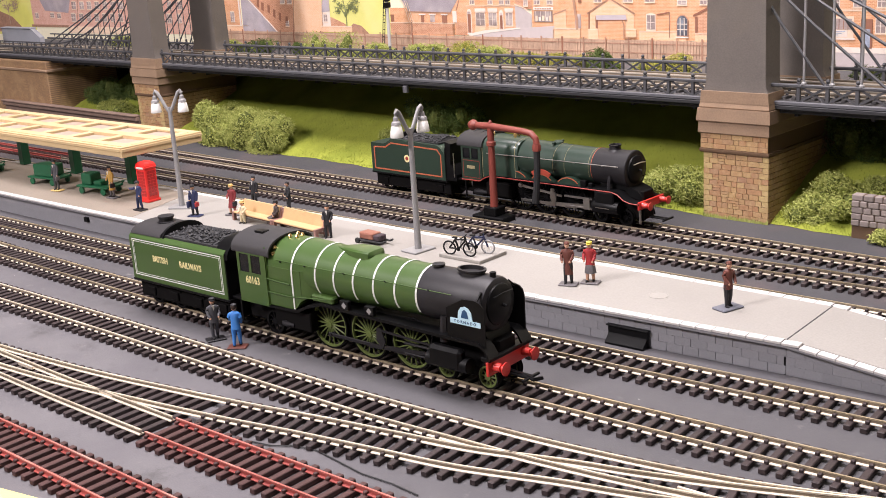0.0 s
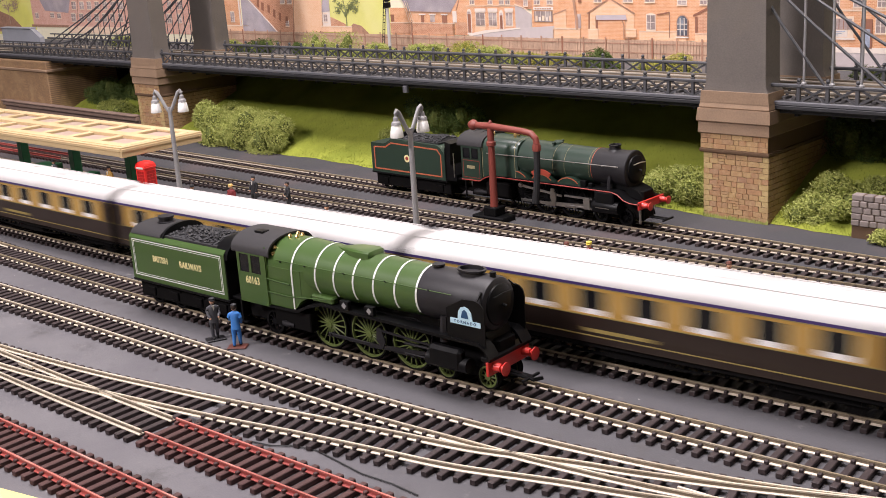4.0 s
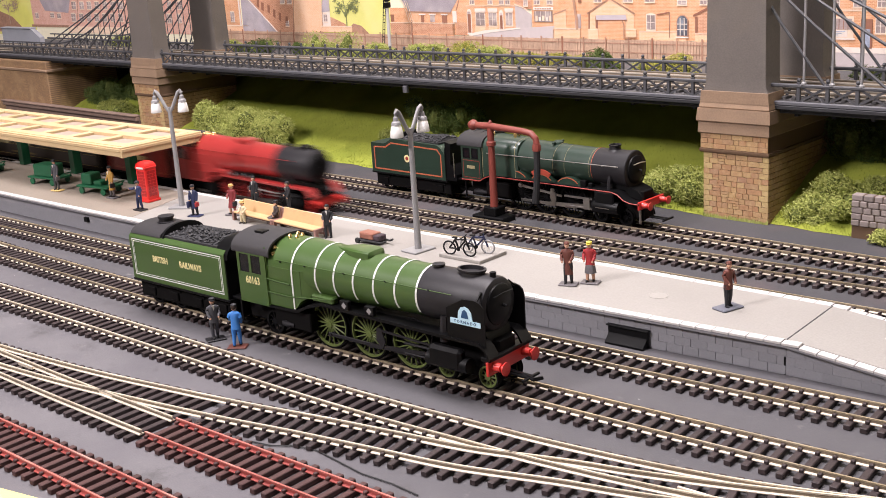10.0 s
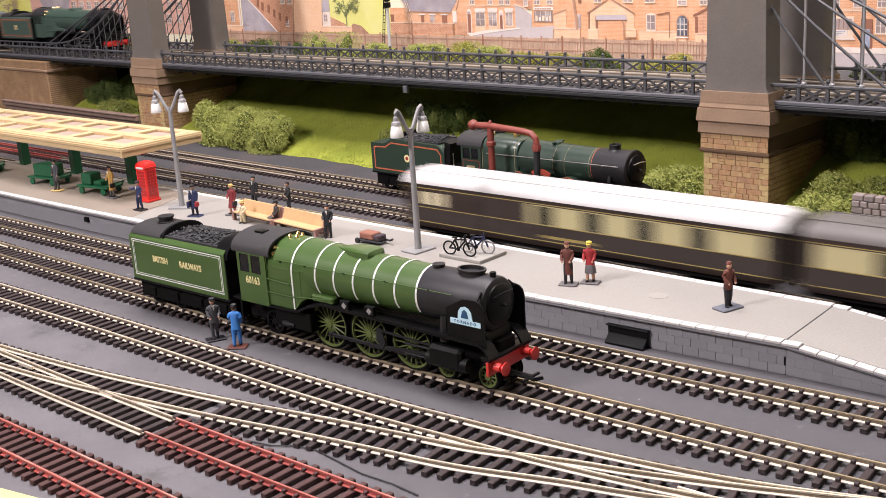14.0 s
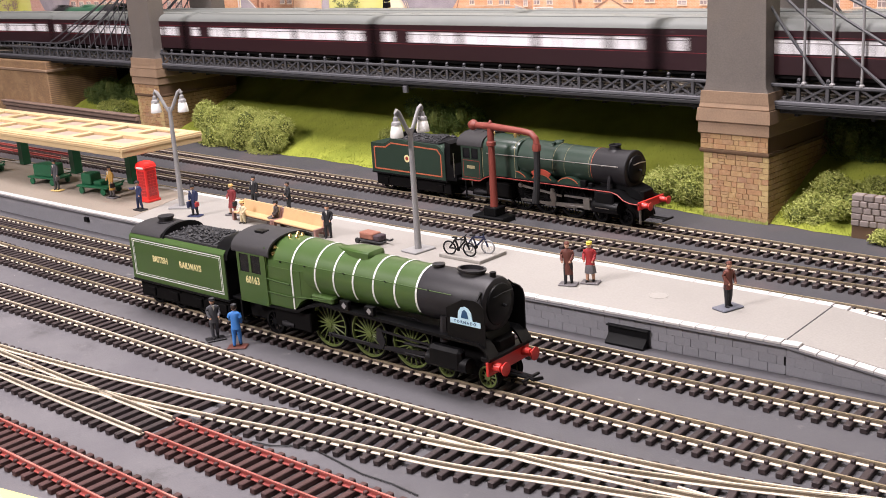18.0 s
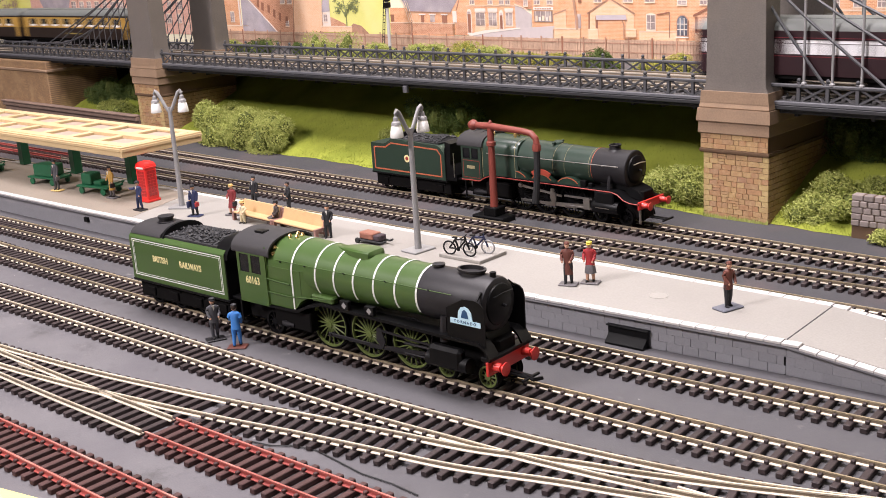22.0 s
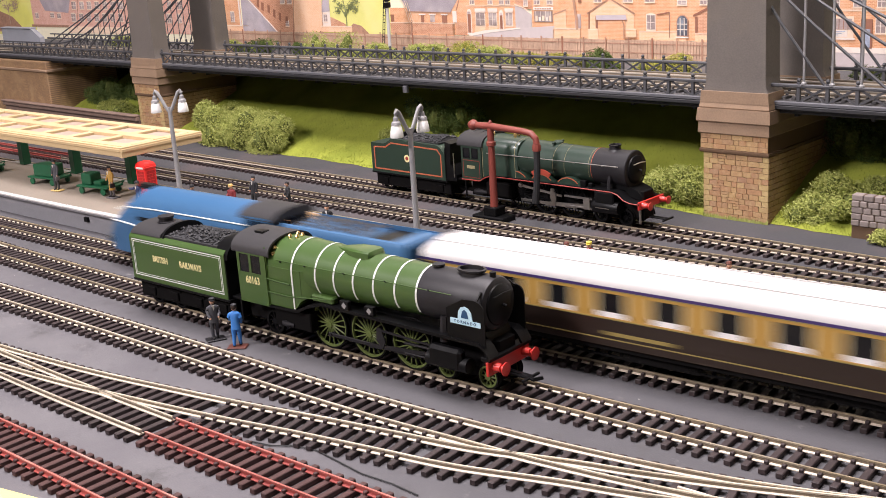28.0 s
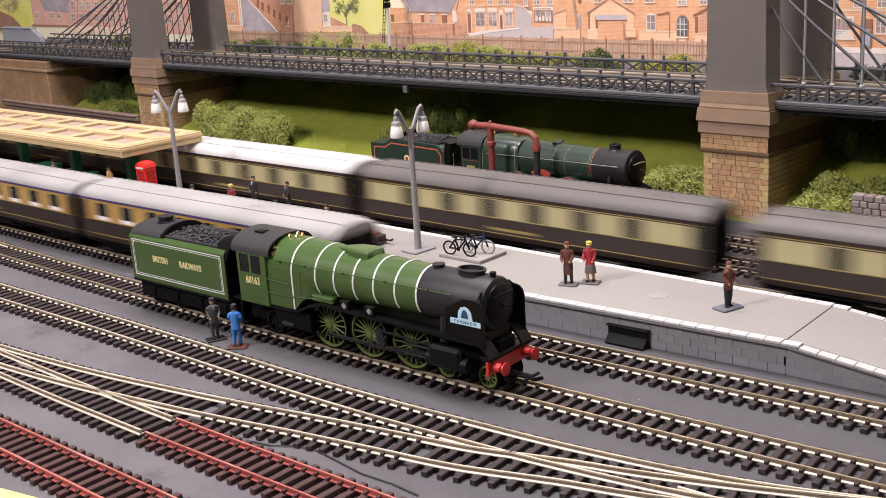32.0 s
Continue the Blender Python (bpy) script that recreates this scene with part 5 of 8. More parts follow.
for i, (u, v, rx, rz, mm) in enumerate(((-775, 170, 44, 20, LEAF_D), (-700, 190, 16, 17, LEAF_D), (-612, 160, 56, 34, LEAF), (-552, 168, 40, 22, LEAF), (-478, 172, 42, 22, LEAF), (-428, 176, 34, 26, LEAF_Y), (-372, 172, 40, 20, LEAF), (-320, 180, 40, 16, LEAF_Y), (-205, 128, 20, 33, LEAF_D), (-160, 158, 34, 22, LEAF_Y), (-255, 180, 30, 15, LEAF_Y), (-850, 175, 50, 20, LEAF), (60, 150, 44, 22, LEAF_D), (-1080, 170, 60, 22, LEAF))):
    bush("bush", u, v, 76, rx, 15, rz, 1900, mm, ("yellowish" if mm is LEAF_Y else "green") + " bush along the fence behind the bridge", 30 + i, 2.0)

# timber edging of the bank, behind the canopy
g = G(); g.box(-1140, -791, -5, 1, 17.5, 22.5, 0.6); g.box(-1140, -791, -7, 2, 22.6, 24.8, 0.5); g.box(-1140, -791, -1, 2, 0, 18)
tagged(part("timber_edging", g, mat("weathered_timber", (0.24, 0.165, 0.13), 0.7, vary=0.25, scale=60), None, m=BR), "weathered brown timber edging along the bank", "edging", kind="structure")

# ================= stone wall, grass verge by the wall =================
t = thing("stone_wall", "low grey rubble stone wall beside the bush", "wall", m=BR @ at(88, -2, 0))
part("core", G().box(0, 120, 0.8, 6, 0, 30), MORTAR, t)
rnd = random.Random(4)
GREYSTONE = mat("grey_rubble", (0.25, 0.21, 0.19), 0.8, vary=0.25, scale=160, bump=0.4)
for row in range(5):
    u = -0.5
    while u < 118:
        w = rnd.uniform(5, 9)
        part("stone", G().box(u + 0.25, u + w - 0.25, -0.3 + rnd.uniform(-0.3, 0.3), 6.4, 9 + row * 4.3, 13 + row * 4.3, 0.5), GREYSTONE, t)
        u += w
g = G(); g.prism([(108, -6), (120, -12), (150, -14), (190, -22), (240, -26), (240, 20), (104, 16)], 0.5, 2.4, "z")
tagged(part("grass_verge", g, GRASS, None, m=BR), "raised patch of green flock in front of the stone wall", "grass", kind="structure")

for i, (u, v, rx) in enumerate(((122, -7, 22), (152, -10, 30), (196, -15, 36))):
    bush("grass_tuft", u, v, 1.5, rx, 9, 9, 900, LEAF, "shaggy yellow-green grass tuft in front of the stone wall", 60 + i, 2.2)

# ================= signal =================
t = thing("signal_post", "white railway signal post with a black ladder", "signal", m=BR @ at(-560, 200, 84))
part("post", G().lathe((0, 0, 0), [(3.2, 0), (3.2, 2), (2.0, 3), (1.8, 72)], 10), WHITE, t)
part("lamp", G().box(-3.5, 3.5, -3, 3, 48, 54, 0.5).lathe((0, 0, 55), [(2.6, 0), (4.0, 1.0), (4.0, 2.0), (2.4, 3.0)], 10), BLACK, t)
lad = G()
lad.tube([(-11, 2, 4), (-3.2, 2, 62)], 0.5, 5); lad.tube([(-14.4, 2, 4), (-6.6, 2, 62)], 0.5, 5)
for i in range(14):
    z = 7 + i * 4
    k = (z - 4) / 58 * 7.8
    lad.tube([(-14.4 + k, 2, z), (-11 + k, 2, z)], 0.4, 5)
part("ladder", lad, BLACK, t)
part("base", G().box(-20, 6, -5, 6, -8, 1.5, 0.8), SMOKE, t)
part("stone", G().lathe((5, -4, -8), [(5, 0), (5.4, 5), (3.8, 9.5), (0.5, 11.5)], 8), WHITE, t)

# ================= platform canopy =================
cn = thing("platform_canopy", "unglazed pale timber platform canopy frame on green posts", "canopy", m=at(-474, 112, 0, 178.2))
# local x runs away along the platform, local -y to the far side
CZ = 57.0
W = 75.0
part("fascia", G().box(0, 430, -1.5, 1.5, CZ - 1, CZ + 7, 0.4), WOODC, cn)
part("fascia", G().box(0, 430, -W - 1.5, -W + 1.5, CZ - 1, CZ + 7, 0.4), WOODC, cn)
part("end_board", G().box(-2, 1.5, -W - 1.5, 1.5, CZ - 1.5, CZ + 7.2, 0.4), WOODC, cn)
part("moulding", G().box(-0.5, 430, 1.5, 2.3, CZ + 3.2, CZ + 5.6, 0.2), WOODC, cn)
part("moulding", G().box(-2.8, -2.0, -W - 1.5, 1.5, CZ + 3.2, CZ + 5.6, 0.2), WOODC, cn)
part("ridge_beam", G().box(1, 430, -W / 2 - 5, -W / 2 + 5, CZ + 5, CZ + 8.2, 0.4), WOODC, cn)
part("outer_rail", G().box(1, 430, -10, -1.5, CZ + 5.4, CZ + 7.6, 0.3), WOODC, cn)
part("outer_rail", G().box(1, 430, -W + 1.5, -W + 9, CZ + 5.4, CZ + 7.6, 0.3), WOODC, cn)
for i in range(10):
    x = 3 + i * 45
    part("rafter", G().box(x, x + 8, -W + 2, -2, CZ + 4.6, CZ + 7.3, 0.3), WOODC, cn)
PANEL = mat("pinkish_panel", (0.44, 0.33, 0.27), 0.5, vary=0.15)
for i in range(9):
    for y in (-36, -72):
        part("panel", G().box(12 + i * 45, 46 + i * 45, y, y + 26, CZ + 4.4, CZ + 5.2), PANEL, cn)
for x in (70, 164, 260, 356):
    pg = G(); pg.box(x - 4.2, x + 4.2, -W / 2 - 17, -W / 2 - 9, PT, CZ + 3, 0.5); pg.box(x - 2, x + 2, -W / 2 - 30, -W / 2 + 20, CZ - 4, CZ + 3, 0.4)
    part("post", pg, GREENP, cn, "bottle green post")


# ================= lamp posts =================
def lamp_post(x, y, rz):
    t = thing("street_lamp", "grey twin-arm platform lamp with white bell shades", "lamp", "platform lamps", m=at(x, y, PT, rz))
    part("base", G().box(-9, 9, -7, 7, 0, 1.3, 0.4), LAMPGREY, t)
    part("pole", G().lathe((0, 0, 1.2), [(2.3, 0), (2.2, 12), (1.9, 30), (1.6, 78)], 12), LAMPGREY, t)
    for s in (-1, 1):
        path = [(0, 0, 75), (s * 2.6, 0, 79), (s * 5.6, 0, 85), (s * 8.4, 0, 90.4), (s * 10.0, 0, 91.8), (s * 11.0, 0, 89.6)]
        arm = part("arm", G().tube(path, 1.35, 8), LAMPGREY, t)
        sh = part("shade", G().lathe((s * 11.0, 0, 72.8), [(4.0, 2.4), (4.2, 2.9), (3.9, 5.8), (3.3, 8.8), (2.6, 10.2), (0.4, 10.6)], 16), LAMPW, t, "white bell shade")
        part("cap", G().lathe((s * 11.0, 0, 83.0), [(3.2, 0), (2.8, 1.6), (1.8, 2.4), (1.6, 4.6), (0.9, 5.4), (0.8, 7.2)], 12), LAMPGREY, sh)
    return t


lamp_post(-172, 122, 84)
lamp_post(-423, 126, 30)


# ================= phone box =================
t = thing("phone_box", "red telephone kiosk with domed roof on the platform", "phone box", m=at(-468, 128, PT, 4) @ Matrix.Diagonal((0.88, 0.88, 1.0, 1)))
part("plinth", G().box(-7.2, 7.2, -7.2, 7.2, 0, 2, 0.4), BOXRED, t)
part("body", G().box(-6.4, 6.4, -6.4, 6.4, 1.8, 28, 0.4), BOXRED, t)
part("cornice", G().box(-7.0, 7.0, -7.0, 7.0, 27.2, 29, 0.5), BOXRED, t)
dome = []
for z, w in ((29, 6.6), (30.8, 6.2), (32.2, 5.0), (33, 3.2), (33.3, 0.8)):
    dome.append([(w * c, w * s, z) for c, s in ((-1, -1), (0, -1.02), (1, -1), (1.02, 0), (1, 1), (0, 1.02), (-1, 1), (-1.02, 0))])
part("roof", G().loft(dome), BOXRED, t)
part("sign", G().box(-4.6, 4.6, -7.2, -6.9, 27.4, 28.8), LINE_W, t)
GLASSD = mat("kiosk_glass", (0.40, 0.03, 0.03), 0.15, vary=0.1)
for i in range(8):
    for k in range(3):
        part("pane", G().box(-4.6 + k * 3.2, -1.9 + k * 3.2, -6.62, -6.35, 5.0 + i * 2.6, 7.2 + i * 2.6), GLASSD, t)
        part("pane", G().box(6.35, 6.62, -4.6 + k * 3.2, -1.9 + k * 3.2, 5.0 + i * 2.6, 7.2 + i * 2.6), GLASSD, t)


# ================= benches =================
def bench(x, y, rz):
    t = thing("platform_bench", "pale brown slatted wooden platform bench", "bench", "benches", m=at(x, y, PT, rz))
    for s in (-1, 1):
        part("end", G().prism([(-6, 0), (-3.6, 0), (-3.6, 4.6), (2, 4.6), (2.6, 0), (5.4, 0), (6.0, 13.6), (4.0, 13.6), (2.0, 7), (-6, 6.6)], s * 24 - 1.1, s * 24 + 1.1, "x"), BENCHEND, t)
    part("seat", G().box(-23, 23, -6, 3, 5.6, 6.8, 0.3), BENCHW, t)
    part("backrest", G().prism([(1.8, 6.5), (3.4, 6.5), (5.8, 14.2), (4.4, 14.2)], -23.2, 23.2, "x"), BENCHW, t)
    part("stretcher", G().box(-23, 23, 1.6, 2.8, 1.6, 3.4, 0.2), BENCHEND, t)
    return t


bench(-326, 121, -6)
bench(-276.5, 116.5, -6)


# ================= painted figures =================
def figure(x, y, z, rz, h, coat, legs, hat, label, seated=False, base=True, basemat=None, skirt=False, bag=None, arm_out=False, long_coat=False, shirt=True, bag_left=False, foot=1.0):
    """One plain painted miniature: base, legs, coat, arms, head and hat in a single mesh."""
    k = h / 23.0
    g = G()
    mats = [basemat or SMOKE, legs, coat, SKIN, hat, bag or SMOKE, SMOKE, C_HAIR, C_SHIRT, skirt if isinstance(skirt, bpy.types.Material) else legs]
    if base:
        g.cur = 0
        g.box(-5.4 * foot, 5.4 * foot, -3.6 * foot, 3.6 * foot, 0, 1.1, 0.45)
    b = 1.0 if base else 0.0
    rnd = random.Random(int(abs(x) * 7 + h * 3))
    lean, stride = rnd.uniform(-0.5, 0.5), rnd.uniform(0.3, 1.5)
    hip = 10.8 * k + b
    if seated:
        hip = 6.8
        g.cur = 1
        for s in (-1, 1):
            g.tube([(s * 1.5, 0.4, hip), (s * 1.7, -2.6, hip + 0.3), (s * 1.8, -5.0, hip - 0.2), (s * 1.7, -5.6, 3.2), (s * 1.7, -5.7, 0.9)], [1.5, 1.6, 1.3, 1.05, 0.8], 9)
        g.cur = 6
        for s in (-1, 1):
            g.tube([(s * 1.7, -5.2, 0.7), (s * 1.8, -6.6, 0.6), (s * 1.9, -7.6, 0.5)], [0.8, 0.75, 0.4], 7)
    else:
        for s in (-1, 1):
            f = s * stride
            g.cur = 1
            g.tube([(s * 1.45, f * 0.8, b + 0.7), (s * 1.45, f * 0.7, b + 2.4 * k), (s * 1.5, f * 0.3 - 0.3, b + 5.2 * k), (s * 1.35, 0, hip - 1), (s * 1.1, 0, hip + 0.6)], [0.8, 0.95, 1.1, 1.45, 1.5], 9)
            g.cur = 6
            g.tube([(s * 1.45, f * 0.8 + 0.6, b + 0.5), (s * 1.5, f * 0.8 - 0.8, b + 0.55), (s * 1.7, f * 0.8 - 2.0, b + 0.35)], [0.75, 0.8, 0.4], 7)
    g.cur = 2
    low = hip - ((5.6 if long_coat else 1.4) * k if not seated else 0.6)
    if skirt:
        g.cur = 9
        g.loft([[(w * (1 + 0.06 * math.cos(j * 2.1)) * math.cos(2 * math.pi * j / 14), w * 0.8 * math.sin(2 * math.pi * j / 14), zz) for j in range(14)] for w, zz in ((3.5, hip - 5.6 * k), (3.1, hip - 3 * k), (2.5, hip - 0.4), (2.0, hip + 0.8))])
        g.cur = 2
        low = hip - 0.8
    top = hip + 8.6 * k
    rr = []
    for q, w, d, dy in ((0, 2.75, 2.05, 0), (0.18, 2.6, 1.95, 0), (0.42, 2.3, 1.7, 0.1), (0.66, 2.6, 1.8, 0.05), (0.84, 3.0, 1.75, 0.1), (0.93, 2.7, 1.5, 0.15), (0.98, 1.5, 1.1, 0.15), (1.03, 0.85, 0.85, 0.1)):
        zz = low + (top - low) * q
        if seated:
            dy += 0.9 * q
        rr.append([(lean * q + w * math.cos(2 * math.pi * j / 14) * (1.06 if q == 0 and j % 4 == 1 else 1), dy + d * math.sin(2 * math.pi * j / 14), zz) for j in range(14)])
    g.loft(rr)
    ty = 0.9 if seated else 0.1
    grip_at = []
    for s in (-1, 1):
        bend = rnd.uniform(0.2, 1.0) if not bag or s < 0 else 0.0
        sh = (lean + s * 2.5, ty, top - 1.25 * k)
        if arm_out and s < 0:
            pts = [sh, (s * 5.0, -0.6, top - 2.6), (s * 7.2, -1.4, top - 2.8), (s * 9.0, -1.9, top - 2.6)]
        else:
            pts = [sh, (lean + s * 3.1, ty + 0.3, top - 3.2 * k), (lean + s * 3.15, ty - 0.2 - bend, top - (5.2 - 0.2 * bend) * k), (lean + s * (3.0 - 0.9 * bend), ty - 1.0 - 2.2 * bend, top - (8.2 - 2.2 * bend) * k)]
        g.tube(pts, [1.05, 1.1, 0.95, 0.75], 8)
        grip_at.append(pts[-1])
    g.cur = 3
    for q in grip_at:
        g.lathe((q[0], q[1] - 0.1, q[2] - 1.0), [(0.25, 0), (0.62, 0.4), (0.66, 0.9), (0.4, 1.4)], 7)
    hx, hy, hz_ = lean * 1.1, ty - 0.1, top + 0.1
    g.lathe((hx, hy, hz_ - 0.2), [(0.7, -0.4), (0.75, 0.5), (1.05, 0.8), (1.4, 1.4), (1.52, 2.2), (1.45, 3.0), (1.0, 3.7), (0.2, 3.9)], 12)
    g.tube([(hx, hy - 1.3, hz_ + 2.1), (hx, hy - 1.75, hz_ + 1.6), (hx, hy - 1.4, hz_ + 1.4)], 0.25, 5)
    g.cur = 7
    g.lathe((hx, hy + 0.25, hz_ + 1.0), [(1.1, 0), (1.5, 0.7), (1.6, 1.5), (1.2, 2.7), (0.2, 2.9)], 10)
    g.cur = 4
    if hat is coat:
        g.lathe((hx, hy, hz_ + 2.5), [(1.5, 0), (1.62, 0.5), (1.2, 1.3), (0.2, 1.6)], 10)
    else:
        wide = 2.2 if hat is C_STRAW else 1.75
        g.lathe((hx, hy, hz_ + 2.45), [(1.5, -0.1), (wide, 0), (wide, 0.25), (1.6, 0.4), (1.75, 1.2), (1.2, 1.6), (0.2, 1.65)], 12)
        if wide < 2:
            g.prism([(hx - 1.3, hy - 1.2), (hx - 0.9, hy - 2.4), (hx + 0.9, hy - 2.4), (hx + 1.3, hy - 1.2)], hz_ + 2.4, hz_ + 2.65, "z")
    if bag:
        g.cur = 5
        q = grip_at[1]
        g.box(q[0] - 0.7, q[0] + 0.9, q[1] - 2.4, q[1] + 2.2, q[2] - 4.4, q[2] - 1.0, 0.35)
    if bag_left:
        q = grip_at[0]
        g.cur = 0
        g.box(q[0] - 1.4, q[0] + 0.4, q[1] - 2.6, q[1] + 2.4, q[2] - 5.6, q[2] - 0.9, 0.35)
    if shirt:
        g.cur = 8
        g.prism([(hx - 0.75, top - 0.1), (hx + 0.75, top - 0.1), (hx, top - 3.0)], ty - 2.05, ty - 1.5, "y")
    ob = part("miniature_figure", g, mats, None, m=at(x, y, z, rz))
    return tagged(ob, label, "figurine", "painted figures")


C_SLATE = mat("figure_slate_base", (0.12, 0.125, 0.15), 0.7)
C_SUIT = mat("figure_dark_grey_suit", (0.065, 0.065, 0.072), 0.6, vary=0.2)
C_DIM = mat("figure_dark_brown", (0.05, 0.036, 0.032), 0.6, vary=0.2)
C_MAROON = mat("figure_maroon", (0.21, 0.026, 0.03), 0.6, vary=0.15)
C_HAIR = mat("figure_hair", (0.05, 0.03, 0.02), 0.7)
C_SHIRT = mat("figure_shirt", (0.62, 0.60, 0.56), 0.6)
SKIN = mat("figure_flesh", (0.58, 0.33, 0.22), 0.6)
C_BROWN = mat("figure_brown_coat", (0.12, 0.035, 0.024), 0.6, vary=0.2)
C_RED = mat("figure_red", (0.34, 0.022, 0.026), 0.6, vary=0.12)
C_GREY = mat("figure_grey", (0.13, 0.12, 0.125), 0.6, vary=0.2)
C_BLACKF = mat("figure_black", (0.015, 0.015, 0.018), 0.6)
C_NAVY = mat("figure_navy", (0.018, 0.025, 0.075), 0.6, vary=0.2)
C_BLUE = mat("figure_bright_blue", (0.05, 0.22, 0.62), 0.6, vary=0.1)
C_TAN = mat("figure_tan", (0.46, 0.27, 0.06), 0.6, vary=0.12)
C_CREAM = mat("figure_cream", (0.66, 0.56, 0.36), 0.6)
C_YELLOW = mat("figure_yellow_hat", (0.62, 0.50, 0.07), 0.6)
C_STRAW = mat("figure_straw_hat", (0.66, 0.44, 0.16), 0.6)
C_BASE_Y = mat("figure_yellow_base", (0.66, 0.46, 0.17), 0.7)
figure(-47.6, 109, PT, 20, 24, C_BROWN, C_BLACKF, C_BROWN, "painted figure in a long brown coat on a grey base", long_coat=True, shirt=False, basemat=C_GREY)
figure(-38.6, 117.6, PT, 15, 23, C_RED, SKIN, C_YELLOW, "painted figure in a red jacket, grey skirt and yellow cap", skirt=C_GREY, shirt=False, basemat=C_GREY)
figure(46, 116, PT, 70, 24, C_BROWN, C_BLACKF, C_BROWN, "painted figure in a brown jacket on a blue-grey base", basemat=C_SLATE, shirt=False, foot=1.3)
figure(-248, 116, PT, 25, 23, C_BLACKF, C_BLACKF, C_BLACKF, "painted figure in a black suit by the bench", base=False)
figure(-305, 119.5, PT, -30, 23, C_DIM, C_DIM, C_BLACKF, "painted dark brown figure sitting on the bench", seated=True, base=False)
figure(-336, 115, PT, -5, 15.5, C_CREAM, C_CREAM, C_STRAW, "small cream painted figure at the end of the bench", base=False)
figure(-363, 128, PT, 10, 22.5, C_MAROON, SKIN, C_STRAW, "painted figure in a red coat and straw hat with a bag", long_coat=True, bag=C_BLACKF, skirt=C_MAROON, shirt=False, basemat=C_GREY)
figure(-388, 112, PT, 20, 23, C_NAVY, C_BLACKF, C_BLACKF, "painted figure in a navy coat carrying two cases", long_coat=True, bag=C_RED, bag_left=True, basemat=C_NAVY)
figure(-368, 154, PT, 5, 23, C_BLACKF, C_BLACKF, C_BLACKF, "painted figure in a black uniform and cap", bag=C_BLACKF)
figure(-330, 155, PT, -30, 23, C_BLACKF, C_BLACKF, C_BLACKF, "painted figure in a black uniform and cap", base=False)
figure(-447, 104, PT, 0, 22, C_NAVY, C_NAVY, C_BLACKF, "painted figure in navy pointing along the platform", arm_out=True)
figure(-508, 120, PT, 0, 26, C_TAN, C_GREY, C_BLACKF, "painted figure in a tan coat with a bag", long_coat=True, bag=C_BLACKF, basemat=C_GREY)
figure(-582, 114, PT, 10, 26.5, C_SUIT, C_SUIT, C_BLACKF, "grey painted figure with a bag on a yellow base", bag=C_GREY, basemat=C_BASE_Y)
figure(-196, -26, 0, 65, 23.5, C_SUIT, C_SUIT, C_BLACKF, "painted figure in a grey suit and cap between the tracks")
figure(-175, -27.5, 0, 215, 24, C_BLUE, C_BLUE, C_BLACKF, "painted figure in bright blue overalls between the tracks", basemat=C_BROWN)


# ================= trolleys, bicycles, barrow =================
def trolley(x, y, rz, label, load):
    t = thing("luggage_trolley", label, "trolley", "trolleys", m=at(x, y, PT, rz) @ Matrix.Scale(1.2, 4))
    part("deck", G().box(-16, 16, -7.5, 7.5, 4.6, 6.0, 0.3), GREENP, t)
    for sx in (-11, 11):
        for sy in (-7, 7):
            part("wheel", G().lathe((sx, sy - 0.6, 2.4), [(2.4, 0), (2.4, 1.2), (0.4, 1.3)], 12, "y"), GREENP, t)
    part("handle", G().tube([(16, -5, 5.4), (21, -4, 9), (21, 4, 9), (16, 5, 5.4)], 0.5, 6), GREENP, t)
    for bx in load:
        part("crate", G().box(*bx, 0.6), GREENP, t)
    return t


trolley(-620, 130, 8, "bottle green platform trolley loaded with a crate", [(-10, 10, -6, 6, 6, 15)])
trolley(-538, 128, 8, "bottle green platform trolley with a small load", [(-13, -3, -5, 5, 6, 14), (-2, 6, -4, 4, 6, 9)])
trolley(-735, 130, 8, "bottle green platform trolley, empty", [])
t = thing("sack_barrow", "dark sack barrow lying with a brown suitcase on it", "barrow", m=at(-211, 121, PT, -4))
part("frame", G().tube([(-11, -5, 2.0), (12, -4, 2.4), (16, -3, 4)], 0.7, 6).tube([(-11, 5, 2.0), (12, 4, 2.4), (16, 3, 4)], 0.7, 6), RUBBER, t)
part("bed", G().box(-10, 9, -5, 5, 2.0, 3.0, 0.2), RUBBER, t)
for sy in (-6, 6):
    part("wheel", G().lathe((-9, sy - 0.6, 1.9), [(1.9, 0), (1.9, 1.2), (0.3, 1.3)], 12, "y"), RUBBER, t)
t = tagged(part("suitcase", G().box(-9, 4, -4.2, 4.2, 0, 4.4, 0.6), mat("suitcase_brown", (0.26, 0.105, 0.07), 0.55, vary=0.15), None, m=at(-211, 121, PT + 3.05, -4)), "brown leather suitcase on the sack barrow", "suitcase")
tagged(part("suitcase", G().box(4.4, 9.6, -4.0, 3.6, 0, 3.8, 0.6), mat("suitcase_dark", (0.055, 0.035, 0.045), 0.55, vary=0.15), None, m=at(-211, 121, PT + 3.05, -4)), "dark maroon suitcase on the sack barrow", "suitcase")
t = thing("cycle_stand", "low grey concrete cycle stand slab", "slab", m=at(-130, 129, PT, -2))
part("slab", G().box(-20, 14, -13, 13, 0, 2.4, 0.4), PLAT, t)


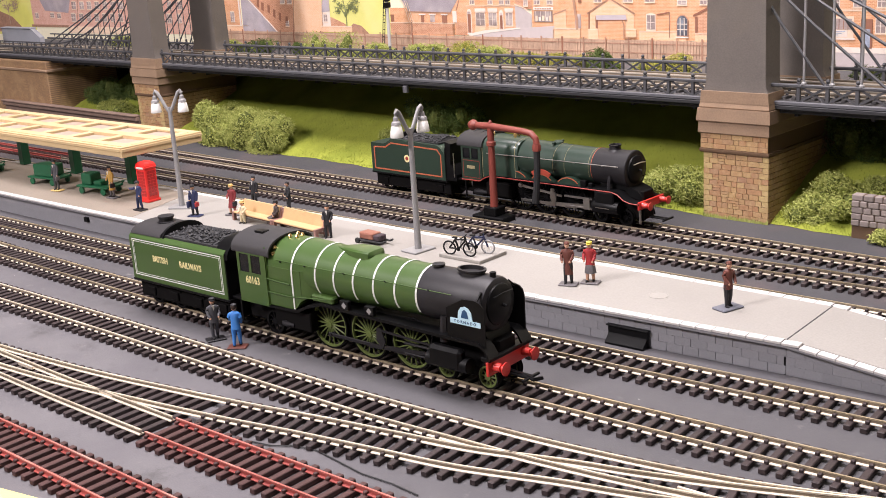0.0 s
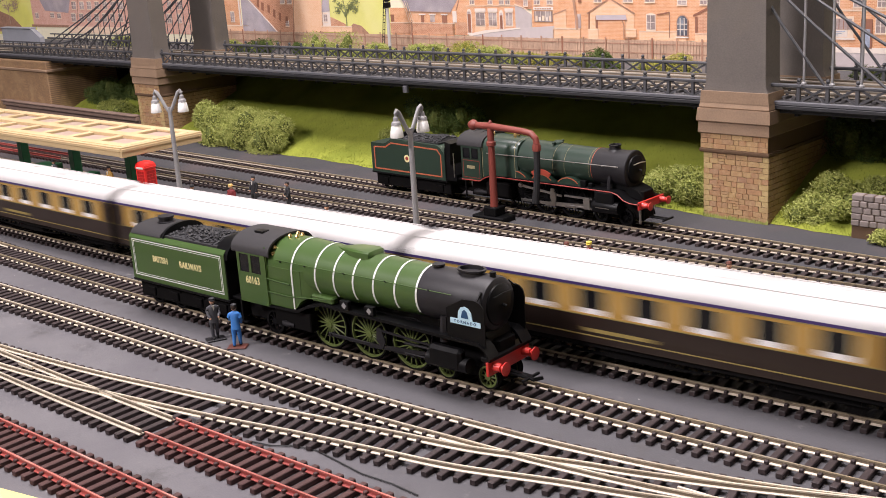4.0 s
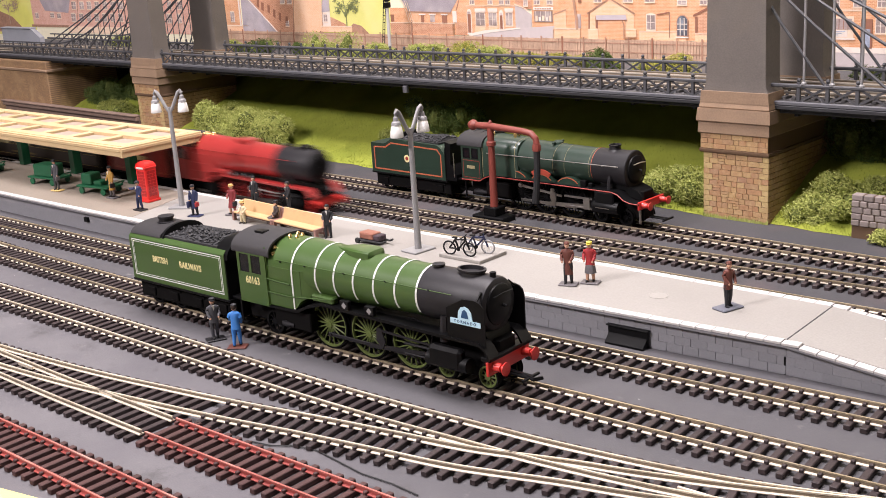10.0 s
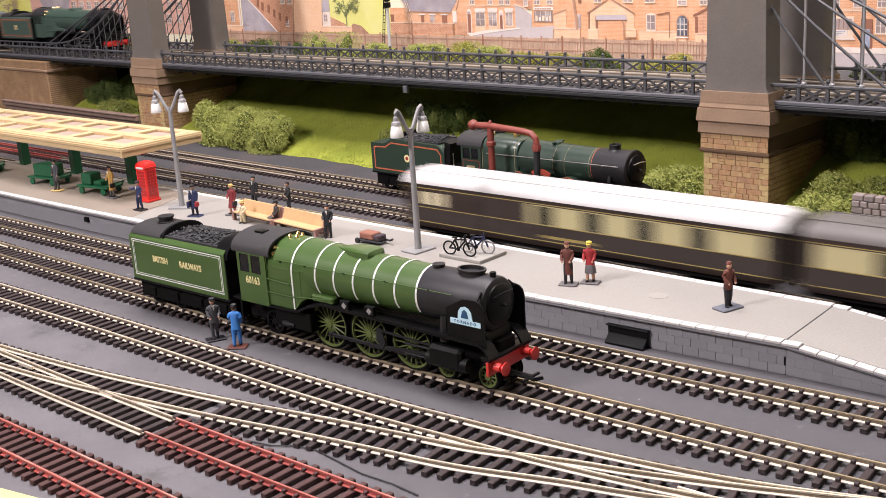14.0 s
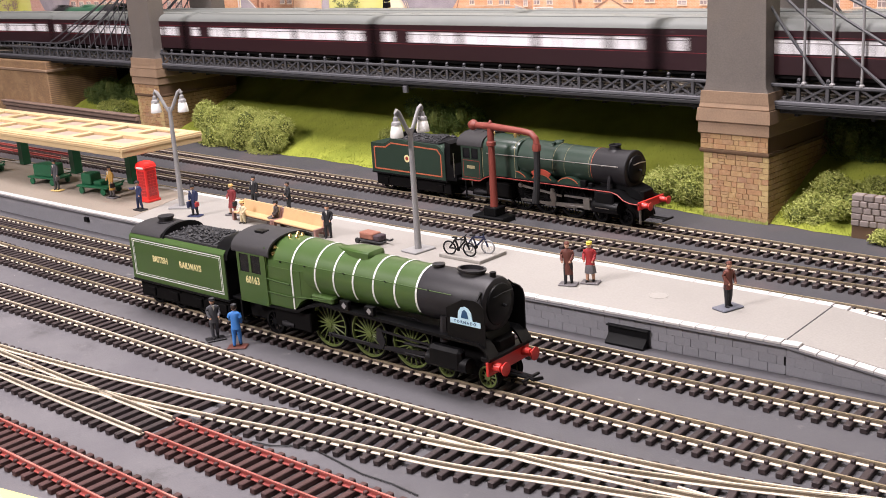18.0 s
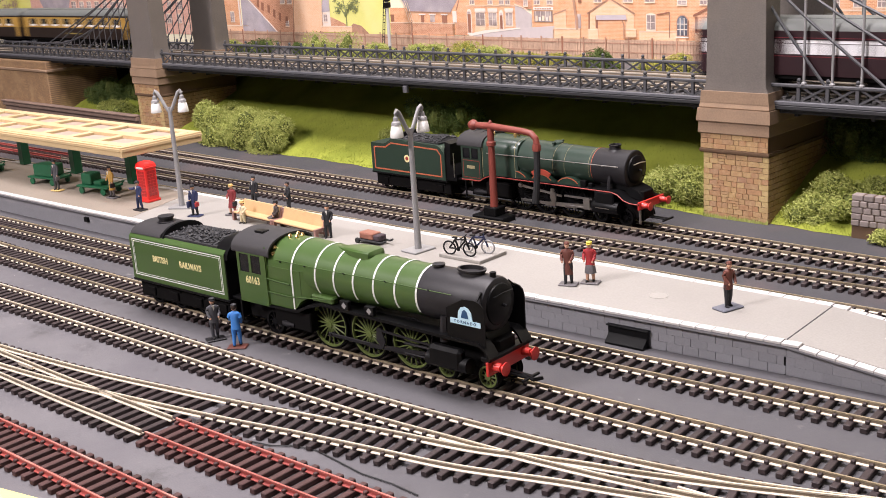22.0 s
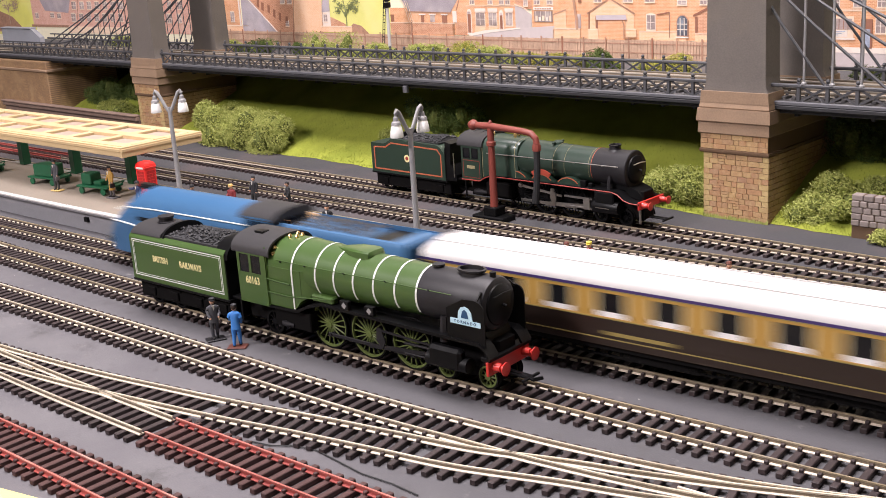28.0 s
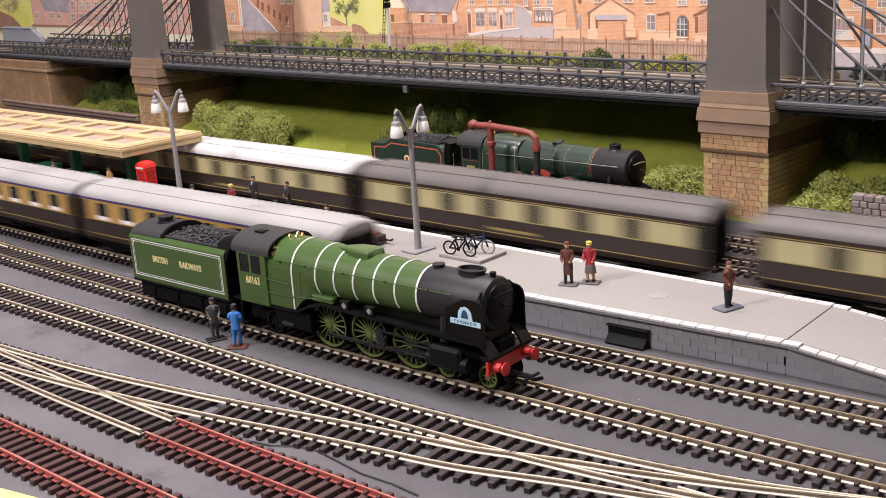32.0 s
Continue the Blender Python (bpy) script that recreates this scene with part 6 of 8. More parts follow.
def bicycle(x, y, rz, paint, label, rim):
    t = thing("bicycle", label, "bicycle", "bicycles", m=at(x, y, PT + 2.25, rz, 6))
    for cx in (-7.2, 7.2):
        w = part("wheel", G().torus((cx, 0, 4.6), 4.3, 0.55, "y", 22, 6), rim, t)
        sp = G()
        for i in range(7):
            a = math.pi * i / 7
            sp.tube([(cx - 4.2 * math.cos(a), 0, 4.6 - 4.2 * math.sin(a)), (cx + 4.2 * math.cos(a), 0, 4.6 + 4.2 * math.sin(a))], 0.09, 4)
        part("spokes", sp, STEEL, w)
    f = G()
    for a, b in (((-7.2, 4.6), (-2.4, 10.5)), ((-2.4, 10.5), (5.0, 11.0)), ((5.0, 11.2), (7.2, 4.6)), ((-2.4, 10.5), (-0.6, 4.4)), ((-0.6, 4.4), (5.1, 10.6)), ((-7.2, 4.6), (-0.6, 4.4)), ((5.0, 11), (4.6, 13.2))):
        f.tube([(a[0], 0, a[1]), (b[0], 0, b[1])], 0.6, 6)
    part("frame", f, paint, t)
    part("saddle", G().box(-4.4, -0.8, -0.9, 0.9, 11.3, 12.2, 0.3), BLACK, t)
    part("handlebar", G().tube([(3.2, -3.4, 12.6), (4.6, -2.6, 13.2), (4.6, 2.6, 13.2), (3.2, 3.4, 12.6)], 0.35, 6), BLACK, t)
    part("crank", G().lathe((-0.6, -0.8, 4.4), [(1.3, 0), (1.3, 0.4), (0.2, 0.5)], 10, "y"), BLACK, t)
    return t


bicycle(-135, 119.5, 8, BLACK, "black bicycle parked on the cycle stand", BLACK)
bicycle(-128.5, 129, 14, C_NAVY, "dark blue bicycle with pale tyres on the cycle stand", LAMPGREY)

# ================= water crane =================
t = thing("water_crane", "dull red water crane with a black leather hose", "water crane", m=at(-215.5, 258, 0, -2))
part("base", G().box(-16, 14, -8, 8, 0, 4.5, 0.6).box(-6, 6, -6, 6, 4.4, 11, 0.5), BLACK, t)
part("column", G().lathe((0, 0, 10), [(3.2, 0), (3.0, 6), (2.7, 30), (2.5, 47), (3.6, 47.6), (3.6, 50.4), (2.6, 51), (2.6, 62)], 14), CRANE, t)
part("arm", G().tube([(-13, 0, 72), (0, 0, 72), (30, 0, 70.4), (38, 0, 69.4), (42, 0, 66), (42.6, 0, 62)], [2.4, 2.7, 2.3, 2.3, 2.3, 2.5], 12), CRANE, t)
part("ball", G().lathe((-16.5, 0, 72), [(0.4, -4.2), (2.8, -3.2), (4.1, -0.6), (4.0, 1.0), (2.6, 3.4)], 14, "x"), CRANE, t)
part("finial", G().lathe((0, 0, 74.4), [(1.6, 0), (1.2, 1.4), (0.3, 2.2)], 8), CRANE, t)
part("collar", G().lathe((42.6, 0, 57), [(3.2, 0), (3.2, 3), (2.6, 5)], 10), CRANE, t)
part("hose", G().tube([(42.6, 0, 58), (42.4, 0, 44), (41.4, 0, 30), (39.6, 0, 18)], [2.5, 2.5, 2.6, 2.8], 10), RUBBER, t)


# ================= loose cable on the board =================
tagged(part("cable", G().tube([(-75, -104, 0.6), (-64, -102, 0.6), (-54, -96.5, 0.7), (-43, -94, 0.6), (-27, -96.5, 0.6), (-11, -99, 0.6), (6, -98.5, 0.6), (21, -100, 0.6)], 0.32, 6), RUBBER, None), "thin black cable lying on the board beside the points", "cable")

t = thing("parapet_wall", "pale blue-grey wall end beyond the bridge", "wall", m=BR)
GREYPALE = mat("pale_blue_grey_paint", (0.30, 0.31, 0.34), 0.7, vary=0.15, scale=60)
part("panel", G().prism([(-1440, 76), (-1312, 76), (-1312, 90), (-1338, 103), (-1440, 103)], 150, 158, "y"), GREYPALE, t)
part("coping", G().box(-1440, -1338, 148, 160, 103, 105, 0.4), GREYPALE, t)


# ================= engines =================
def wheel(parent, x, y, r, spokes, paint, side, name="wheel"):
    """A spoked wheel: steel tyre, painted rim, spokes and hub."""
    w = part(name, G().torus((x, y, r), r - 1.3, 0.75, "y", 26, 6, 1.6), paint, parent)
    part("tyre", G().lathe((x, y - 1.1, r), [(r - 0.9, 0), (r - 0.05, 0.05), (r, 1.6), (r + 0.6, 1.7), (r + 0.5, 2.2), (r - 0.9, 2.2), (r - 0.9, 0)], 28, "y", False), UNDER, w)
    sp = G()
    for i in range(spokes):
        a = 2 * math.pi * i / spokes
        sp.tube([(x, y + side * 0.2, r), (x + (r - 1) * math.cos(a), y + side * 0.2, r + (r - 1) * math.sin(a))], [0.55, 0.35], 5)
    sp.lathe((x, y - 1.2, r), [(1.8, 0), (1.8, 2.4), (0.3, 2.6)], 12, "y")
    part("spokes", sp, paint, w)
    return w


def boiler_rings(rows, n=36):
    return [[(x, r * math.cos(2 * math.pi * j / n), cz + r * math.sin(2 * math.pi * j / n)) for j in range(n)] for x, r, cz in rows]


def lining_box(g, x0, x1, z0, z1, w, y, t=0.12):
    g.box(x0, x1, y - t, y, z1 - w, z1); g.box(x0, x1, y - t, y, z0, z0 + w)
    g.box(x0, x0 + w, y - t, y, z0 + w, z1 - w); g.box(x1 - w, x1, y - t, y, z0 + w, z1 - w)


def buffers(parent, x, s=1, red=BUFRED):
    part("buffer_beam", G().box(x - 8.2 * s - 0.8, x - 8.2 * s + 0.8, -16, 16, 9.6, 16.6, 0.3), red, parent)
    for y in (-11.5, 11.5):
        b = part("buffer", G().lathe((x - 8 * s, y, 13.6), [(2.6, 0), (2.3, 0.8 * s), (2.0, 4.8 * s), (1.2, 5.0 * s), (1.2, 6.6 * s)], 12, "x"), red, parent)
        part("buffer_head", G().lathe((x - 1.4 * s, y, 13.6), [(2.0, 0), (3.3, 0.5 * s), (3.3, 1.0 * s), (0.5, 1.4 * s)], 14, "x"), red, b)
    part("coupling", G().tube([(x - 8 * s, 0, 8), (x + 2 * s, 0, 7), (x + 8 * s, -2, 7), (x + 10 * s, 2, 7)], 1.0, 6).box(min(x - 9 * s, x + 4 * s), max(x - 9 * s, x + 4 * s), -2.2, 2.2, 6.4, 7.4, 0.3).box(min(x + 4 * s, x + 5.4 * s), max(x + 4 * s, x + 5.4 * s), -6.5, 6.5, 6.2, 7.4, 0.2), BLACK, parent)


def tender(t, x0, x1, body, line, wheelpaint, label_words=None, crest=False, stepped=False, coal=True, linemat2=None):
    """Tender from x0 (rear) to x1 (front), as parts of the engine."""
    top = 44.0
    prof = [(-16.5, 16.2), (-16.5, 42.6), (-15.6, top), (-14.4, top + 1.1), (14.4, top + 1.1), (15.6, top), (16.5, 42.6), (16.5, 16.2)]
    if stepped:
        out = [(x0, 16.2), (x1, 16.2), (x1, 38), (x1 - 4, 43), (x1 - 8, 45), (x0 + 26, 46.5), (x0 + 20, 43), (x0 + 16, 41.5), (x0, 41.5)]
        part("tender_body", G().prism(out, -16.5, 16.5, "y"), body, t)
    else:
        part("tender_body", G().loft([[(x, y, z) for y, z in prof] for x in (x0, x1)], True), body, t)
    part("tender_front", G().box(x1 + 0.02, x1 + 0.7, -16.2, 16.2, 16.8, 43.5), BLACK, t)
    part("tender_frame", G().box(x0 + 1, x1 + 2, -13, 13, 4.5, 16.4, 0.4), UNDER, t)
    part("tender_footplate", G().box(x0 - 0.5, x1 + 1.5, -16.8, 16.8, 15.2, 16.6, 0.2), BLACK, t)
    if not stepped:
        hood = [[(x, 15.4 * math.cos(math.pi * j / 14), h + hh * math.sin(math.pi * j / 14)) for j in range(15)] for x, h, hh in ((x0 + 1, 44.6, 5.4), (x0 + 30, 44.8, 5.2))]
        part("tank_top", G().loft(hood, True), CABROOF, t)
        part("filler", G().lathe((x0 + 17, 0, 49), [(5.5, 0), (5.5, 1.2), (4.4, 1.6), (4.4, 3.4), (5.0, 3.6), (5.0, 4.6), (0.5, 5.2)], 16), SMOKE, t)
    part("bunker_rim", G().loft([[(x0 + 31, 15 * math.cos(math.pi * j / 14), 44.8 + 7.0 * math.sin(math.pi * j / 14)) for j in range(15)], [(x0 + 33, 15 * math.cos(math.pi * j / 14), 44.8 + 7.0 * math.sin(math.pi * j / 14)) for j in range(15)]], True), BLACK, t)
    if not stepped:
        fr = [[(x, 16.2 * math.cos(math.pi * j / 14), 40 + hh * math.sin(math.pi * j / 14)) for j in range(15)] for x, hh in ((x1 - 9, 10.5), (x1 + 2.5, 11.5))]
        part("bulkhead", G().loft(fr, True), BLACK, t)
    if coal:
        rnd = random.Random(9)
        cg = G()
        for i in range(620):
            x = rnd.uniform(x0 + 34, x1 - 10)
            y = rnd.uniform(-13, 13)
            z = 45.2 + 4.2 * (1 - (y / 15) ** 2) * (0.75 + 0.25 * math.sin((x - x0) * 0.11)) + rnd.uniform(-0.6, 0.7)
            s = rnd.uniform(0.7, 1.5)
            vs = [(x + s * rnd.uniform(-1, -0.4), y, z), (x + s * rnd.uniform(0.4, 1), y, z), (x, y + s * rnd.uniform(0.5, 1), z), (x, y - s * rnd.uniform(0.5, 1), z), (x, y, z + s * rnd.uniform(0.4, 0.9)), (x, y, z - s)]
            cg.add(vs, [(0, 2, 4), (2, 1, 4), (1, 3, 4), (3, 0, 4), (2, 0, 5), (1, 2, 5), (3, 1, 5), (0, 3, 5)])
        cg.box(x0 + 33, x1 - 8, -14, 14, 40, 46.4)
        tagged(part("coal", cg, COAL, t, angle=5), kind="stuff")
    for s in (-1, 1):
        lg = G()
        y = s * 16.5
        yy = y if s < 0 else y + 0.12
        if stepped:
            pts = [(x0 + 4, 19.5), (x1 - 4, 19.5), (x1 - 4, 37), (x1 - 8, 41.4), (x0 + 25, 42.6), (x0 + 18, 38.6), (x0 + 4, 38)]
            for i in range(len(pts)):
                a, b = Vector(pts[i]), Vector(pts[(i + 1) % len(pts)])
                d = (b - a).normalized(); n = Vector((-d.y, d.x)) * 0.55
                q = [a - d * 0.5 + n, b + d * 0.5 + n, b + d * 0.5 - n, a - d * 0.5 - n]
                lg.prism([(p.x, p.y) for p in q], yy - 0.12, yy, "y")
        else:
            lining_box(lg, x0 + 2.6, x1 - 3, 19.2, 41.8, 0.55, yy)
            lining_box(lg, x0 + 3.9, x1 - 4.3, 20.5, 40.5, 0.28, yy)
        part("lining", lg, line, t)
    for i in range(4 if not stepped else 3):
        n = 4 if not stepped else 3
        x = x0 + 12 + i * (x1 - x0 - 22) / (n - 1)
        for s in (-1, 1):
            wheel(t, x, s * 8.4, 8.2, 10, BLACK, s)
            part("axlebox", G().box(x - 4, x + 4, s * 13 - 1.2, s * 13 + 1.2, 6.4, 11.6, 0.5).box(x - 6.5, x + 6.5, s * 13 - 0.7, s * 13 + 0.7, 11.6, 13.4, 0.3), UNDER, t)
    if label_words:
        xa = x0 + (x1 - x0) * 0.34
        xb = x0 + (x1 - x0) * 0.66
        for wd, xx in zip(label_words, (xa, xb)):
            text_part("lettering", wd, 5.2, CREAMTEXT, t, at(xx - 1.2, -16.66, 31.4) @ SIDE_N, "cream block lettering", 0.82)
    if crest:
        part("emblem", G().lathe(((x0 + x1) / 2, -16.7, 31), [(0.2, -0.1), (3.2, -0.05), (3.2, 0.1)], 14, "y"), CREAMTEXT, t, "gold emblem disc with a red centre")
        part("emblem_centre", G().lathe(((x0 + x1) / 2, -16.8, 31), [(0.2, -0.1), (1.7, -0.05), (1.7, 0.1)], 12, "y"), LINE_R, t)


def engine(name, label, m, body, wheelp, line, group="engines", deflectors=True, words=None, number=None, plate=False, crest=False, stepped=False, linemat=None, gear=BLACK, bands=True, smooth=False, frontred=BUFRED):
    """Express tender engine, front buffer at x = 0, standing on rails at z = 0."""
    t = thing(name, label, "locomotive", group, m=m)
    rows = [(-157, 15.4, 40.2), (-140, 15.5, 40.2), (-133, 15.2, 40.2), (-118, 14.6, 40.1), (-100, 14.0, 40), (-80, 13.4, 40), (-51.5, 12.9, 40)]
    part("boiler", G().loft(boiler_rings(rows), True), body, t)
    part("smokebox", G().loft(boiler_rings([(-51.6, 13.0, 40), (-50, 13.15, 40), (-14, 13.15, 40), (-12.4, 12.5, 40), (-11.6, 11.2, 40)]), True), SMOKE, t)
    door = G(); door.lathe((-11.8, 0, 40), [(10.2, 0), (9.8, 0.8), (8.0, 1.7), (4.0, 2.4), (0.4, 2.6)], 24, "x")
    d = part("smokebox_door", door, BLACK, t)
    part("door_rail", G().tube([(-9.0, -7.5, 45.5), (-8.4, 0, 46.2), (-9.0, 7.5, 45.5)], 0.3, 6), STEEL if linemat else BLACK, d)
    part("dart", G().cyl((-9.4, 0, 40), (-7.2, 0, 40), 0.9, 0.7, 8), STEEL if linemat else BLACK, d)
    # firebox and cab
    fb = [(-15.5, 19.5), (-15.5, 41), (-14.6, 45), (14.6, 45), (15.5, 41), (15.5, 19.5)]
    part("firebox", G().prism([(-157, 20), (-140, 20), (-135.5, 21.4), (-132.5, 25), (-131.4, 30), (-131.2, 42), (-157, 42)], -15.6, 15.6, "y"), body, t)
    part("throat", G().loft([[(x, -w, lo), (x, -w, 42), (x, w, 42), (x, w, lo)] for x, w, lo in ((-132.4, 15.55, 25.2), (-129, 15.0, 27), (-125.5, 13.6, 28.6), (-122, 11.5, 29.6))]), body, t)
    for s in (-1, 1):
        y = s * 16.2
        part("cab_side", G().box(-180.4, -157, y - 0.4, y + 0.4, 18.6, 36, 0.1), body, t)
        for x0, x1 in ((-180.4, -178.2), (-170.6, -168.8), (-161.2, -157)):
            part("cab_pillar", G().box(x0, x1, y - 0.4, y + 0.4, 36, 46.2), body, t)
        part("cab_cantrail", G().box(-180.4, -157, y - 0.42, y + 0.42, 46.2, 48), body, t)
        for x0, x1 in ((-178.2, -170.6), (-168.8, -161.2)):
            part("cab_window", G().box(x0, x1, y - 0.1, y + 0.1, 36, 46.2), PANE, t)
        part("handrail", G().tube([(-158, s * 16.4, 34.8), (-150, s * 16.6, 34.4), (-139, s * 16.4, 34)], 0.35, 6), body, t)
        part("hand_pipe", G().tube([(-157, s * 16.2, 27.2), (-140, s * 16.2, 27.0), (-122, s * 15.6, 28.8), (-112, s * 15.4, 29.6)], 0.4, 6), body, t)
        for x, r in ((-146, 15.5), (-128, 14.9), (-100, 14.0), (-72, 13.2), (-44, 13.15)):
            part("rail_knob", G().cyl((x, s * (r - 1.4), 44.6), (x, s * (r + 0.1), 45.4), 0.42, n=6), BLACK, t)
        part("boiler_rail", G().tube([(-150, s * 15.2, 46.0), (-118, s * 14.2, 45.4), (-80, s * 12.9, 45.2), (-30, s * 12.6, 45)], 0.24, 6), body if linemat is None else linemat, t)
    part("cab_front", G().box(-157.6, -156.6, -16, 16, 19, 52), body, t)
    roof = [[(x, 17.0 * math.cos(math.pi * j / 16), 47.4 + 9.6 * math.sin(math.pi * j / 16) ** 0.8) for j in range(17)] + [(x, 16.2 * math.cos(math.pi * (16 - j) / 16), 46.6 + 9.4 * math.sin(math.pi * (16 - j) / 16) ** 0.8) for j in range(17)] for x in (-184.0, -153.5)]
    rf = part("cab_roof", G().loft(roof, True), CABROOF, t)
    part("roof_hatch", G().box(-174, -167, -7.5, -2.5, 55.5, 57.4, 0.3), BLACK, rf)
    part("backhead", G().box(-160, -158, -14, 14, 19, 46), BLACK, t)
    # running plate, frames
    for s in (-1, 1):
        rp = [(-6, 18.6), (-9, 23.4), (-12, 25.4), (-104, 27.0), (-116, 27.6), (-127, 24.4), (-135, 20.4), (-157, 19.4), (-157, 18.4), (-135, 18.8), (-127, 22.6), (-116, 26.0), (-104, 25.4), (-12, 23.8), (-9, 21.8), (-7, 17.4)]
        part("running_plate", G().prism(rp, s * 9, s * 16.6, "y"), BLACK if not smooth else body, t)
        if linemat:
            part("valance_line", G().tube([(-8, s * 16.8, 20.4), (-12, s * 16.8, 22.4), (-104, s * 16.8, 23.4), (-138, s * 16.8, 19.2), (-157, s * 16.8, 18.9), (-183, s * 16.8, 18.7)], 0.4, 5), LINE_R, t)
    part("frames", G().box(-186, -8, -6.2, 6.2, 5.5, 24, 0.4), UNDER, t)
    part("front_deck", G().box(-12, -6.4, -15.5, 15.5, 16.6, 18.6, 0.3).prism([(-26, 24), (-12, 17), (-12, 24), (-14, 28), (-26, 28)], -9, 9, "y"), BLACK, t)
    buffers(t, 0, 1, frontred)
    for s in (-1, 1):
        part("cylinder", G().box(-42, -22, s * 15.2 - 3.8, s * 15.2 + 2.0, 9.5, 20.5, 1.6).lathe((-44, s * 15.0, 12.4), [(3.8, 0), (3.8, 25), (1.0, 26)], 14, "x"), BLACK, t)
        part("sand_pipe", G().tube([(-46, s * 10, 22), (-48, s * 9, 10), (-50, s * 8.6, 4)], 0.4, 5), gear, t)
        part("steam_pipe", G().tube([(-36, s * 11, 33), (-36, s * 12, 28), (-36, s * 12.4, 21)], [2.2, 2.4, 2.4], 8), SMOKE, t)
    for x in (-13.4, -38.4):
        for s in (-1, 1):
            wheel(t, x, s * 8.4, 6.3, 10, wheelp, s)
    part("bogie", G().box(-44, -8, -6.5, 6.5, 4, 9, 0.4), UNDER, t)
    for x in (-60.6, -89.6, -118.6):
        for s in (-1, 1):
            w = wheel(t, x, s * 8.4, 13.3, 18, wheelp, s, "driving_wheel")
            part("crank_pin", G().cyl((x + 3.2, s * 9.0, 9.0), (x + 3.2, s * 12.6, 9.0), 1.0, n=8), gear, w)
    for s in (-1, 1):
        part("coupling_rod", G().box(-117.4, -55.4, s * 11.6 - 0.4, s * 11.6 + 0.4, 8.0, 10.0, 0.3), gear, t)
        part("connecting_rod", G().prism([(-86.6, 7.8), (-43, 11.6), (-43, 13.2), (-86.6, 10.2)], s * 12.6 - 0.4, s * 12.6 + 0.4, "y"), gear, t)
        part("valve_link", G().prism([(-80, 20), (-77, 20), (-74.6, 13), (-76.8, 9), (-80.6, 13)], s * 13.2 - 0.4, s * 13.2 + 0.4, "y").prism([(-78, 18.4), (-44, 17.0), (-44, 18.0), (-78, 19.6)], s * 13.6 - 0.3, s * 13.6 + 0.3, "y"), gear, t)
        part("slide_bar", G().box(-62, -42, s * 12.6 - 0.9, s * 12.6 + 0.9, 14.6, 15.6, 0.2).box(-62, -42, s * 12.6 - 0.9, s * 12.6 + 0.9, 9.6, 10.4, 0.2), gear, t)
        wheel(t, -162, s * 8.4, 7.2, 10, BLACK, s)
        part("step", G().box(-184, -178, s * 15 - 1, s * 15 + 1.4, 5, 6, 0.2).box(-183, -181.6, s * 15 - 0.4, s * 15 + 0.4, 6, 18.6), BLACK, t)
        part("splasher", G().box(-124, -108, s * 13.4 - 2.2, s * 13.4 + 2.6, 27.2, 31.0, 0.8), body, t)
        part("ashpan", G().box(-156, -128, s * 11 - 3, s * 11 + 3, 8, 19, 0.6), UNDER, t)
        part("injector", G().lathe((-150, s * 13.5, 10), [(1.6, 0), (2.0, 3), (1.2, 6), (1.2, 9)], 8, "x"), gear, t)
    if bands:
        for x, r in ((-137.4, 15.5), (-120.4, 14.75), (-107.2, 14.3), (-93.8, 13.85), (-80.2, 13.4), (-66, 13.15), (-52.2, 12.9)):
            lo = -38 if x > -130 else -2
            part("boiler_band", G().arcband(x - 0.55, x + 0.55, r + (0.1 if x < -130 else 0), r + (0.1 if x < -130 else 0), 40.05, lo, 180 - lo, 28, 0.2), line, t)
        for s in (-1, 1):
            part("boiler_band", G().box(-137.95, -136.85, s * 15.7 - 0.15, s * 15.7 + 0.15, 20.4, 40.6), line, t)
    # fittings on top
    ch = []
    for k, (w, l, z) in enumerate(((6.4, 8.4, 51.2), (4.8, 7.2, 52.4), (4.6, 7.0, 54.0), (5.4, 7.8, 54.4), (5.4, 7.8, 55.2), (4.4, 6.6, 55.3), (4.2, 6.4, 53.4))):
        ch.append([(-27 + l * math.cos(2 * math.pi * j / 20), w * math.sin(2 * math.pi * j / 20), z) for j in range(20)])
    part("chimney", G().loft(ch, True), SMOKE, t)
    part("snifting_valve", G().lathe((-47.5, 0, 52), [(2.6, 0), (2.6, 1.2), (3.2, 1.6), (3.2, 2.6), (0.6, 3.2)], 12), SMOKE, t)
    part("front_lamp_iron", G().lathe((-14.5, 0, 52.6), [(1.6, 0), (1.6, 2.6), (0.5, 3)], 8), BLACK, t)
    cap = ((1.0, -1.2), (1.0, 0.35), (0.95, 0.72), (0.82, 0.93), (0.5, 1.0), (0.0, 1.02))
    dome = [[(x, -w * a, z + h * b) for a, b in cap] + [(x, w * a, z + h * b) for a, b in cap[-2::-1]] for x, w, h, z in ((-117, 0.9, 0.3, 53.9), (-110, 3.6, 1.7, 53.4), (-103, 6.2, 3.0, 52.9), (-96, 7.0, 3.5, 52.6), (-91.5, 7.0, 3.6, 52.5), (-89.2, 6.2, 3.3, 52.4), (-88.2, 4.6, 2.0, 52.4), (-87.8, 2.6, 0.8, 52.4))]
    part("steam_dome", G().loft(dome, True), body, t)
    for x, y in ((-150, -3), (-150, 3), (-145.5, -2), (-145.5, 2)):
        part("safety_valve", G().lathe((x, y, 55), [(0.9, 0), (0.9, 1.0), (1.25, 1.2), (0.7, 2.2)], 8), BRASS, t)
    for z in (47.5, 50.5):
        part("whistle", G().lathe((-153.5, -13.2 + (z - 47) * 0.5, z), [(0.9, 0), (1.2, 0.9), (0.8, 1.8)], 8), BRASS, t)
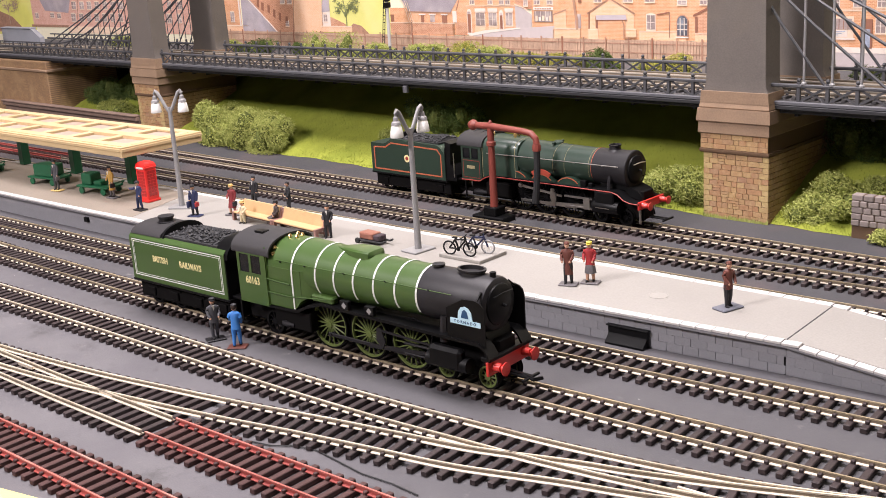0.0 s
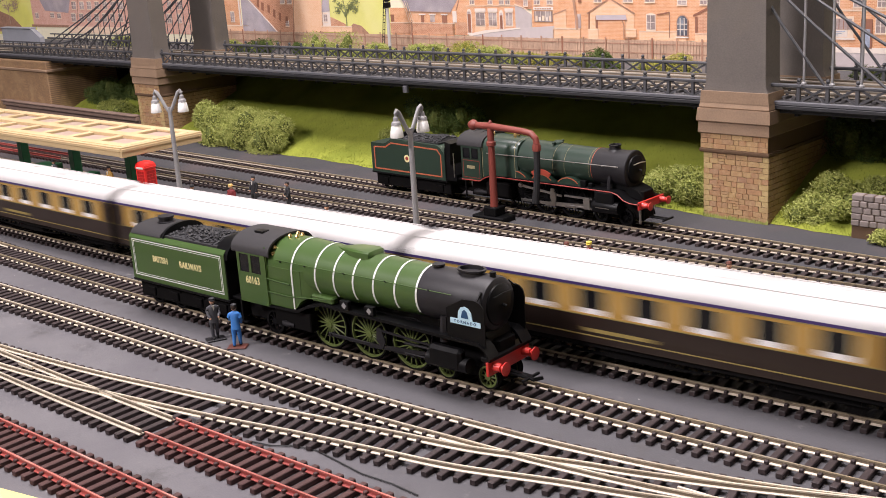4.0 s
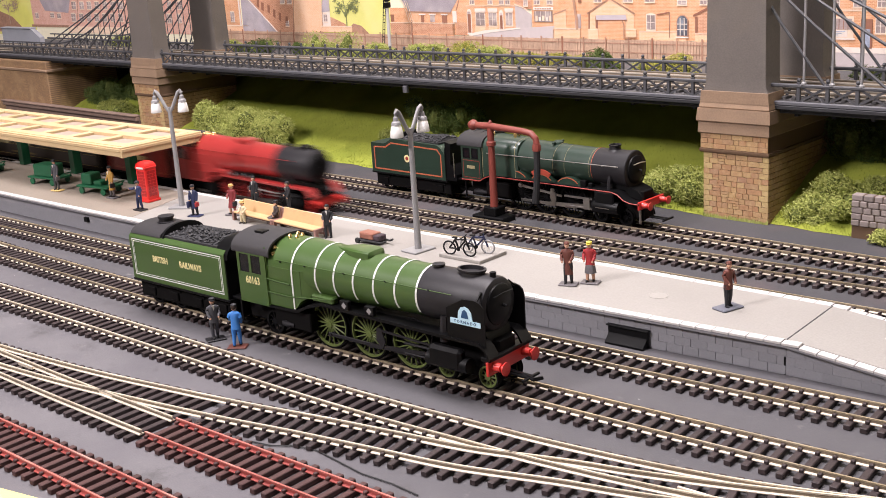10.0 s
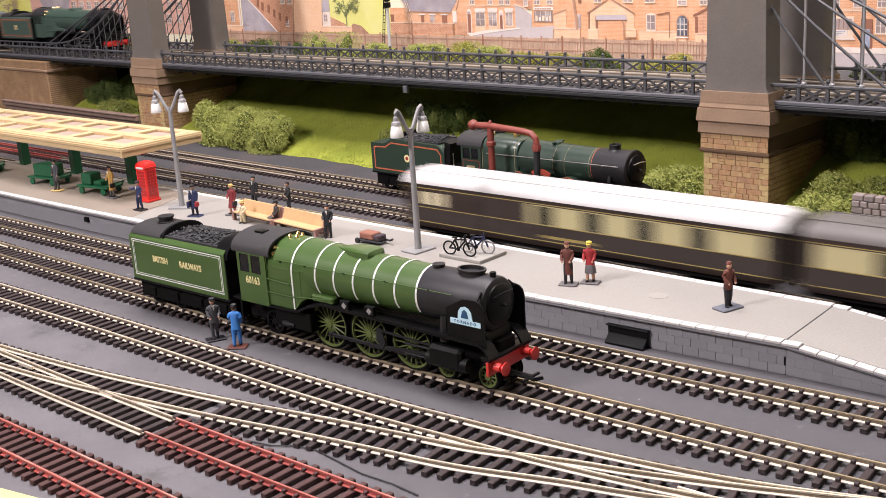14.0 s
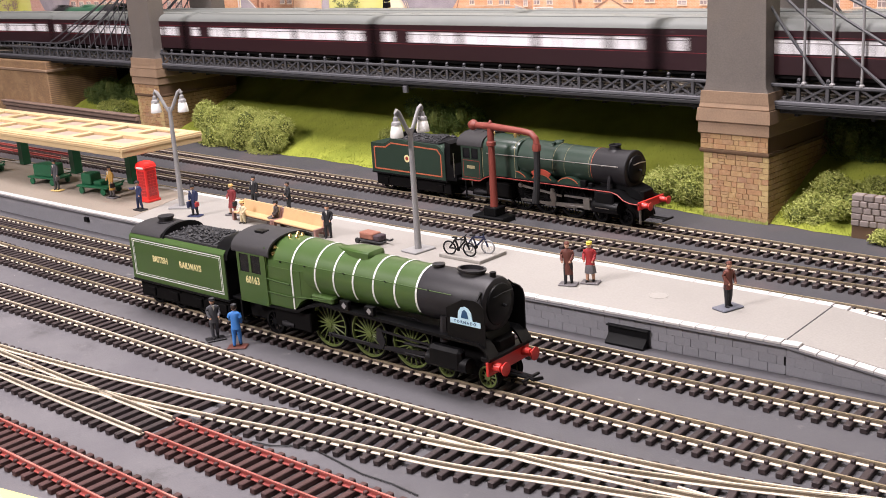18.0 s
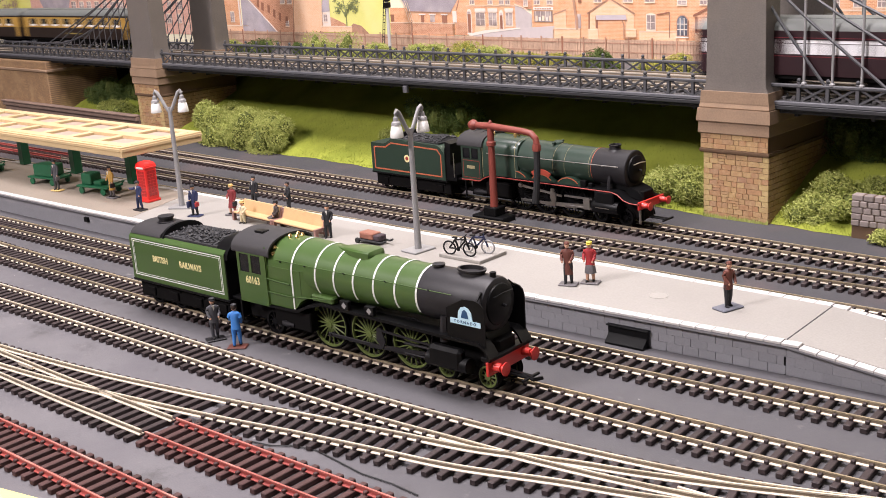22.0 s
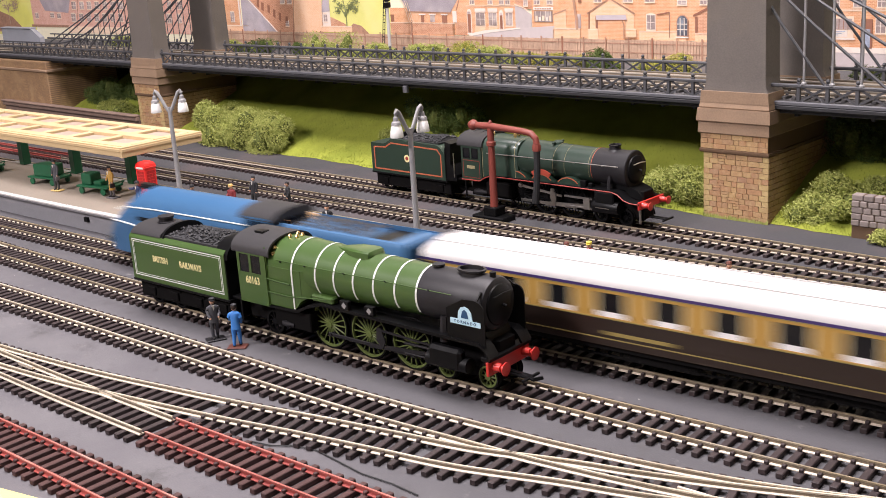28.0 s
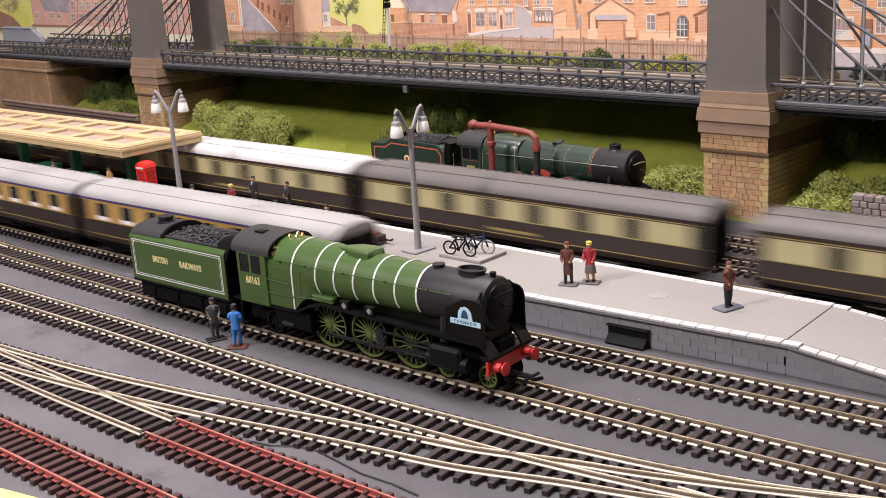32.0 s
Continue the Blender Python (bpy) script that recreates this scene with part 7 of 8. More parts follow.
    for x in (-98.5, -81):
        for s in (-1, 1):
            part("lubricator", G().box(x - 3, x + 3, s * 15.6 - 1.4, s * 15.6 + 1.2, 27.0, 31.8, 0.3), BLACK, t)
            part("lubricator_plate", G().prism([(x - 1.7, 29.2), (x + 0.2, 27.5), (x + 1.9, 29.4), (x + 0.1, 31.2)], s * 16.9 - 0.12, s * 16.9 + 0.12, "y"), LAMPGREY, t)
    if deflectors:
        for s in (-1, 1):
            out = [(-31, 23.6), (-8.5, 23.6), (-8.5, 40.5), (-9.2, 43.0), (-11, 44.8), (-14, 45.6), (-21, 45.2), (-28, 41.5), (-31, 40)]
            part("smoke_deflector", G().prism(out, s * 15.4 - 0.35, s * 15.4 + 0.35, "y"), BLACK, t)
            part("deflector_stay", G().tube([(-13.5, s * 15.2, 44.5), (-13.6, s * 13.2, 46), (-13.8, s * 10.6, 48.4)], 0.6, 5), BLACK, t)
    if plate:
        pl = part("nameplate", G().prism([(-28.5, 33.0), (-10.6, 33.0), (-10.6, 35.5), (-15.2, 35.5), (-15.8, 39.4), (-17.4, 41.4), (-19.6, 42.0), (-21.8, 41.4), (-23.4, 39.4), (-24, 35.5), (-28.5, 35.5)], -16.15, -15.8, "y"), NAMEBLUE, t, "pale blue name board with an arched crest")
        part("crest", G().prism([(-21.8, 36.4), (-17.4, 36.4), (-18.2, 39.6), (-19.6, 40.6), (-21.0, 39.6)], -16.3, -16.1, "y"), NAVYP, pl)
        text_part("name_lettering", "T O R N A D O", 2.0, NAVYP, pl, at(-19.6, -16.2, 34.3) @ SIDE_N, "", 0.98)
    if number:
        text_part("cab_number", number, 5.8, CREAMTEXT, t, at(-168.4, -16.72, 31.8) @ SIDE_N, "cream cab-side number", 0.8)
    tender(t, -281.5, -192, body, line if linemat is None else linemat, wheelp, words, crest, stepped)
    part("drawbar", G().box(-194, -184, -3, 3, 7, 10), UNDER, t)
    part("fall_plate", G().box(-193, -184, -14, 14, 17.2, 18.6, 0.2), BLACK, t)
    return t


NAVYP = mat("navy_enamel", (0.02, 0.07, 0.16), 0.4)
Z_RAIL = 5.0
engine("steam_locomotive", "apple green express steam locomotive and tender with white boiler bands", at(0, -0.6, Z_RAIL, 0), APPLE, APPLE_W, LINE_W, words=("BRITISH", "RAILWAYS"), number="60163", plate=True, gear=SMOKE)


def square_firebox_engine(m):
    """Mixed-traffic engine with a square-shouldered firebox and a stepped tender, front buffer at x = 0."""
    t = thing("steam_locomotive", "dark green steam locomotive with orange-lined stepped tender, standing under the bridge", "locomotive", "engines", m=m)
    part("boiler", G().loft(boiler_rings([(-120, 14.5, 39.8), (-104, 14.1, 39.8), (-76, 13.3, 39.8), (-51.6, 12.9, 39.8)]), True), DARKGREEN, t)
    part("smokebox", G().loft(boiler_rings([(-51.7, 13.2, 39.8), (-50.5, 13.3, 39.8), (-24.4, 13.3, 39.8), (-24.2, 13.9, 39.8), (-21.6, 13.9, 39.8), (-21.0, 13.2, 39.8), (-20.8, 11.2, 39.8)]), True), SMOKE, t)
    d = part("smokebox_door", G().lathe((-20.9, 0, 39.8), [(10.6, 0), (10.2, 0.9), (8.2, 2.0), (4.2, 2.9), (0.4, 3.1)], 26, "x"), BLACK, t)
    part("door_rail", G().tube([(-17.6, -7.5, 44.6), (-16.9, 0, 45.4), (-17.6, 7.5, 44.6)], 0.4, 6), STEEL, d)
    part("dart", G().cyl((-18.2, 0, 39.8), (-15.6, 0, 39.8), 0.9, 0.6, 8).box(-16.4, -15.8, -0.3, 0.3, 36.8, 40), BLACK, d)
    for z in (34.5, 45.0):
        part("hinge_strap", G().box(-19.2, -18.6, 1.5, 9.6, z - 0.5, z + 0.5, 0.1), BLACK, d)
    # square-shouldered firebox
    def fire(x, w, top):
        pts = [(-w, 24), (-w, top - 10.5), (-w + 0.5, top - 6.5), (-w + 2.2, top - 3.0), (-w + 5.2, top - 1.0), (-w + 9.0, top - 0.2), (0, top)]
        return [(x, y, z) for y, z in pts] + [(x, -y, z) for y, z in pts[-2::-1]]
    part("firebox", G().loft([fire(-155.6, 15.6, 55.4), (fire(-121.0, 15.2, 54.8)), fire(-119.4, 14.6, 54.2)]), DARKGREEN, t)
    for x, w, top in ((-121.6, 15.35, 54.95), (-154.6, 15.7, 55.5)):
        part("firebox_lining", G().loft([fire(x - 0.15, w, top), fire(x + 0.15, w, top)]), GOLDLINE, t)
    for x, r in ((-86, 13.75), (-75.4, 13.45), (-53.4, 13.15)):
        part("boiler_band", G().arcband(x - 0.13, x + 0.13, r, r, 39.8, -30, 210, 28, 0.08), GOLDLINE, t)
    part("boiler_band", G().arcband(-51.2, -50.8, 13.4, 13.4, 39.8, -30, 210, 28, 0.1), LINE_O, t)
    part("top_feed", G().box(-91.4, -89.8, -7, 7, 53.2, 55.0, 0.4).lathe((-90.6, 0, 53), [(4.2, 0), (4.0, 1.4), (2.4, 2.4), (0.4, 2.7)], 14), DARKGREEN, t)
    part("chimney", G().lathe((-38.5, 0, 51.8), [(6.0, 0), (4.4, 1.4), (4.0, 3.4), (4.6, 3.8), (4.7, 4.8), (3.7, 4.9), (3.4, 3.0)], 18), SMOKE, t)
    for y in (-2.2, 2.2):
        part("safety_valve", G().lathe((-131, y, 54.4), [(1.0, 0), (1.0, 1.4), (1.5, 1.7), (1.3, 3.4), (0.5, 4.0)], 10), BRASS, t)
    part("whistle", G().lathe((-151, -4, 55), [(0.6, 0), (0.6, 1.6), (0.9, 1.8), (0.4, 3.2)], 8), BRASS, t)
    # cab
    for s in (-1, 1):
        y = s * 16.2
        part("cab_side", G().box(-176.6, -155.4, y - 0.4, y + 0.4, 20.6, 37.6, 0.1), DARKGREEN, t)
        for x0, x1 in ((-176.6, -174.6), (-167.2, -165.4), (-158.4, -155.4)):
            part("cab_pillar", G().box(x0, x1, y - 0.4, y + 0.4, 37.6, 46.0), DARKGREEN, t)
        part("cab_cantrail", G().box(-176.6, -155.4, y - 0.42, y + 0.42, 46.0, 48.2), DARKGREEN, t)
        for x0, x1 in ((-174.6, -167.2), (-165.4, -158.4)):
            wf = G(); lining_box(wf, x0, x1, 37.6, 46.0, 0.6, y + (0.45 if s > 0 else -0.4), 0.15)
            w = part("cab_window", G().box(x0, x1, y - 0.1, y + 0.1, 37.6, 46.0), PANE, t)
            part("window_frame", wf, BLACK, w)
        lg = G(); lining_box(lg, -174.8, -157.2, 22.4, 36.2, 0.3, y + (0.55 if s > 0 else -0.42))
        part("cab_lining", lg, LINE_R, t)
        part("hand_rail", G().tube([(-150, s * 16.0, 43.2), (-120, s * 15.4, 43.4), (-80, s * 14.2, 43.4), (-27, s * 13.6, 43.4)], 0.42, 6), STEEL, t)
        for x in (-148, -118, -92, -66, -40):
            part("rail_knob", G().cyl((x, s * 12.5, 42.6), (x, s * (16.0 if x < -130 else 14.8), 43.3), 0.4, n=6), STEEL, t)
    part("cab_front", G().box(-156.2, -155.2, -16, 16, 20.6, 51), DARKGREEN, t)
    roof = [[(x, 17.0 * math.cos(math.pi * j / 16), 47.8 + 9.4 * math.sin(math.pi * j / 16) ** 0.85) for j in range(17)] + [(x, 16.2 * math.cos(math.pi * (16 - j) / 16), 47.0 + 9.2 * math.sin(math.pi * (16 - j) / 16) ** 0.85) for j in range(17)] for x in (-180.5, -154.0)]
    rf = part("cab_roof", G().loft(roof, True), CABROOF, t)
    for x in (-172.0, -163.5):
        part("roof_rib", G().arcband(x - 0.4, x + 0.4, 17.0, 17.0, 40.4, 28, 152, 20, 0.35), CABROOF, rf)
    part("backhead", G().box(-160, -157, -13, 13, 20, 45), BLACK, t)
    # running plate, splashers, frames
    for s in (-1, 1):
        rp = [(-156, 22.2), (-150, 25.4), (-146, 26.4), (-30, 26.4), (-25, 25.2), (-20, 21.4), (-15, 19.8), (-8, 19.6), (-8, 18.2), (-16, 18.4), (-21.5, 20.0), (-26, 23.8), (-31, 25.0), (-146, 25.0), (-150, 24.0), (-156, 20.8)]
        part("running_plate", G().prism(rp, s * 8.5, s * 16.4, "y"), BLACK, t)
        part("valance_line", G().tube([(-177, s * 16.7, 20.2), (-158, s * 16.7, 20.4), (-151, s * 16.7, 24.0), (-146, s * 16.7, 25.4), (-31, s * 16.7, 25.4), (-26, s * 16.7, 24.2), (-20.5, s * 16.7, 20.4), (-15, s * 16.7, 19.0), (-8, s * 16.7, 18.8)], 0.42, 5), LINE_R, t)
        for x in (-121, -96, -71):
            sp = [[(x + 13.6 * math.cos(math.pi * j / 16), y, 19.0 + 13.2 * math.sin(math.pi * j / 16)) for j in range(3, 14)] for y in (s * 9.0, s * 15.0)]
            q = part("splasher", G().loft(sp, True), DARKGREEN, t)
            ring = [[(x + r * math.cos(math.pi * j / 16), s * 15.05, 19.0 + (r - 0.4) * math.sin(math.pi * j / 16)) for j in range(4, 13)] for r in (12.6, 13.3)]
            part("splasher_lining", G().loft([[(p[0], p[1] + o, p[2]) for p in ring[0]] + [(p[0], p[1] + o, p[2]) for p in ring[1][::-1]] for o in (0, s * 0.15)], True), LINE_O, q)
    plate = [[(-96 + r * math.cos(math.pi * j / 16), 15.25, 19.0 + (r - 0.4) * math.sin(math.pi * j / 16)) for j in range(5, 12)] for r in (13.4, 17.2)]
    part("nameplate", G().loft([[(p[0], -p[1] - o, p[2]) for p in plate[0]] + [(p[0], -p[1] - o, p[2]) for p in plate[1][::-1]] for o in (0, 0.4)], True), DULLRED, t, "curved red nameplate over the wheel")
    part("frames", G().box(-176, -10, -6.2, 6.2, 5.5, 26, 0.4), UNDER, t)
    part("saddle", G().prism([(-46, 26), (-24, 26), (-21, 22), (-10, 19.6), (-10, 22), (-14, 26.5), (-23, 29.5), (-46, 30)], -8.4, 8.4, "y"), BLACK, t)
    part("lubricator", G().box(-60, -55, -15.0, -11.5, 26.4, 31.0, 0.5).box(-53, -49.5, -14.6, -12, 26.4, 29.6, 0.4), BLACK, t)
    part("steam_pipe", G().tube([(-35, -12.0, 36), (-35, -13.2, 31), (-35, -13.4, 25)], [1.5, 1.7, 1.7], 8), SMOKE, t)
    # front beam and buffers, set high
    part("buffer_beam", G().box(-9.2, -7.6, -16, 16, 14.6, 20.4, 0.3), BUFRED, t)
    for y in (-11.5, 11.5):
        b = part("buffer", G().lathe((-7.8, y, 17.6), [(2.4, 0), (2.1, 0.8), (1.8, 4.4), (1.1, 4.8), (1.1, 6.2)], 12, "x"), BUFRED, t)
        part("buffer_head", G().lathe((-1.8, y, 17.6), [(1.8, 0), (3.0, 0.5), (3.0, 1.0), (0.5, 1.4)], 14, "x"), BUFRED, b)
    part("coupling", G().box(-9, 6, -2.2, 2.2, 6.4, 7.4, 0.3).box(5, 6.4, -6.5, 6.5, 6.2, 7.4, 0.2).tube([(-8, 0, 15), (-6, 0, 12), (-6, 1, 9)], 0.7, 6), BLACK, t)
    for x in (-45.5, -23.5):
        for s in (-1, 1):
            wheel(t, x, s * 8.4, 6.3, 10, BLACK, s)
    part("bogie", G().box(-50, -18, -6.5, 6.5, 4, 9, 0.4), UNDER, t)
    part("guard_iron", G().box(-12.5, -11.5, -9.5, -7.5, 3, 15, 0.2).box(-12.5, -11.5, 7.5, 9.5, 3, 15, 0.2), STEEL, t)
    for x in (-121, -96, -71):
        for s in (-1, 1):
            w = wheel(t, x, s * 8.4, 13.0, 18, BLACK, s, "driving_wheel")
            part("crank_pin", G().cyl((x + 3.2, s * 9.0, 9.0), (x + 3.2, s * 12.8, 9.0), 1.2, n=8), STEEL, w)
    for s in (-1, 1):
        part("coupling_rod", G().box(-119.6, -66, s * 11.6 - 0.5, s * 11.6 + 0.5, 8.0, 10.2, 0.3), STEEL, t)
        part("connecting_rod", G().prism([(-94.6, 7.6), (-52, 11.2), (-52, 13.2), (-94.6, 10.6)], s * 13.0 - 0.5, s * 13.0 + 0.5, "y"), STEEL, t)
        part("radius_rod", G().prism([(-118, 20.0), (-78, 16.0), (-78, 17.6), (-118, 21.8)], s * 13.8 - 0.4, s * 13.8 + 0.4, "y").lathe((-118, s * 13.8 - 0.8, 21), [(1.9, 0), (1.9, 1.6), (0.3, 1.7)], 10, "y"), STEEL, t)
        part("valve_link", G().prism([(-88, 21.6), (-84.6, 21.6), (-83, 15), (-84.6, 8.6), (-87, 8.6), (-88.6, 15)], s * 14.2 - 0.5, s * 14.2 + 0.5, "y"), STEEL, t)
        part("slide_bar", G().box(-76, -50, s * 13 - 1.0, s * 13 + 1.0, 16.6, 18.0, 0.2).box(-72, -50, s * 13 - 1.0, s * 13 + 1.0, 9.6, 10.8, 0.2), STEEL, t)
        part("crosshead", G().box(-58, -52, s * 13 - 1.6, s * 13 + 1.6, 9.2, 18.2, 0.4), STEEL, t)
        part("cylinder", G().lathe((-47, s * 13.6, 13.4), [(1.6, -2.4), (4.6, -1.2), (4.9, 0), (4.9, 20), (4.4, 21.4), (1.4, 22)], 16, "x").box(-46, -29, s * 13.6 - 3.6, s * 13.6 + 3.0, 13, 25, 0.8), BLACK, t)
        part("cylinder_line", G().box(-44, -32, s * 18.35 - 0.15, s * 18.35 + 0.15, 13.0, 13.5), STEEL, t)
        part("ashpan", G().box(-154, -128, s * 11 - 3, s * 11 + 3, 9, 20, 0.8), UNDER, t)
        part("injector", G().lathe((-166, s * 13.5, 11), [(1.8, 0), (2.4, 4), (1.6, 9), (1.4, 13)], 10, "x"), SMOKE, t)
        part("step", G().box(-176, -169, s * 15 - 1, s * 15 + 1.4, 5, 6, 0.2).box(-175, -173.6, s * 15 - 0.4, s * 15 + 0.4, 6, 20.6), BLACK, t)
    part("cab_number_bar", G().box(-170.6, -162.4, -16.8, -16.55, 29.6, 32.0), GOLDLINE, t)
    tender(t, -283.0, -195.6, DARKGREEN, LINE_O, BLACK, None, True, True)
    part("tender_front_plate", G().prism([(-195.4, 17), (-184, 17), (-184, 22), (-190, 30), (-189, 47), (-195.4, 48.5)], -15.6, 15.6, "y"), BLACK, t)
    part("tender_hand_rail", G().cyl((-186, -15.8, 20), (-186, -15.8, 40), 0.4, n=6), STEEL, t)
    part("drawbar", G().box(-196, -175, -3, 3, 7, 10), UNDER, t)
    part("fall_plate", G().box(-190, -175, -14, 14, 18.2, 19.6, 0.2), BLACK, t)
    return t


square_firebox_engine(at(-85.5, y_back(-85) + 0.5, Z_RAIL, math.degrees(math.atan(-0.06))) @ Matrix.Diagonal((0.975, 0.975, 0.985, 1)))

RED_ENGINE = engine("steam_locomotive", "crimson express steam locomotive running on the far platform line", at(0, 2000, 0), RED, RED, LINE_O, deflectors=False, gear=STEEL, bands=False, smooth=True, crest=False)
part("tender_lettering", G().box(-250, -226, -16.7, -16.5, 29, 33), CREAMTEXT, RED_ENGINE)
GREEN_EXP = engine("steam_locomotive", "green express steam locomotive running over the bridge", at(0, 2100, 0), GREYGREEN, BLACK, LINE_O, deflectors=True, gear=STEEL, bands=False, crest=True)
FAR_EXP = engine("steam_locomotive", "dark green steam locomotive running over the bridge's far track", at(0, 2200, 0), MIDGREEN, BLACK, LINE_O, deflectors=True, gear=STEEL, bands=False)


def streamliner():
    """Wedge-nosed streamlined engine with side valances; front at x = 0."""
    t = thing("streamlined_locomotive", "garter blue streamlined steam locomotive running along the platform", "locomotive", "engines", m=at(0, 2300, 0))

    def sec(x):
        k = min(max(-x, 0) / 48.0, 1.0)
        top = 19 + 33.5 * (math.sin(k * math.pi / 2) ** 0.9)
        w = 16.6 * (0.66 + 0.34 * min(-x / 34.0, 1.0) ** 0.6)
        return top, w

    def low(x):
        return 6.0 + 7.0 * min(max((-18 - x) / 26, 0.0), 1.0) ** 2

    xs = [-0.5, -3, -7, -12, -18, -25, -32, -38, -44, -50, -56, -62, -80, -100, -118, -128, -134, -140, -146, -156]
    rings = []
    for x in xs:
        top, w = sec(x)
        lo = low(x)
        ring = [(x, -w, lo), (x, -w, lo + (min(26, top - 4) - lo) * 0.5), (x, -w, min(26, top - 4))]
        for j in range(1, 14):
            a = math.pi * (1 - j / 14)
            zz = min(26, top - 4)
            ring.append((x, w * math.cos(a), zz + (top - zz) * math.sin(a) ** 0.75))
        ring += [(x, w, min(26, top - 4)), (x, w, lo + (min(26, top - 4) - lo) * 0.5), (x, w, lo)]
        rings.append(ring)
    part("casing", G().loft(rings, True), BLUE, t, "glossy blue streamlined casing")
    part("nose_door", G().prism([(-7, 30), (7, 30), (9, 40), (-9, 40)], -24, -20, "x"), BLUE_D, t)
    for s in (-1, 1):
        # White tube drawn for the highlight along the valance's top edge.
        line = [(-10, s * 15.2, 28.4), (-22, s * 16.4, 28.6), (-40, s * 16.85, 27.6), (-65, s * 16.85, 25.4), (-95, s * 16.8, 22.6), (-122, s * 16.75, 20.2)]
        part("side_line", G().tube(line, 0.55, 6), LINE_W, t)
        part("hand_line", G().tube([(-14, s * 13.4, 36), (-30, s * 16.3, 40), (-60, s * 16.2, 41.2), (-156, s * 16.2, 41.8)], 0.45, 6), LINE_W, t)
        part("nameplate", G().box(-72, -42, s * 16.9 - 0.15, s * 16.9 + 0.15, 32, 34.6), BLACK, t)
        y = s * 16.4
        part("cab_side", G().box(-178, -156, y - 0.5, y + 0.5, 13, 36, 0.1), BLUE, t)
        for xa, xb in ((-178, -175), (-167, -165), (-158.5, -156)):
            part("cab_pillar", G().box(xa, xb, y - 0.5, y + 0.5, 36, 45.6), BLUE, t)
        part("cab_cantrail", G().box(-178, -156, y - 0.52, y + 0.52, 45.6, 48), BLUE, t)
        part("cab_window", G().box(-175, -167, y - 0.1, y + 0.1, 36, 45.6), PANE, t)
        part("cab_window", G().box(-165, -158.5, y - 0.1, y + 0.1, 36, 45.6), PANE, t)
        for x in (-66, -95, -124):
            wheel(t, x, s * 8.4, 13.3, 16, C_DKRED, s, "driving_wheel")
        for x in (-18, -43):
            wheel(t, x, s * 8.4, 6.3, 10, C_DKRED, s)
        wheel(t, -166, s * 8.4, 7.0, 10, C_DKRED, s)
        part("connecting_rod", G().box(-124, -60, s * 12 - 0.5, s * 12 + 0.5, 8.4, 10.6, 0.3), UNDER, t)
        part("buffer", G().lathe((-3, s * 11.5, 13.6), [(2.4, 0), (2.0, 3.4), (3.2, 3.8), (3.2, 4.4), (0.5, 4.8)], 12, "x"), STEEL, t)
    roof = [[(x, 17.0 * math.cos(math.pi * j / 16), 46.4 + 6.6 * math.sin(math.pi * j / 16) ** 0.75) for j in range(17)] for x in (-182, -150)]
    part("cab_roof", G().loft(roof, True), CABROOF, t)
    part("chimney", G().box(-44, -26, -4, 4, 50, 53.4, 1.5), BLACK, t)
    part("frames", G().box(-180, -6, -6, 6, 5, 20), UNDER, t)
    x0, x1 = -288, -188
    prof = [(-16.5, 15), (-16.5, 43.5), (-15, 46), (-13.4, 46.4), (-13.4, 43.6), (13.4, 43.6), (13.4, 46.4), (15, 46), (16.5, 43.5), (16.5, 15)]
    part("tender_body", G().loft([[(x, y, z) for y, z in prof] for x in (x0, x1)], True), BLUE, t)
    part("tender_frame", G().box(x0 + 1, x1 + 6, -13, 13, 4.5, 15.4, 0.4), UNDER, t)
    part("corridor_connection", G().box(x0 - 4, x0, -6, 6, 14, 44, 0.5), BLACK, t)
    part("tank_top", G().box(x0 + 2, x0 + 14, -15, 15, 43, 45.6, 0.6), BLUE, t)
    part("water_well", G().box(x0 + 14, x0 + 34, -12.6, 12.6, 43, 44.2, 0.2), BLACK, t)
    part("rear_beam", G().box(x0 - 1.2, x0 + 0.4, -15, 15, 10.5, 14.6, 0.2), BUFRED, t)
    for s in (-1, 1):
        part("rear_buffer", G().cyl((x0 - 6, s * 11.5, 13), (x0 - 1, s * 11.5, 13), 2.3, n=12), STEEL, t)
        part("cab_number", G().box(-170, -160, s * 16.95 - 0.08, s * 16.95 + 0.08, 27.5, 31), BRASS, t)
    for i in range(4):
        x = x0 + 12 + i * 23
        for s in (-1, 1):
            wheel(t, x, s * 8.4, 8.2, 10, C_DKRED, s)
            part("axlebox", G().box(x - 4, x + 4, s * 13 - 1.2, s * 13 + 1.2, 6.4, 11.6, 0.5), UNDER, t)
    rnd = random.Random(2)
    cg = G()
    for i in range(260):
        x, y, s = rnd.uniform(x0 + 36, x1 - 6), rnd.uniform(-12, 12), rnd.uniform(0.8, 1.6)
        z = 44.5 + 3 * (1 - (y / 14) ** 2) + rnd.uniform(-0.5, 0.6)
        cg.add([(x - s, y, z), (x + s, y, z), (x, y + s, z), (x, y - s, z), (x, y, z + s * 0.8)], [(0, 2, 4), (2, 1, 4), (1, 3, 4), (3, 0, 4)])
    tagged(part("coal", cg, COAL, t, angle=5), kind="stuff")
    for k in range(4):
        part("letter", G().box(-262 + k * 20, -256 + k * 20, -16.7, -16.5, 27, 32), BRASS, t)
    return t


C_DKRED = mat("dark_red_wheel", (0.07, 0.012, 0.012), 0.5)
BLUE_ENGINE = streamliner()


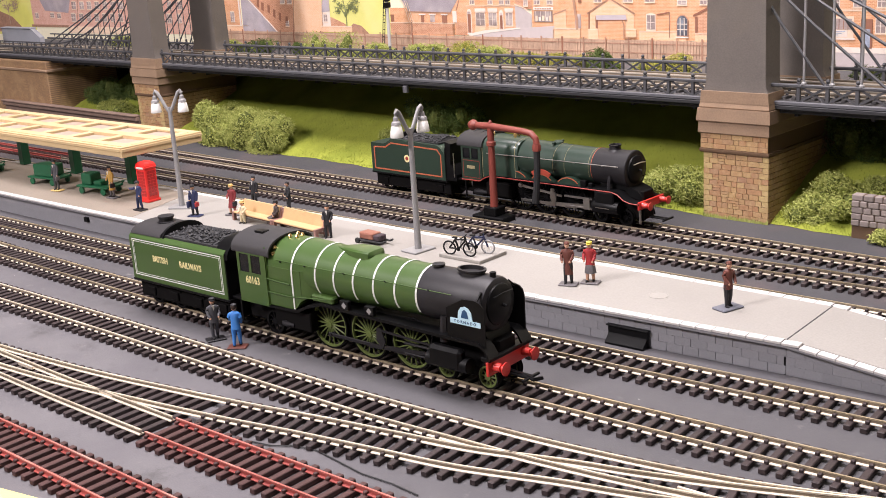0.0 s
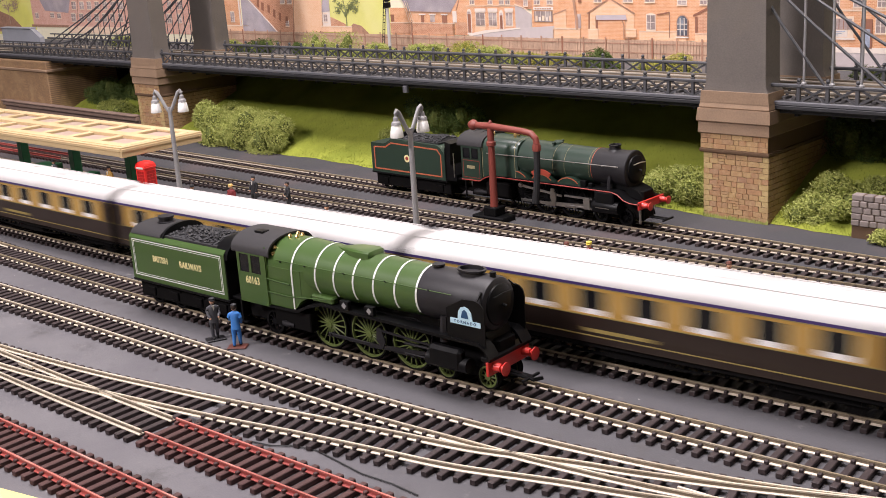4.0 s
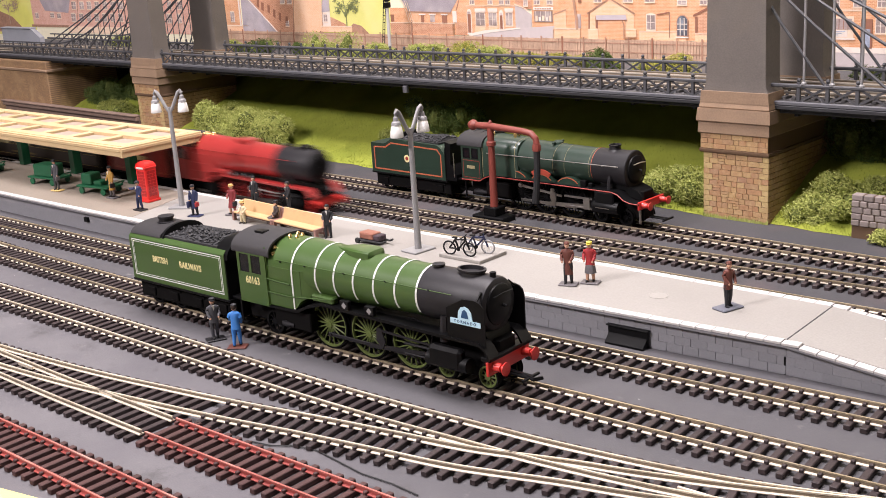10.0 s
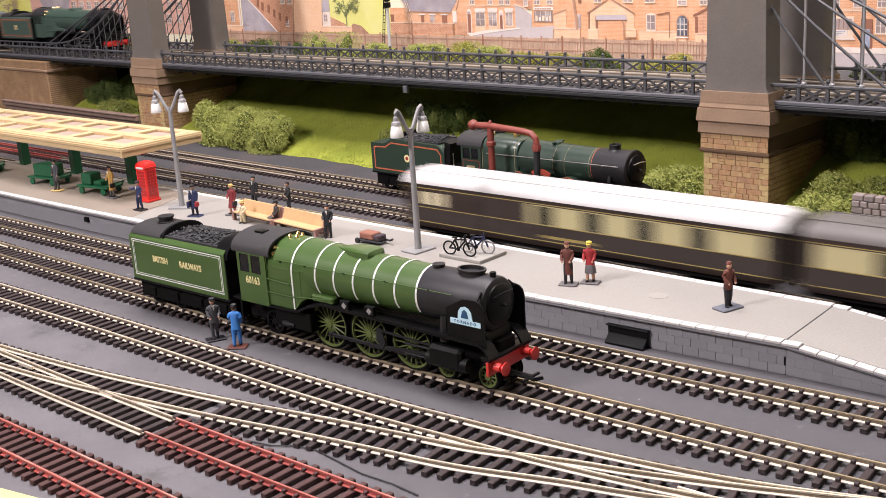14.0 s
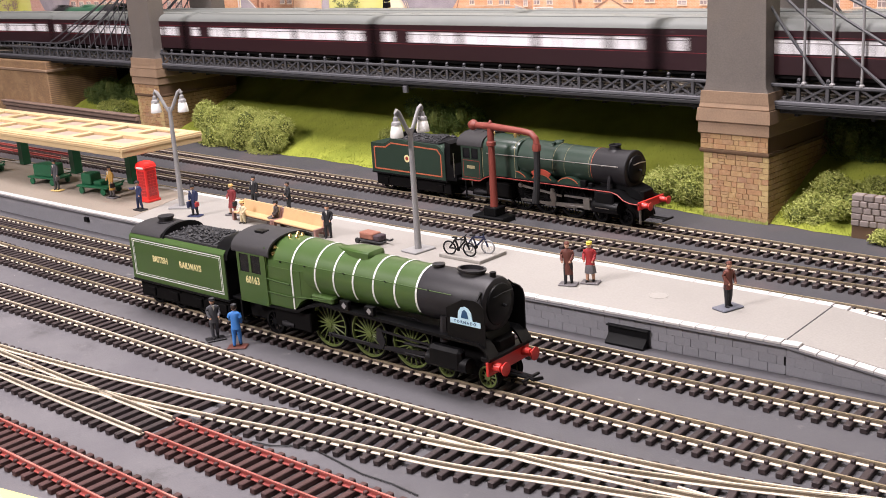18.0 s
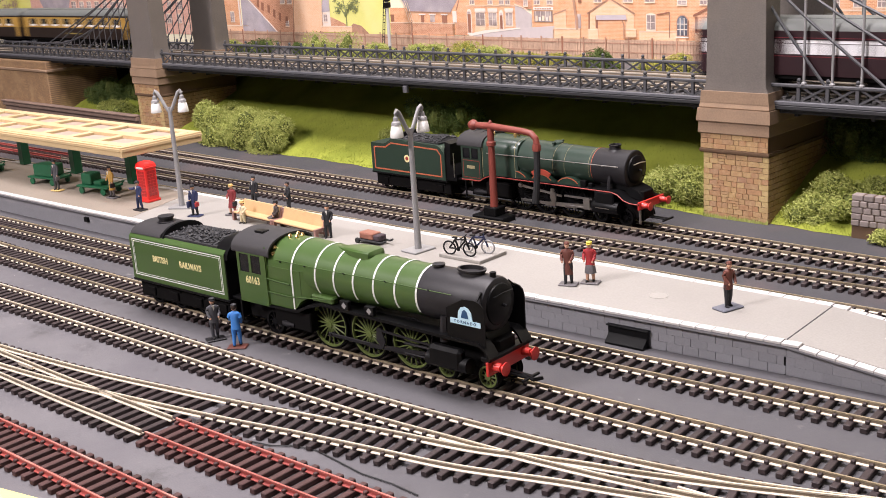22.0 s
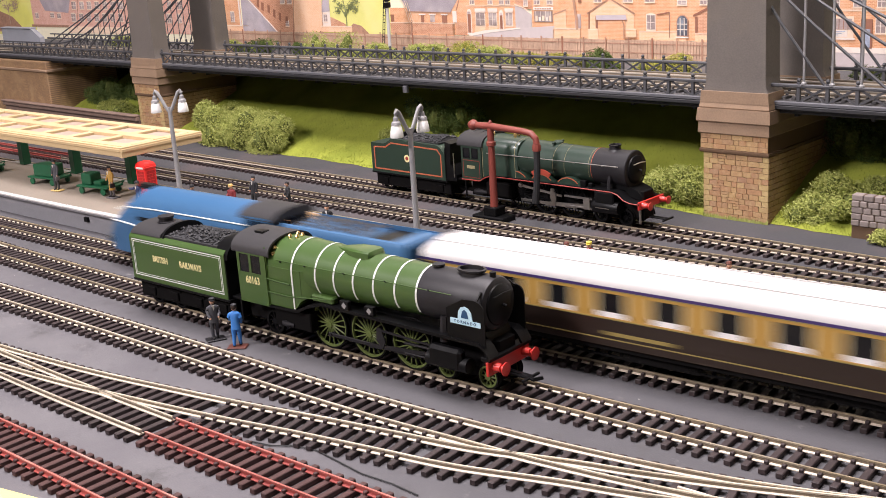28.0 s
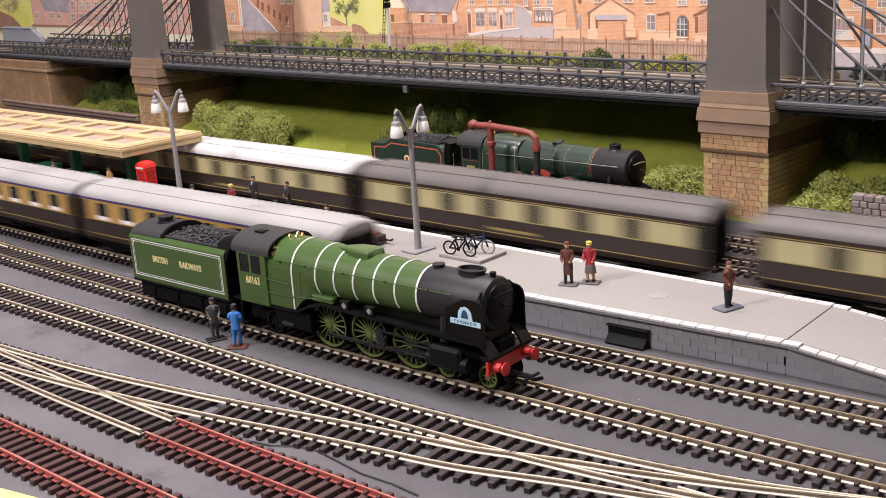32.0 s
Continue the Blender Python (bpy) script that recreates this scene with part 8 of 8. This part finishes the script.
# ================= coaches =================
def coach(name, label, L, roof, upper, lower, lines, nwin, group, m, blind=None, pane=PANE, gap=0.2, brake=False, wz=(28.5, 38.5), margin=12.0, wins=None, ends=None, faint=False, waist=26.6, cant=None, front=None):
    """Bogie coach, front end at x = 0, floor at z = 13."""
    t = thing(name, label, "carriage", group, m=m)
    hw = 17.4
    ro = []
    for x, k in ((0.0, 0.72), (-1.5, 0.86), (-6, 0.97), (-12, 1.0), (-L + 12, 1.0), (-L + 6, 0.97), (-L + 1.5, 0.86), (-L, 0.72)):
        ro.append([(x, (hw + 0.5) * math.cos(math.pi * j / 16), 42.4 + 8.8 * k * math.sin(math.pi * j / 16) ** 0.85) for j in range(17)])
    rf = part("roof", G().loft(ro, True), roof, t)
    for i in range(5):
        x = -L * (i + 0.7) / 5.4
        part("ventilator", G().lathe((x, 3.6 if i % 2 else -3.6, 50.3), [(1.2, 0), (1.2, 1.0), (1.8, 1.2), (0.4, 2.0)], 8), roof, rf)
    for y in (-9.5, 9.5):
        part("rain_strip", G().box(-L + 3, -3, y - 0.3, y + 0.3, 49.0, 50.6, 0.1), roof, rf)
    part("floor", G().box(-L + 1, -1, -hw + 0.6, hw - 0.6, 12.6, 14), UNDER, t)
    part("solebar", G().box(-L + 1, -1, -hw + 1.5, hw - 1.5, 9.6, 12.8, 0.4), UNDER, t)
    for x in (-0.9, -L + 0.9):
        part("end_wall", G().box(x - 0.8, x + 0.8, -hw + 0.2, hw - 0.2, 13, 43), front if front and x > -5 else UNDER if blind or ends else lower, t)
        part("gangway", G().box(x - (0 if x < -5 else -0.4) - 2.2, x + 2.6, -5.5, 5.5, 13, 42, 0.5), UNDER, t)
    part("partition", G().box(-L + 2, -2, -0.5, 0.5, 14, 41), BLIND if blind else CURTAIN, t)
    w0, w1 = wz
    z_hi = 42.6
    cd = 3.4 if upper is PALECREAM else 2.0
    bx0, bx1 = -L + margin, -margin
    step = (bx1 - bx0) / nwin
    if wins is None:
        wins = [(bx0 + i * step + step * gap, bx0 + (i + 1) * step - step * gap) for i in range(2 if brake == "rear" else 0, nwin - (2 if brake == "front" else 0))]
    else:
        wins = [(-L + p * L, -L + q * L) for p, q in wins]
    for s in (-1, 1):
        y0, y1 = s * hw - 0.5, s * hw + 0.5
        part("lower_panel", G().box(-L, 0, y0, y1, 12.8, waist), lower, t)
        part("waist_panel", G().box(-L, 0, y0, y1, waist, w0), upper, t)
        part("upper_panel", G().box(-L, 0, y0, y1, w1, z_hi - cd), upper, t)
        part("cantrail", G().box(-L, 0, y0 - 0.1, y1 + 0.1, z_hi - cd, z_hi), cant or lower, t)
        left = -L
        for xa, xb in wins + [(0.0, 0.0)]:
            part("pillar", G().box(left, xa, y0, y1, w0, w1), upper, t)
            left = xb
        if brake:
            a, b = (bx0 + (nwin - 2) * step - step * gap, 0.02) if brake == "front" else (-L - 0.02, bx0 + 2 * step + step * gap - 6)
            part("van_panel", G().box(a, b, y0 - 0.06, y1 + 0.06, waist - 0.1, z_hi - 1.9), lower, t, "plain luggage-van side panel")
            for k in range(3):
                part("louvre", G().box(a + 14 + k * 9, a + 20 + k * 9, y0 - 0.3, y1 + 0.3, w0 + 2, w1 - 1), blind or CURTAIN, t)
        for xa, xb in wins:
            ww = xb - xa
            pn = part("window_pane", G().box(xa, xb, s * hw - 0.12, s * hw + 0.12, w0, w1), pane if not blind else blind, t)
            if blind is None and gap < 0.3:
                part("table_cloth", G().box(xa + ww * 0.08, xb - ww * 0.08, s * hw - 0.25, s * hw + 0.25, w0, w0 + 2.6), BLIND, pn)
                for q in ((xa, xb - ww * 0.09) if gap < 0.3 else ()):
                    part("curtain", G().box(q, q + ww * 0.09, s * hw - 0.22, s * hw + 0.22, w0 + 2.6, w1), CURTAIN, pn)
            elif blind:
                part("vent_bar", G().box(xa, xb, s * hw - 0.3, s * hw + 0.3, w1 - 2.6, w1 - 2.2), lower, pn)
                if ww > 20:
                    for k in (0.28, 0.6):
                        part("blind_gap", G().box(xa + ww * k, xa + ww * k + 2.2, s * hw - 0.2, s * hw + 0.2, w0, w1 - 2.6), BLINDG, pn)
        if ends:
            for xa in (-L, -ends):
                part("vestibule_side", G().box(xa, xa + ends, y0 - 0.08, y1 + 0.08, 13.0, z_hi - 0.4), lower, t)
        for z in ((w0 - 1.6, w1 + 1.2) if faint else (waist - 0.2, 16.2, w1 + 1.2) if lines else ()):
            part("lining", G().box(-L, 0, s * (hw + 0.5) - 0.12, s * (hw + 0.5) + 0.12, z, z + (0.35 if faint else 0.55)), lines, t)
        if not blind:
            part("name_panel", G().box(-L * 0.57, -L * 0.43, s * (hw + 0.5) - 0.1, s * (hw + 0.5) + 0.1, 18.4, 20.2), GOLDDIM, t)
        for x in (-5.5, -L + 5.5):
            part("door", G().box(x - 3.6, x + 3.6, s * hw - 0.62, s * hw + 0.62, 13.4, 40.5, 0.2), lower if blind or ends else upper, t)
        part("battery_box", G().box(-L * 0.6, -L * 0.45, s * 10 - 3, s * 10 + 3, 4.6, 9.8, 0.4), UNDER, t)
        part("truss_rod", G().tube([(-L * 0.78, s * 12, 9.6), (-L * 0.62, s * 12, 5.2), (-L * 0.38, s * 12, 5.2), (-L * 0.22, s * 12, 9.6)], 0.5, 5), UNDER, t)
    for bx in (-L * 0.14, -L * 0.86):
        b = part("bogie", G().box(bx - 24, bx + 24, -11.8, -10.6, 5.2, 9.4, 0.4).box(bx - 24, bx + 24, 10.6, 11.8, 5.2, 9.4, 0.4).box(bx - 4, bx + 4, -12, 12, 4.4, 9.6, 0.4), UNDER, t)
        for wx in (-16, 16):
            for s in (-1, 1):
                part("wheel", G().lathe((bx + wx, s * 8.4 - 1.1, 6.0), [(1.5, 0), (5.4, 0.2), (6.0, 0.4), (6.0, 1.8), (6.5, 1.9), (6.4, 2.2), (1, 2.3)], 18, "y"), UNDER, b)
    return t


far_away = at(0, 2400, 0)
VIOLET = mat("dark_violet_cantrail", (0.045, 0.025, 0.13), 0.45, vary=0.08)
GOLDDIM = mat("dull_gold_lining", (0.30, 0.23, 0.07), 0.5, vary=0.1)
BLINDG = mat("grey_blind_gap", (0.36, 0.35, 0.36), 0.5, vary=0.1)
LINE_D = mat("dull_red_lining", (0.20, 0.02, 0.03), 0.5, vary=0.1)
PARLOUR = coach("parlour_coach", "umber and mustard cream saloon coach with a white roof", 261, ROOFW, MUSTARD, UMBER, GOLDDIM, 8, "platform line coaches", far_away, ends=9.0, wz=(27.4, 39.4), cant=VIOLET, front=LAMPGREY)
ROOFWG = mat("greyed_white_roof", (0.36, 0.35, 0.34), 0.55, vary=0.15, scale=40, stain=(0.27, 0.26, 0.25), stain_amt=0.5)
PARLOUR_G = coach("parlour_coach", "umber and mustard cream saloon coach with a greyed white roof", 261, ROOFWG, MUSTARD, UMBER, GOLDDIM, 8, "platform line coaches", far_away, ends=9.0, wz=(27.4, 39.4), cant=VIOLET, front=LAMPGREY)
SAL = dict(L=278, upper=PALECREAM, lower=UMBER, lines=GOLDDIM, nwin=6, group="far line coaches", m=far_away, margin=30.0, gap=0.32, ends=9.0, wz=(26.9, 38.6))
SALG = coach("saloon_coach", "umber and pale cream saloon coach with a grey roof", roof=ROOFG, **SAL)
SALB = coach("saloon_coach", "umber brake coach with a grey roof", roof=ROOFG, brake="front", **SAL)
SALW = coach("saloon_coach", "umber and pale cream saloon coach with a white roof", roof=ROOFW, **SAL)
SALWB = coach("saloon_coach", "umber and pale cream brake coach with a white roof", roof=ROOFW, brake="rear", **SAL)
RUN_A = [(0.015, 0.062), (0.145, 0.20)] + [(0.238 + i * 0.0935, 0.238 + (i + 1) * 0.0935 - 0.007) for i in range(8)]
RUN_B = [(0.015, 0.075), (0.145, 0.24), (0.255, 0.34), (0.36, 0.62), (0.64, 0.86), (0.885, 0.985)]
MAR = coach("maroon_coach", "dark maroon coach with a grey-green roof and white window blinds", 300, ROOFGG, MAROON, MAROON, LINE_D, 9, "bridge coaches", far_away, wins=RUN_B, blind=BLIND, wz=(27.0, 36.6), faint=True)
MARB = coach("maroon_coach", "dark maroon brake coach with a grey-green roof", 300, ROOFGG, MAROON, MAROON, LINE_D, 8, "bridge coaches", far_away, wins=RUN_A, blind=BLIND, wz=(27.0, 36.6), faint=True)
FARC = coach("saloon_coach", "umber and yellow-cream coach on the bridge's far track", 276, ROOFGG, MUSTARD, UMBER, None, 8, "bridge far coaches", far_away)

# ================= what runs =================
def ring_table(ring):
    cl = ring + [ring[0]]
    acc = [0.0]
    for i in range(len(cl) - 1):
        acc.append(acc[-1] + (cl[i + 1] - cl[i]).length)
    return cl, acc


def ring_at(tab, s):
    cl, acc = tab
    s %= acc[-1]
    i = int(np.searchsorted(acc, s, side="right")) - 1
    i = min(i, len(cl) - 2)
    f = (s - acc[i]) / max(acc[i + 1] - acc[i], 1e-9)
    return cl[i].lerp(cl[i + 1], f)


def s_of_x(tab, x, fn):
    cl, acc = tab
    for i in range(len(cl) - 1):
        if cl[i].x >= x > cl[i + 1].x and abs(cl[i].y - fn(cl[i].x)) < 2:
            return acc[i] + (cl[i].x - x)
    return 0.0


def ride(tab, s_front, L, sign, z):
    """Pose of a vehicle whose front end is at s_front on the ring; sign is the way it runs along the ring."""
    a, b = ring_at(tab, s_front - sign * L * 0.16), ring_at(tab, s_front - sign * L * 0.84)
    h = (a - b).normalized()
    f = (a + b) / 2 + h * (L / 2)
    return at(f.x, f.y, z, math.degrees(math.atan2(h.y, h.x)))


TIMES = [i * 0.5 for i in range(65)]
NEAR_TAB, LOOP_TAB, BN_TAB, BF_TAB = ring_table(RING_NEAR), ring_table(RING_LOOP), ring_table(RING_BN), ring_table(RING_BF)
NEAR_S0 = s_of_x(NEAR_TAB, 0.0, y_plat)
LOOP_S0 = s_of_x(LOOP_TAB, -140.0, y_loop)
BN_S0 = s_of_x(BN_TAB, -367.0, y_br_n)
BF_S0 = s_of_x(BF_TAB, -619.0, y_br_f)
BN_ROWS = [(0, -5000), (11.5, -1960), (13.2, -1432), (14.3, -1128), (15.5, -704), (16.5, -346), (17.0, -164), (18.0, 190), (19.0, 587), (20.0, 1007), (21.0, 1403), (22.0, 1768), (32, 5450)]
LOOP_ROWS = [(0, -4946), (9.5, -552), (10.0, -320), (11.0, 146), (12.0, 597), (13.0, 1072), (14.0, 1530), (15.0, 1992), (29.5, 9249 - 598), (30.0, 9249 - 356), (31.0, 9249 + 130), (32.0, 9249 + 616)]


# how far the rear of the blue engine has run past x = 0
NEAR_ROWS = [(0, -560), (0.7, -367), (1, -281), (2, -13), (2.5, 140), (3, 301), (3.5, 462), (5.5, 1205), (6, 1379), (7, 1725), (26, 7364 - 521), (27, 7364 - 220), (28, 7364 + 97), (28.5, 7364 + 255), (29, 7364 + 416), (29.5, 7364 + 583), (30, 7364 + 760), (30.5, 7364 + 943), (31, 7364 + 1128), (31.5, 7364 + 1316), (32, 7364 + 1503)]


def near_run(t):
    return float(np.interp(t, [r[0] for r in NEAR_ROWS], [r[1] for r in NEAR_ROWS]))


def loop_pos(t):
    return float(np.interp(t, [r[0] for r in LOOP_ROWS], [r[1] for r in LOOP_ROWS]))


def bn_pos(t):
    return float(np.interp(t, [r[0] for r in BN_ROWS], [r[1] for r in BN_ROWS]))


near_train = [(BLUE_ENGINE, -295, 284)] + [(PARLOUR if i == 0 else PARLOUR_G if i == 4 else copy_thing(PARLOUR_G if i == 3 else PARLOUR, far_away), 5 + i * 270, 260) for i in range(5)]
for ob in (near_train[3][0], near_train[4][0]):
    for sy in (-1, 1):
        part("end_door", G().box(-15.5, -2.0, sy * 18.0 - 0.12, sy * 18.0 + 0.12, 15, 40.0, 0.05), LAMPGREY, ob, "pale grey end door")
loop_train = [(RED_ENGINE, 0, 284), (SALB, 300, 278), (SALG, 606, 278), (SALW, 897, 278), (copy_thing(SALG, far_away), 1187, 278), (SALWB, 1476, 274)]
bn_train = [(GREEN_EXP, -292, 284), (MARB, 12, 300)] + [(MAR if i == 0 else copy_thing(MAR, far_away), 322 + i * 310, 300) for i in range(4)] + [(copy_thing(MARB, far_away), 322 + 4 * 310, 300)]
bf_train = [(FAR_EXP, 0, 284)] + [(FARC if i == 0 else copy_thing(FARC, far_away), 292 + i * 286, 276) for i in range(6)]


def motions():
    for ob, off, L in near_train:
        walk(ob, [(t, ride(NEAR_TAB, NEAR_S0 + near_run(t) - off, L, 1, Z_RAIL)) for t in TIMES])
    for ob, off, L in loop_train:
        walk(ob, [(t, ride(LOOP_TAB, LOOP_S0 - (loop_pos(t) + 140) + off, L, -1, Z_RAIL)) for t in TIMES])
    for ob, off, L in bn_train:
        walk(ob, [(t, ride(BN_TAB, BN_S0 - (bn_pos(t) + 367) + off, L, -1, Z_RAIL + DECK)) for t in TIMES])
    for ob, off, L in bf_train:
        walk(ob, [(t, ride(BF_TAB, BF_S0 + 445 * (t - 21.3) + 2008 - off, L, 1, Z_RAIL + DECK)) for t in TIMES])


motions()
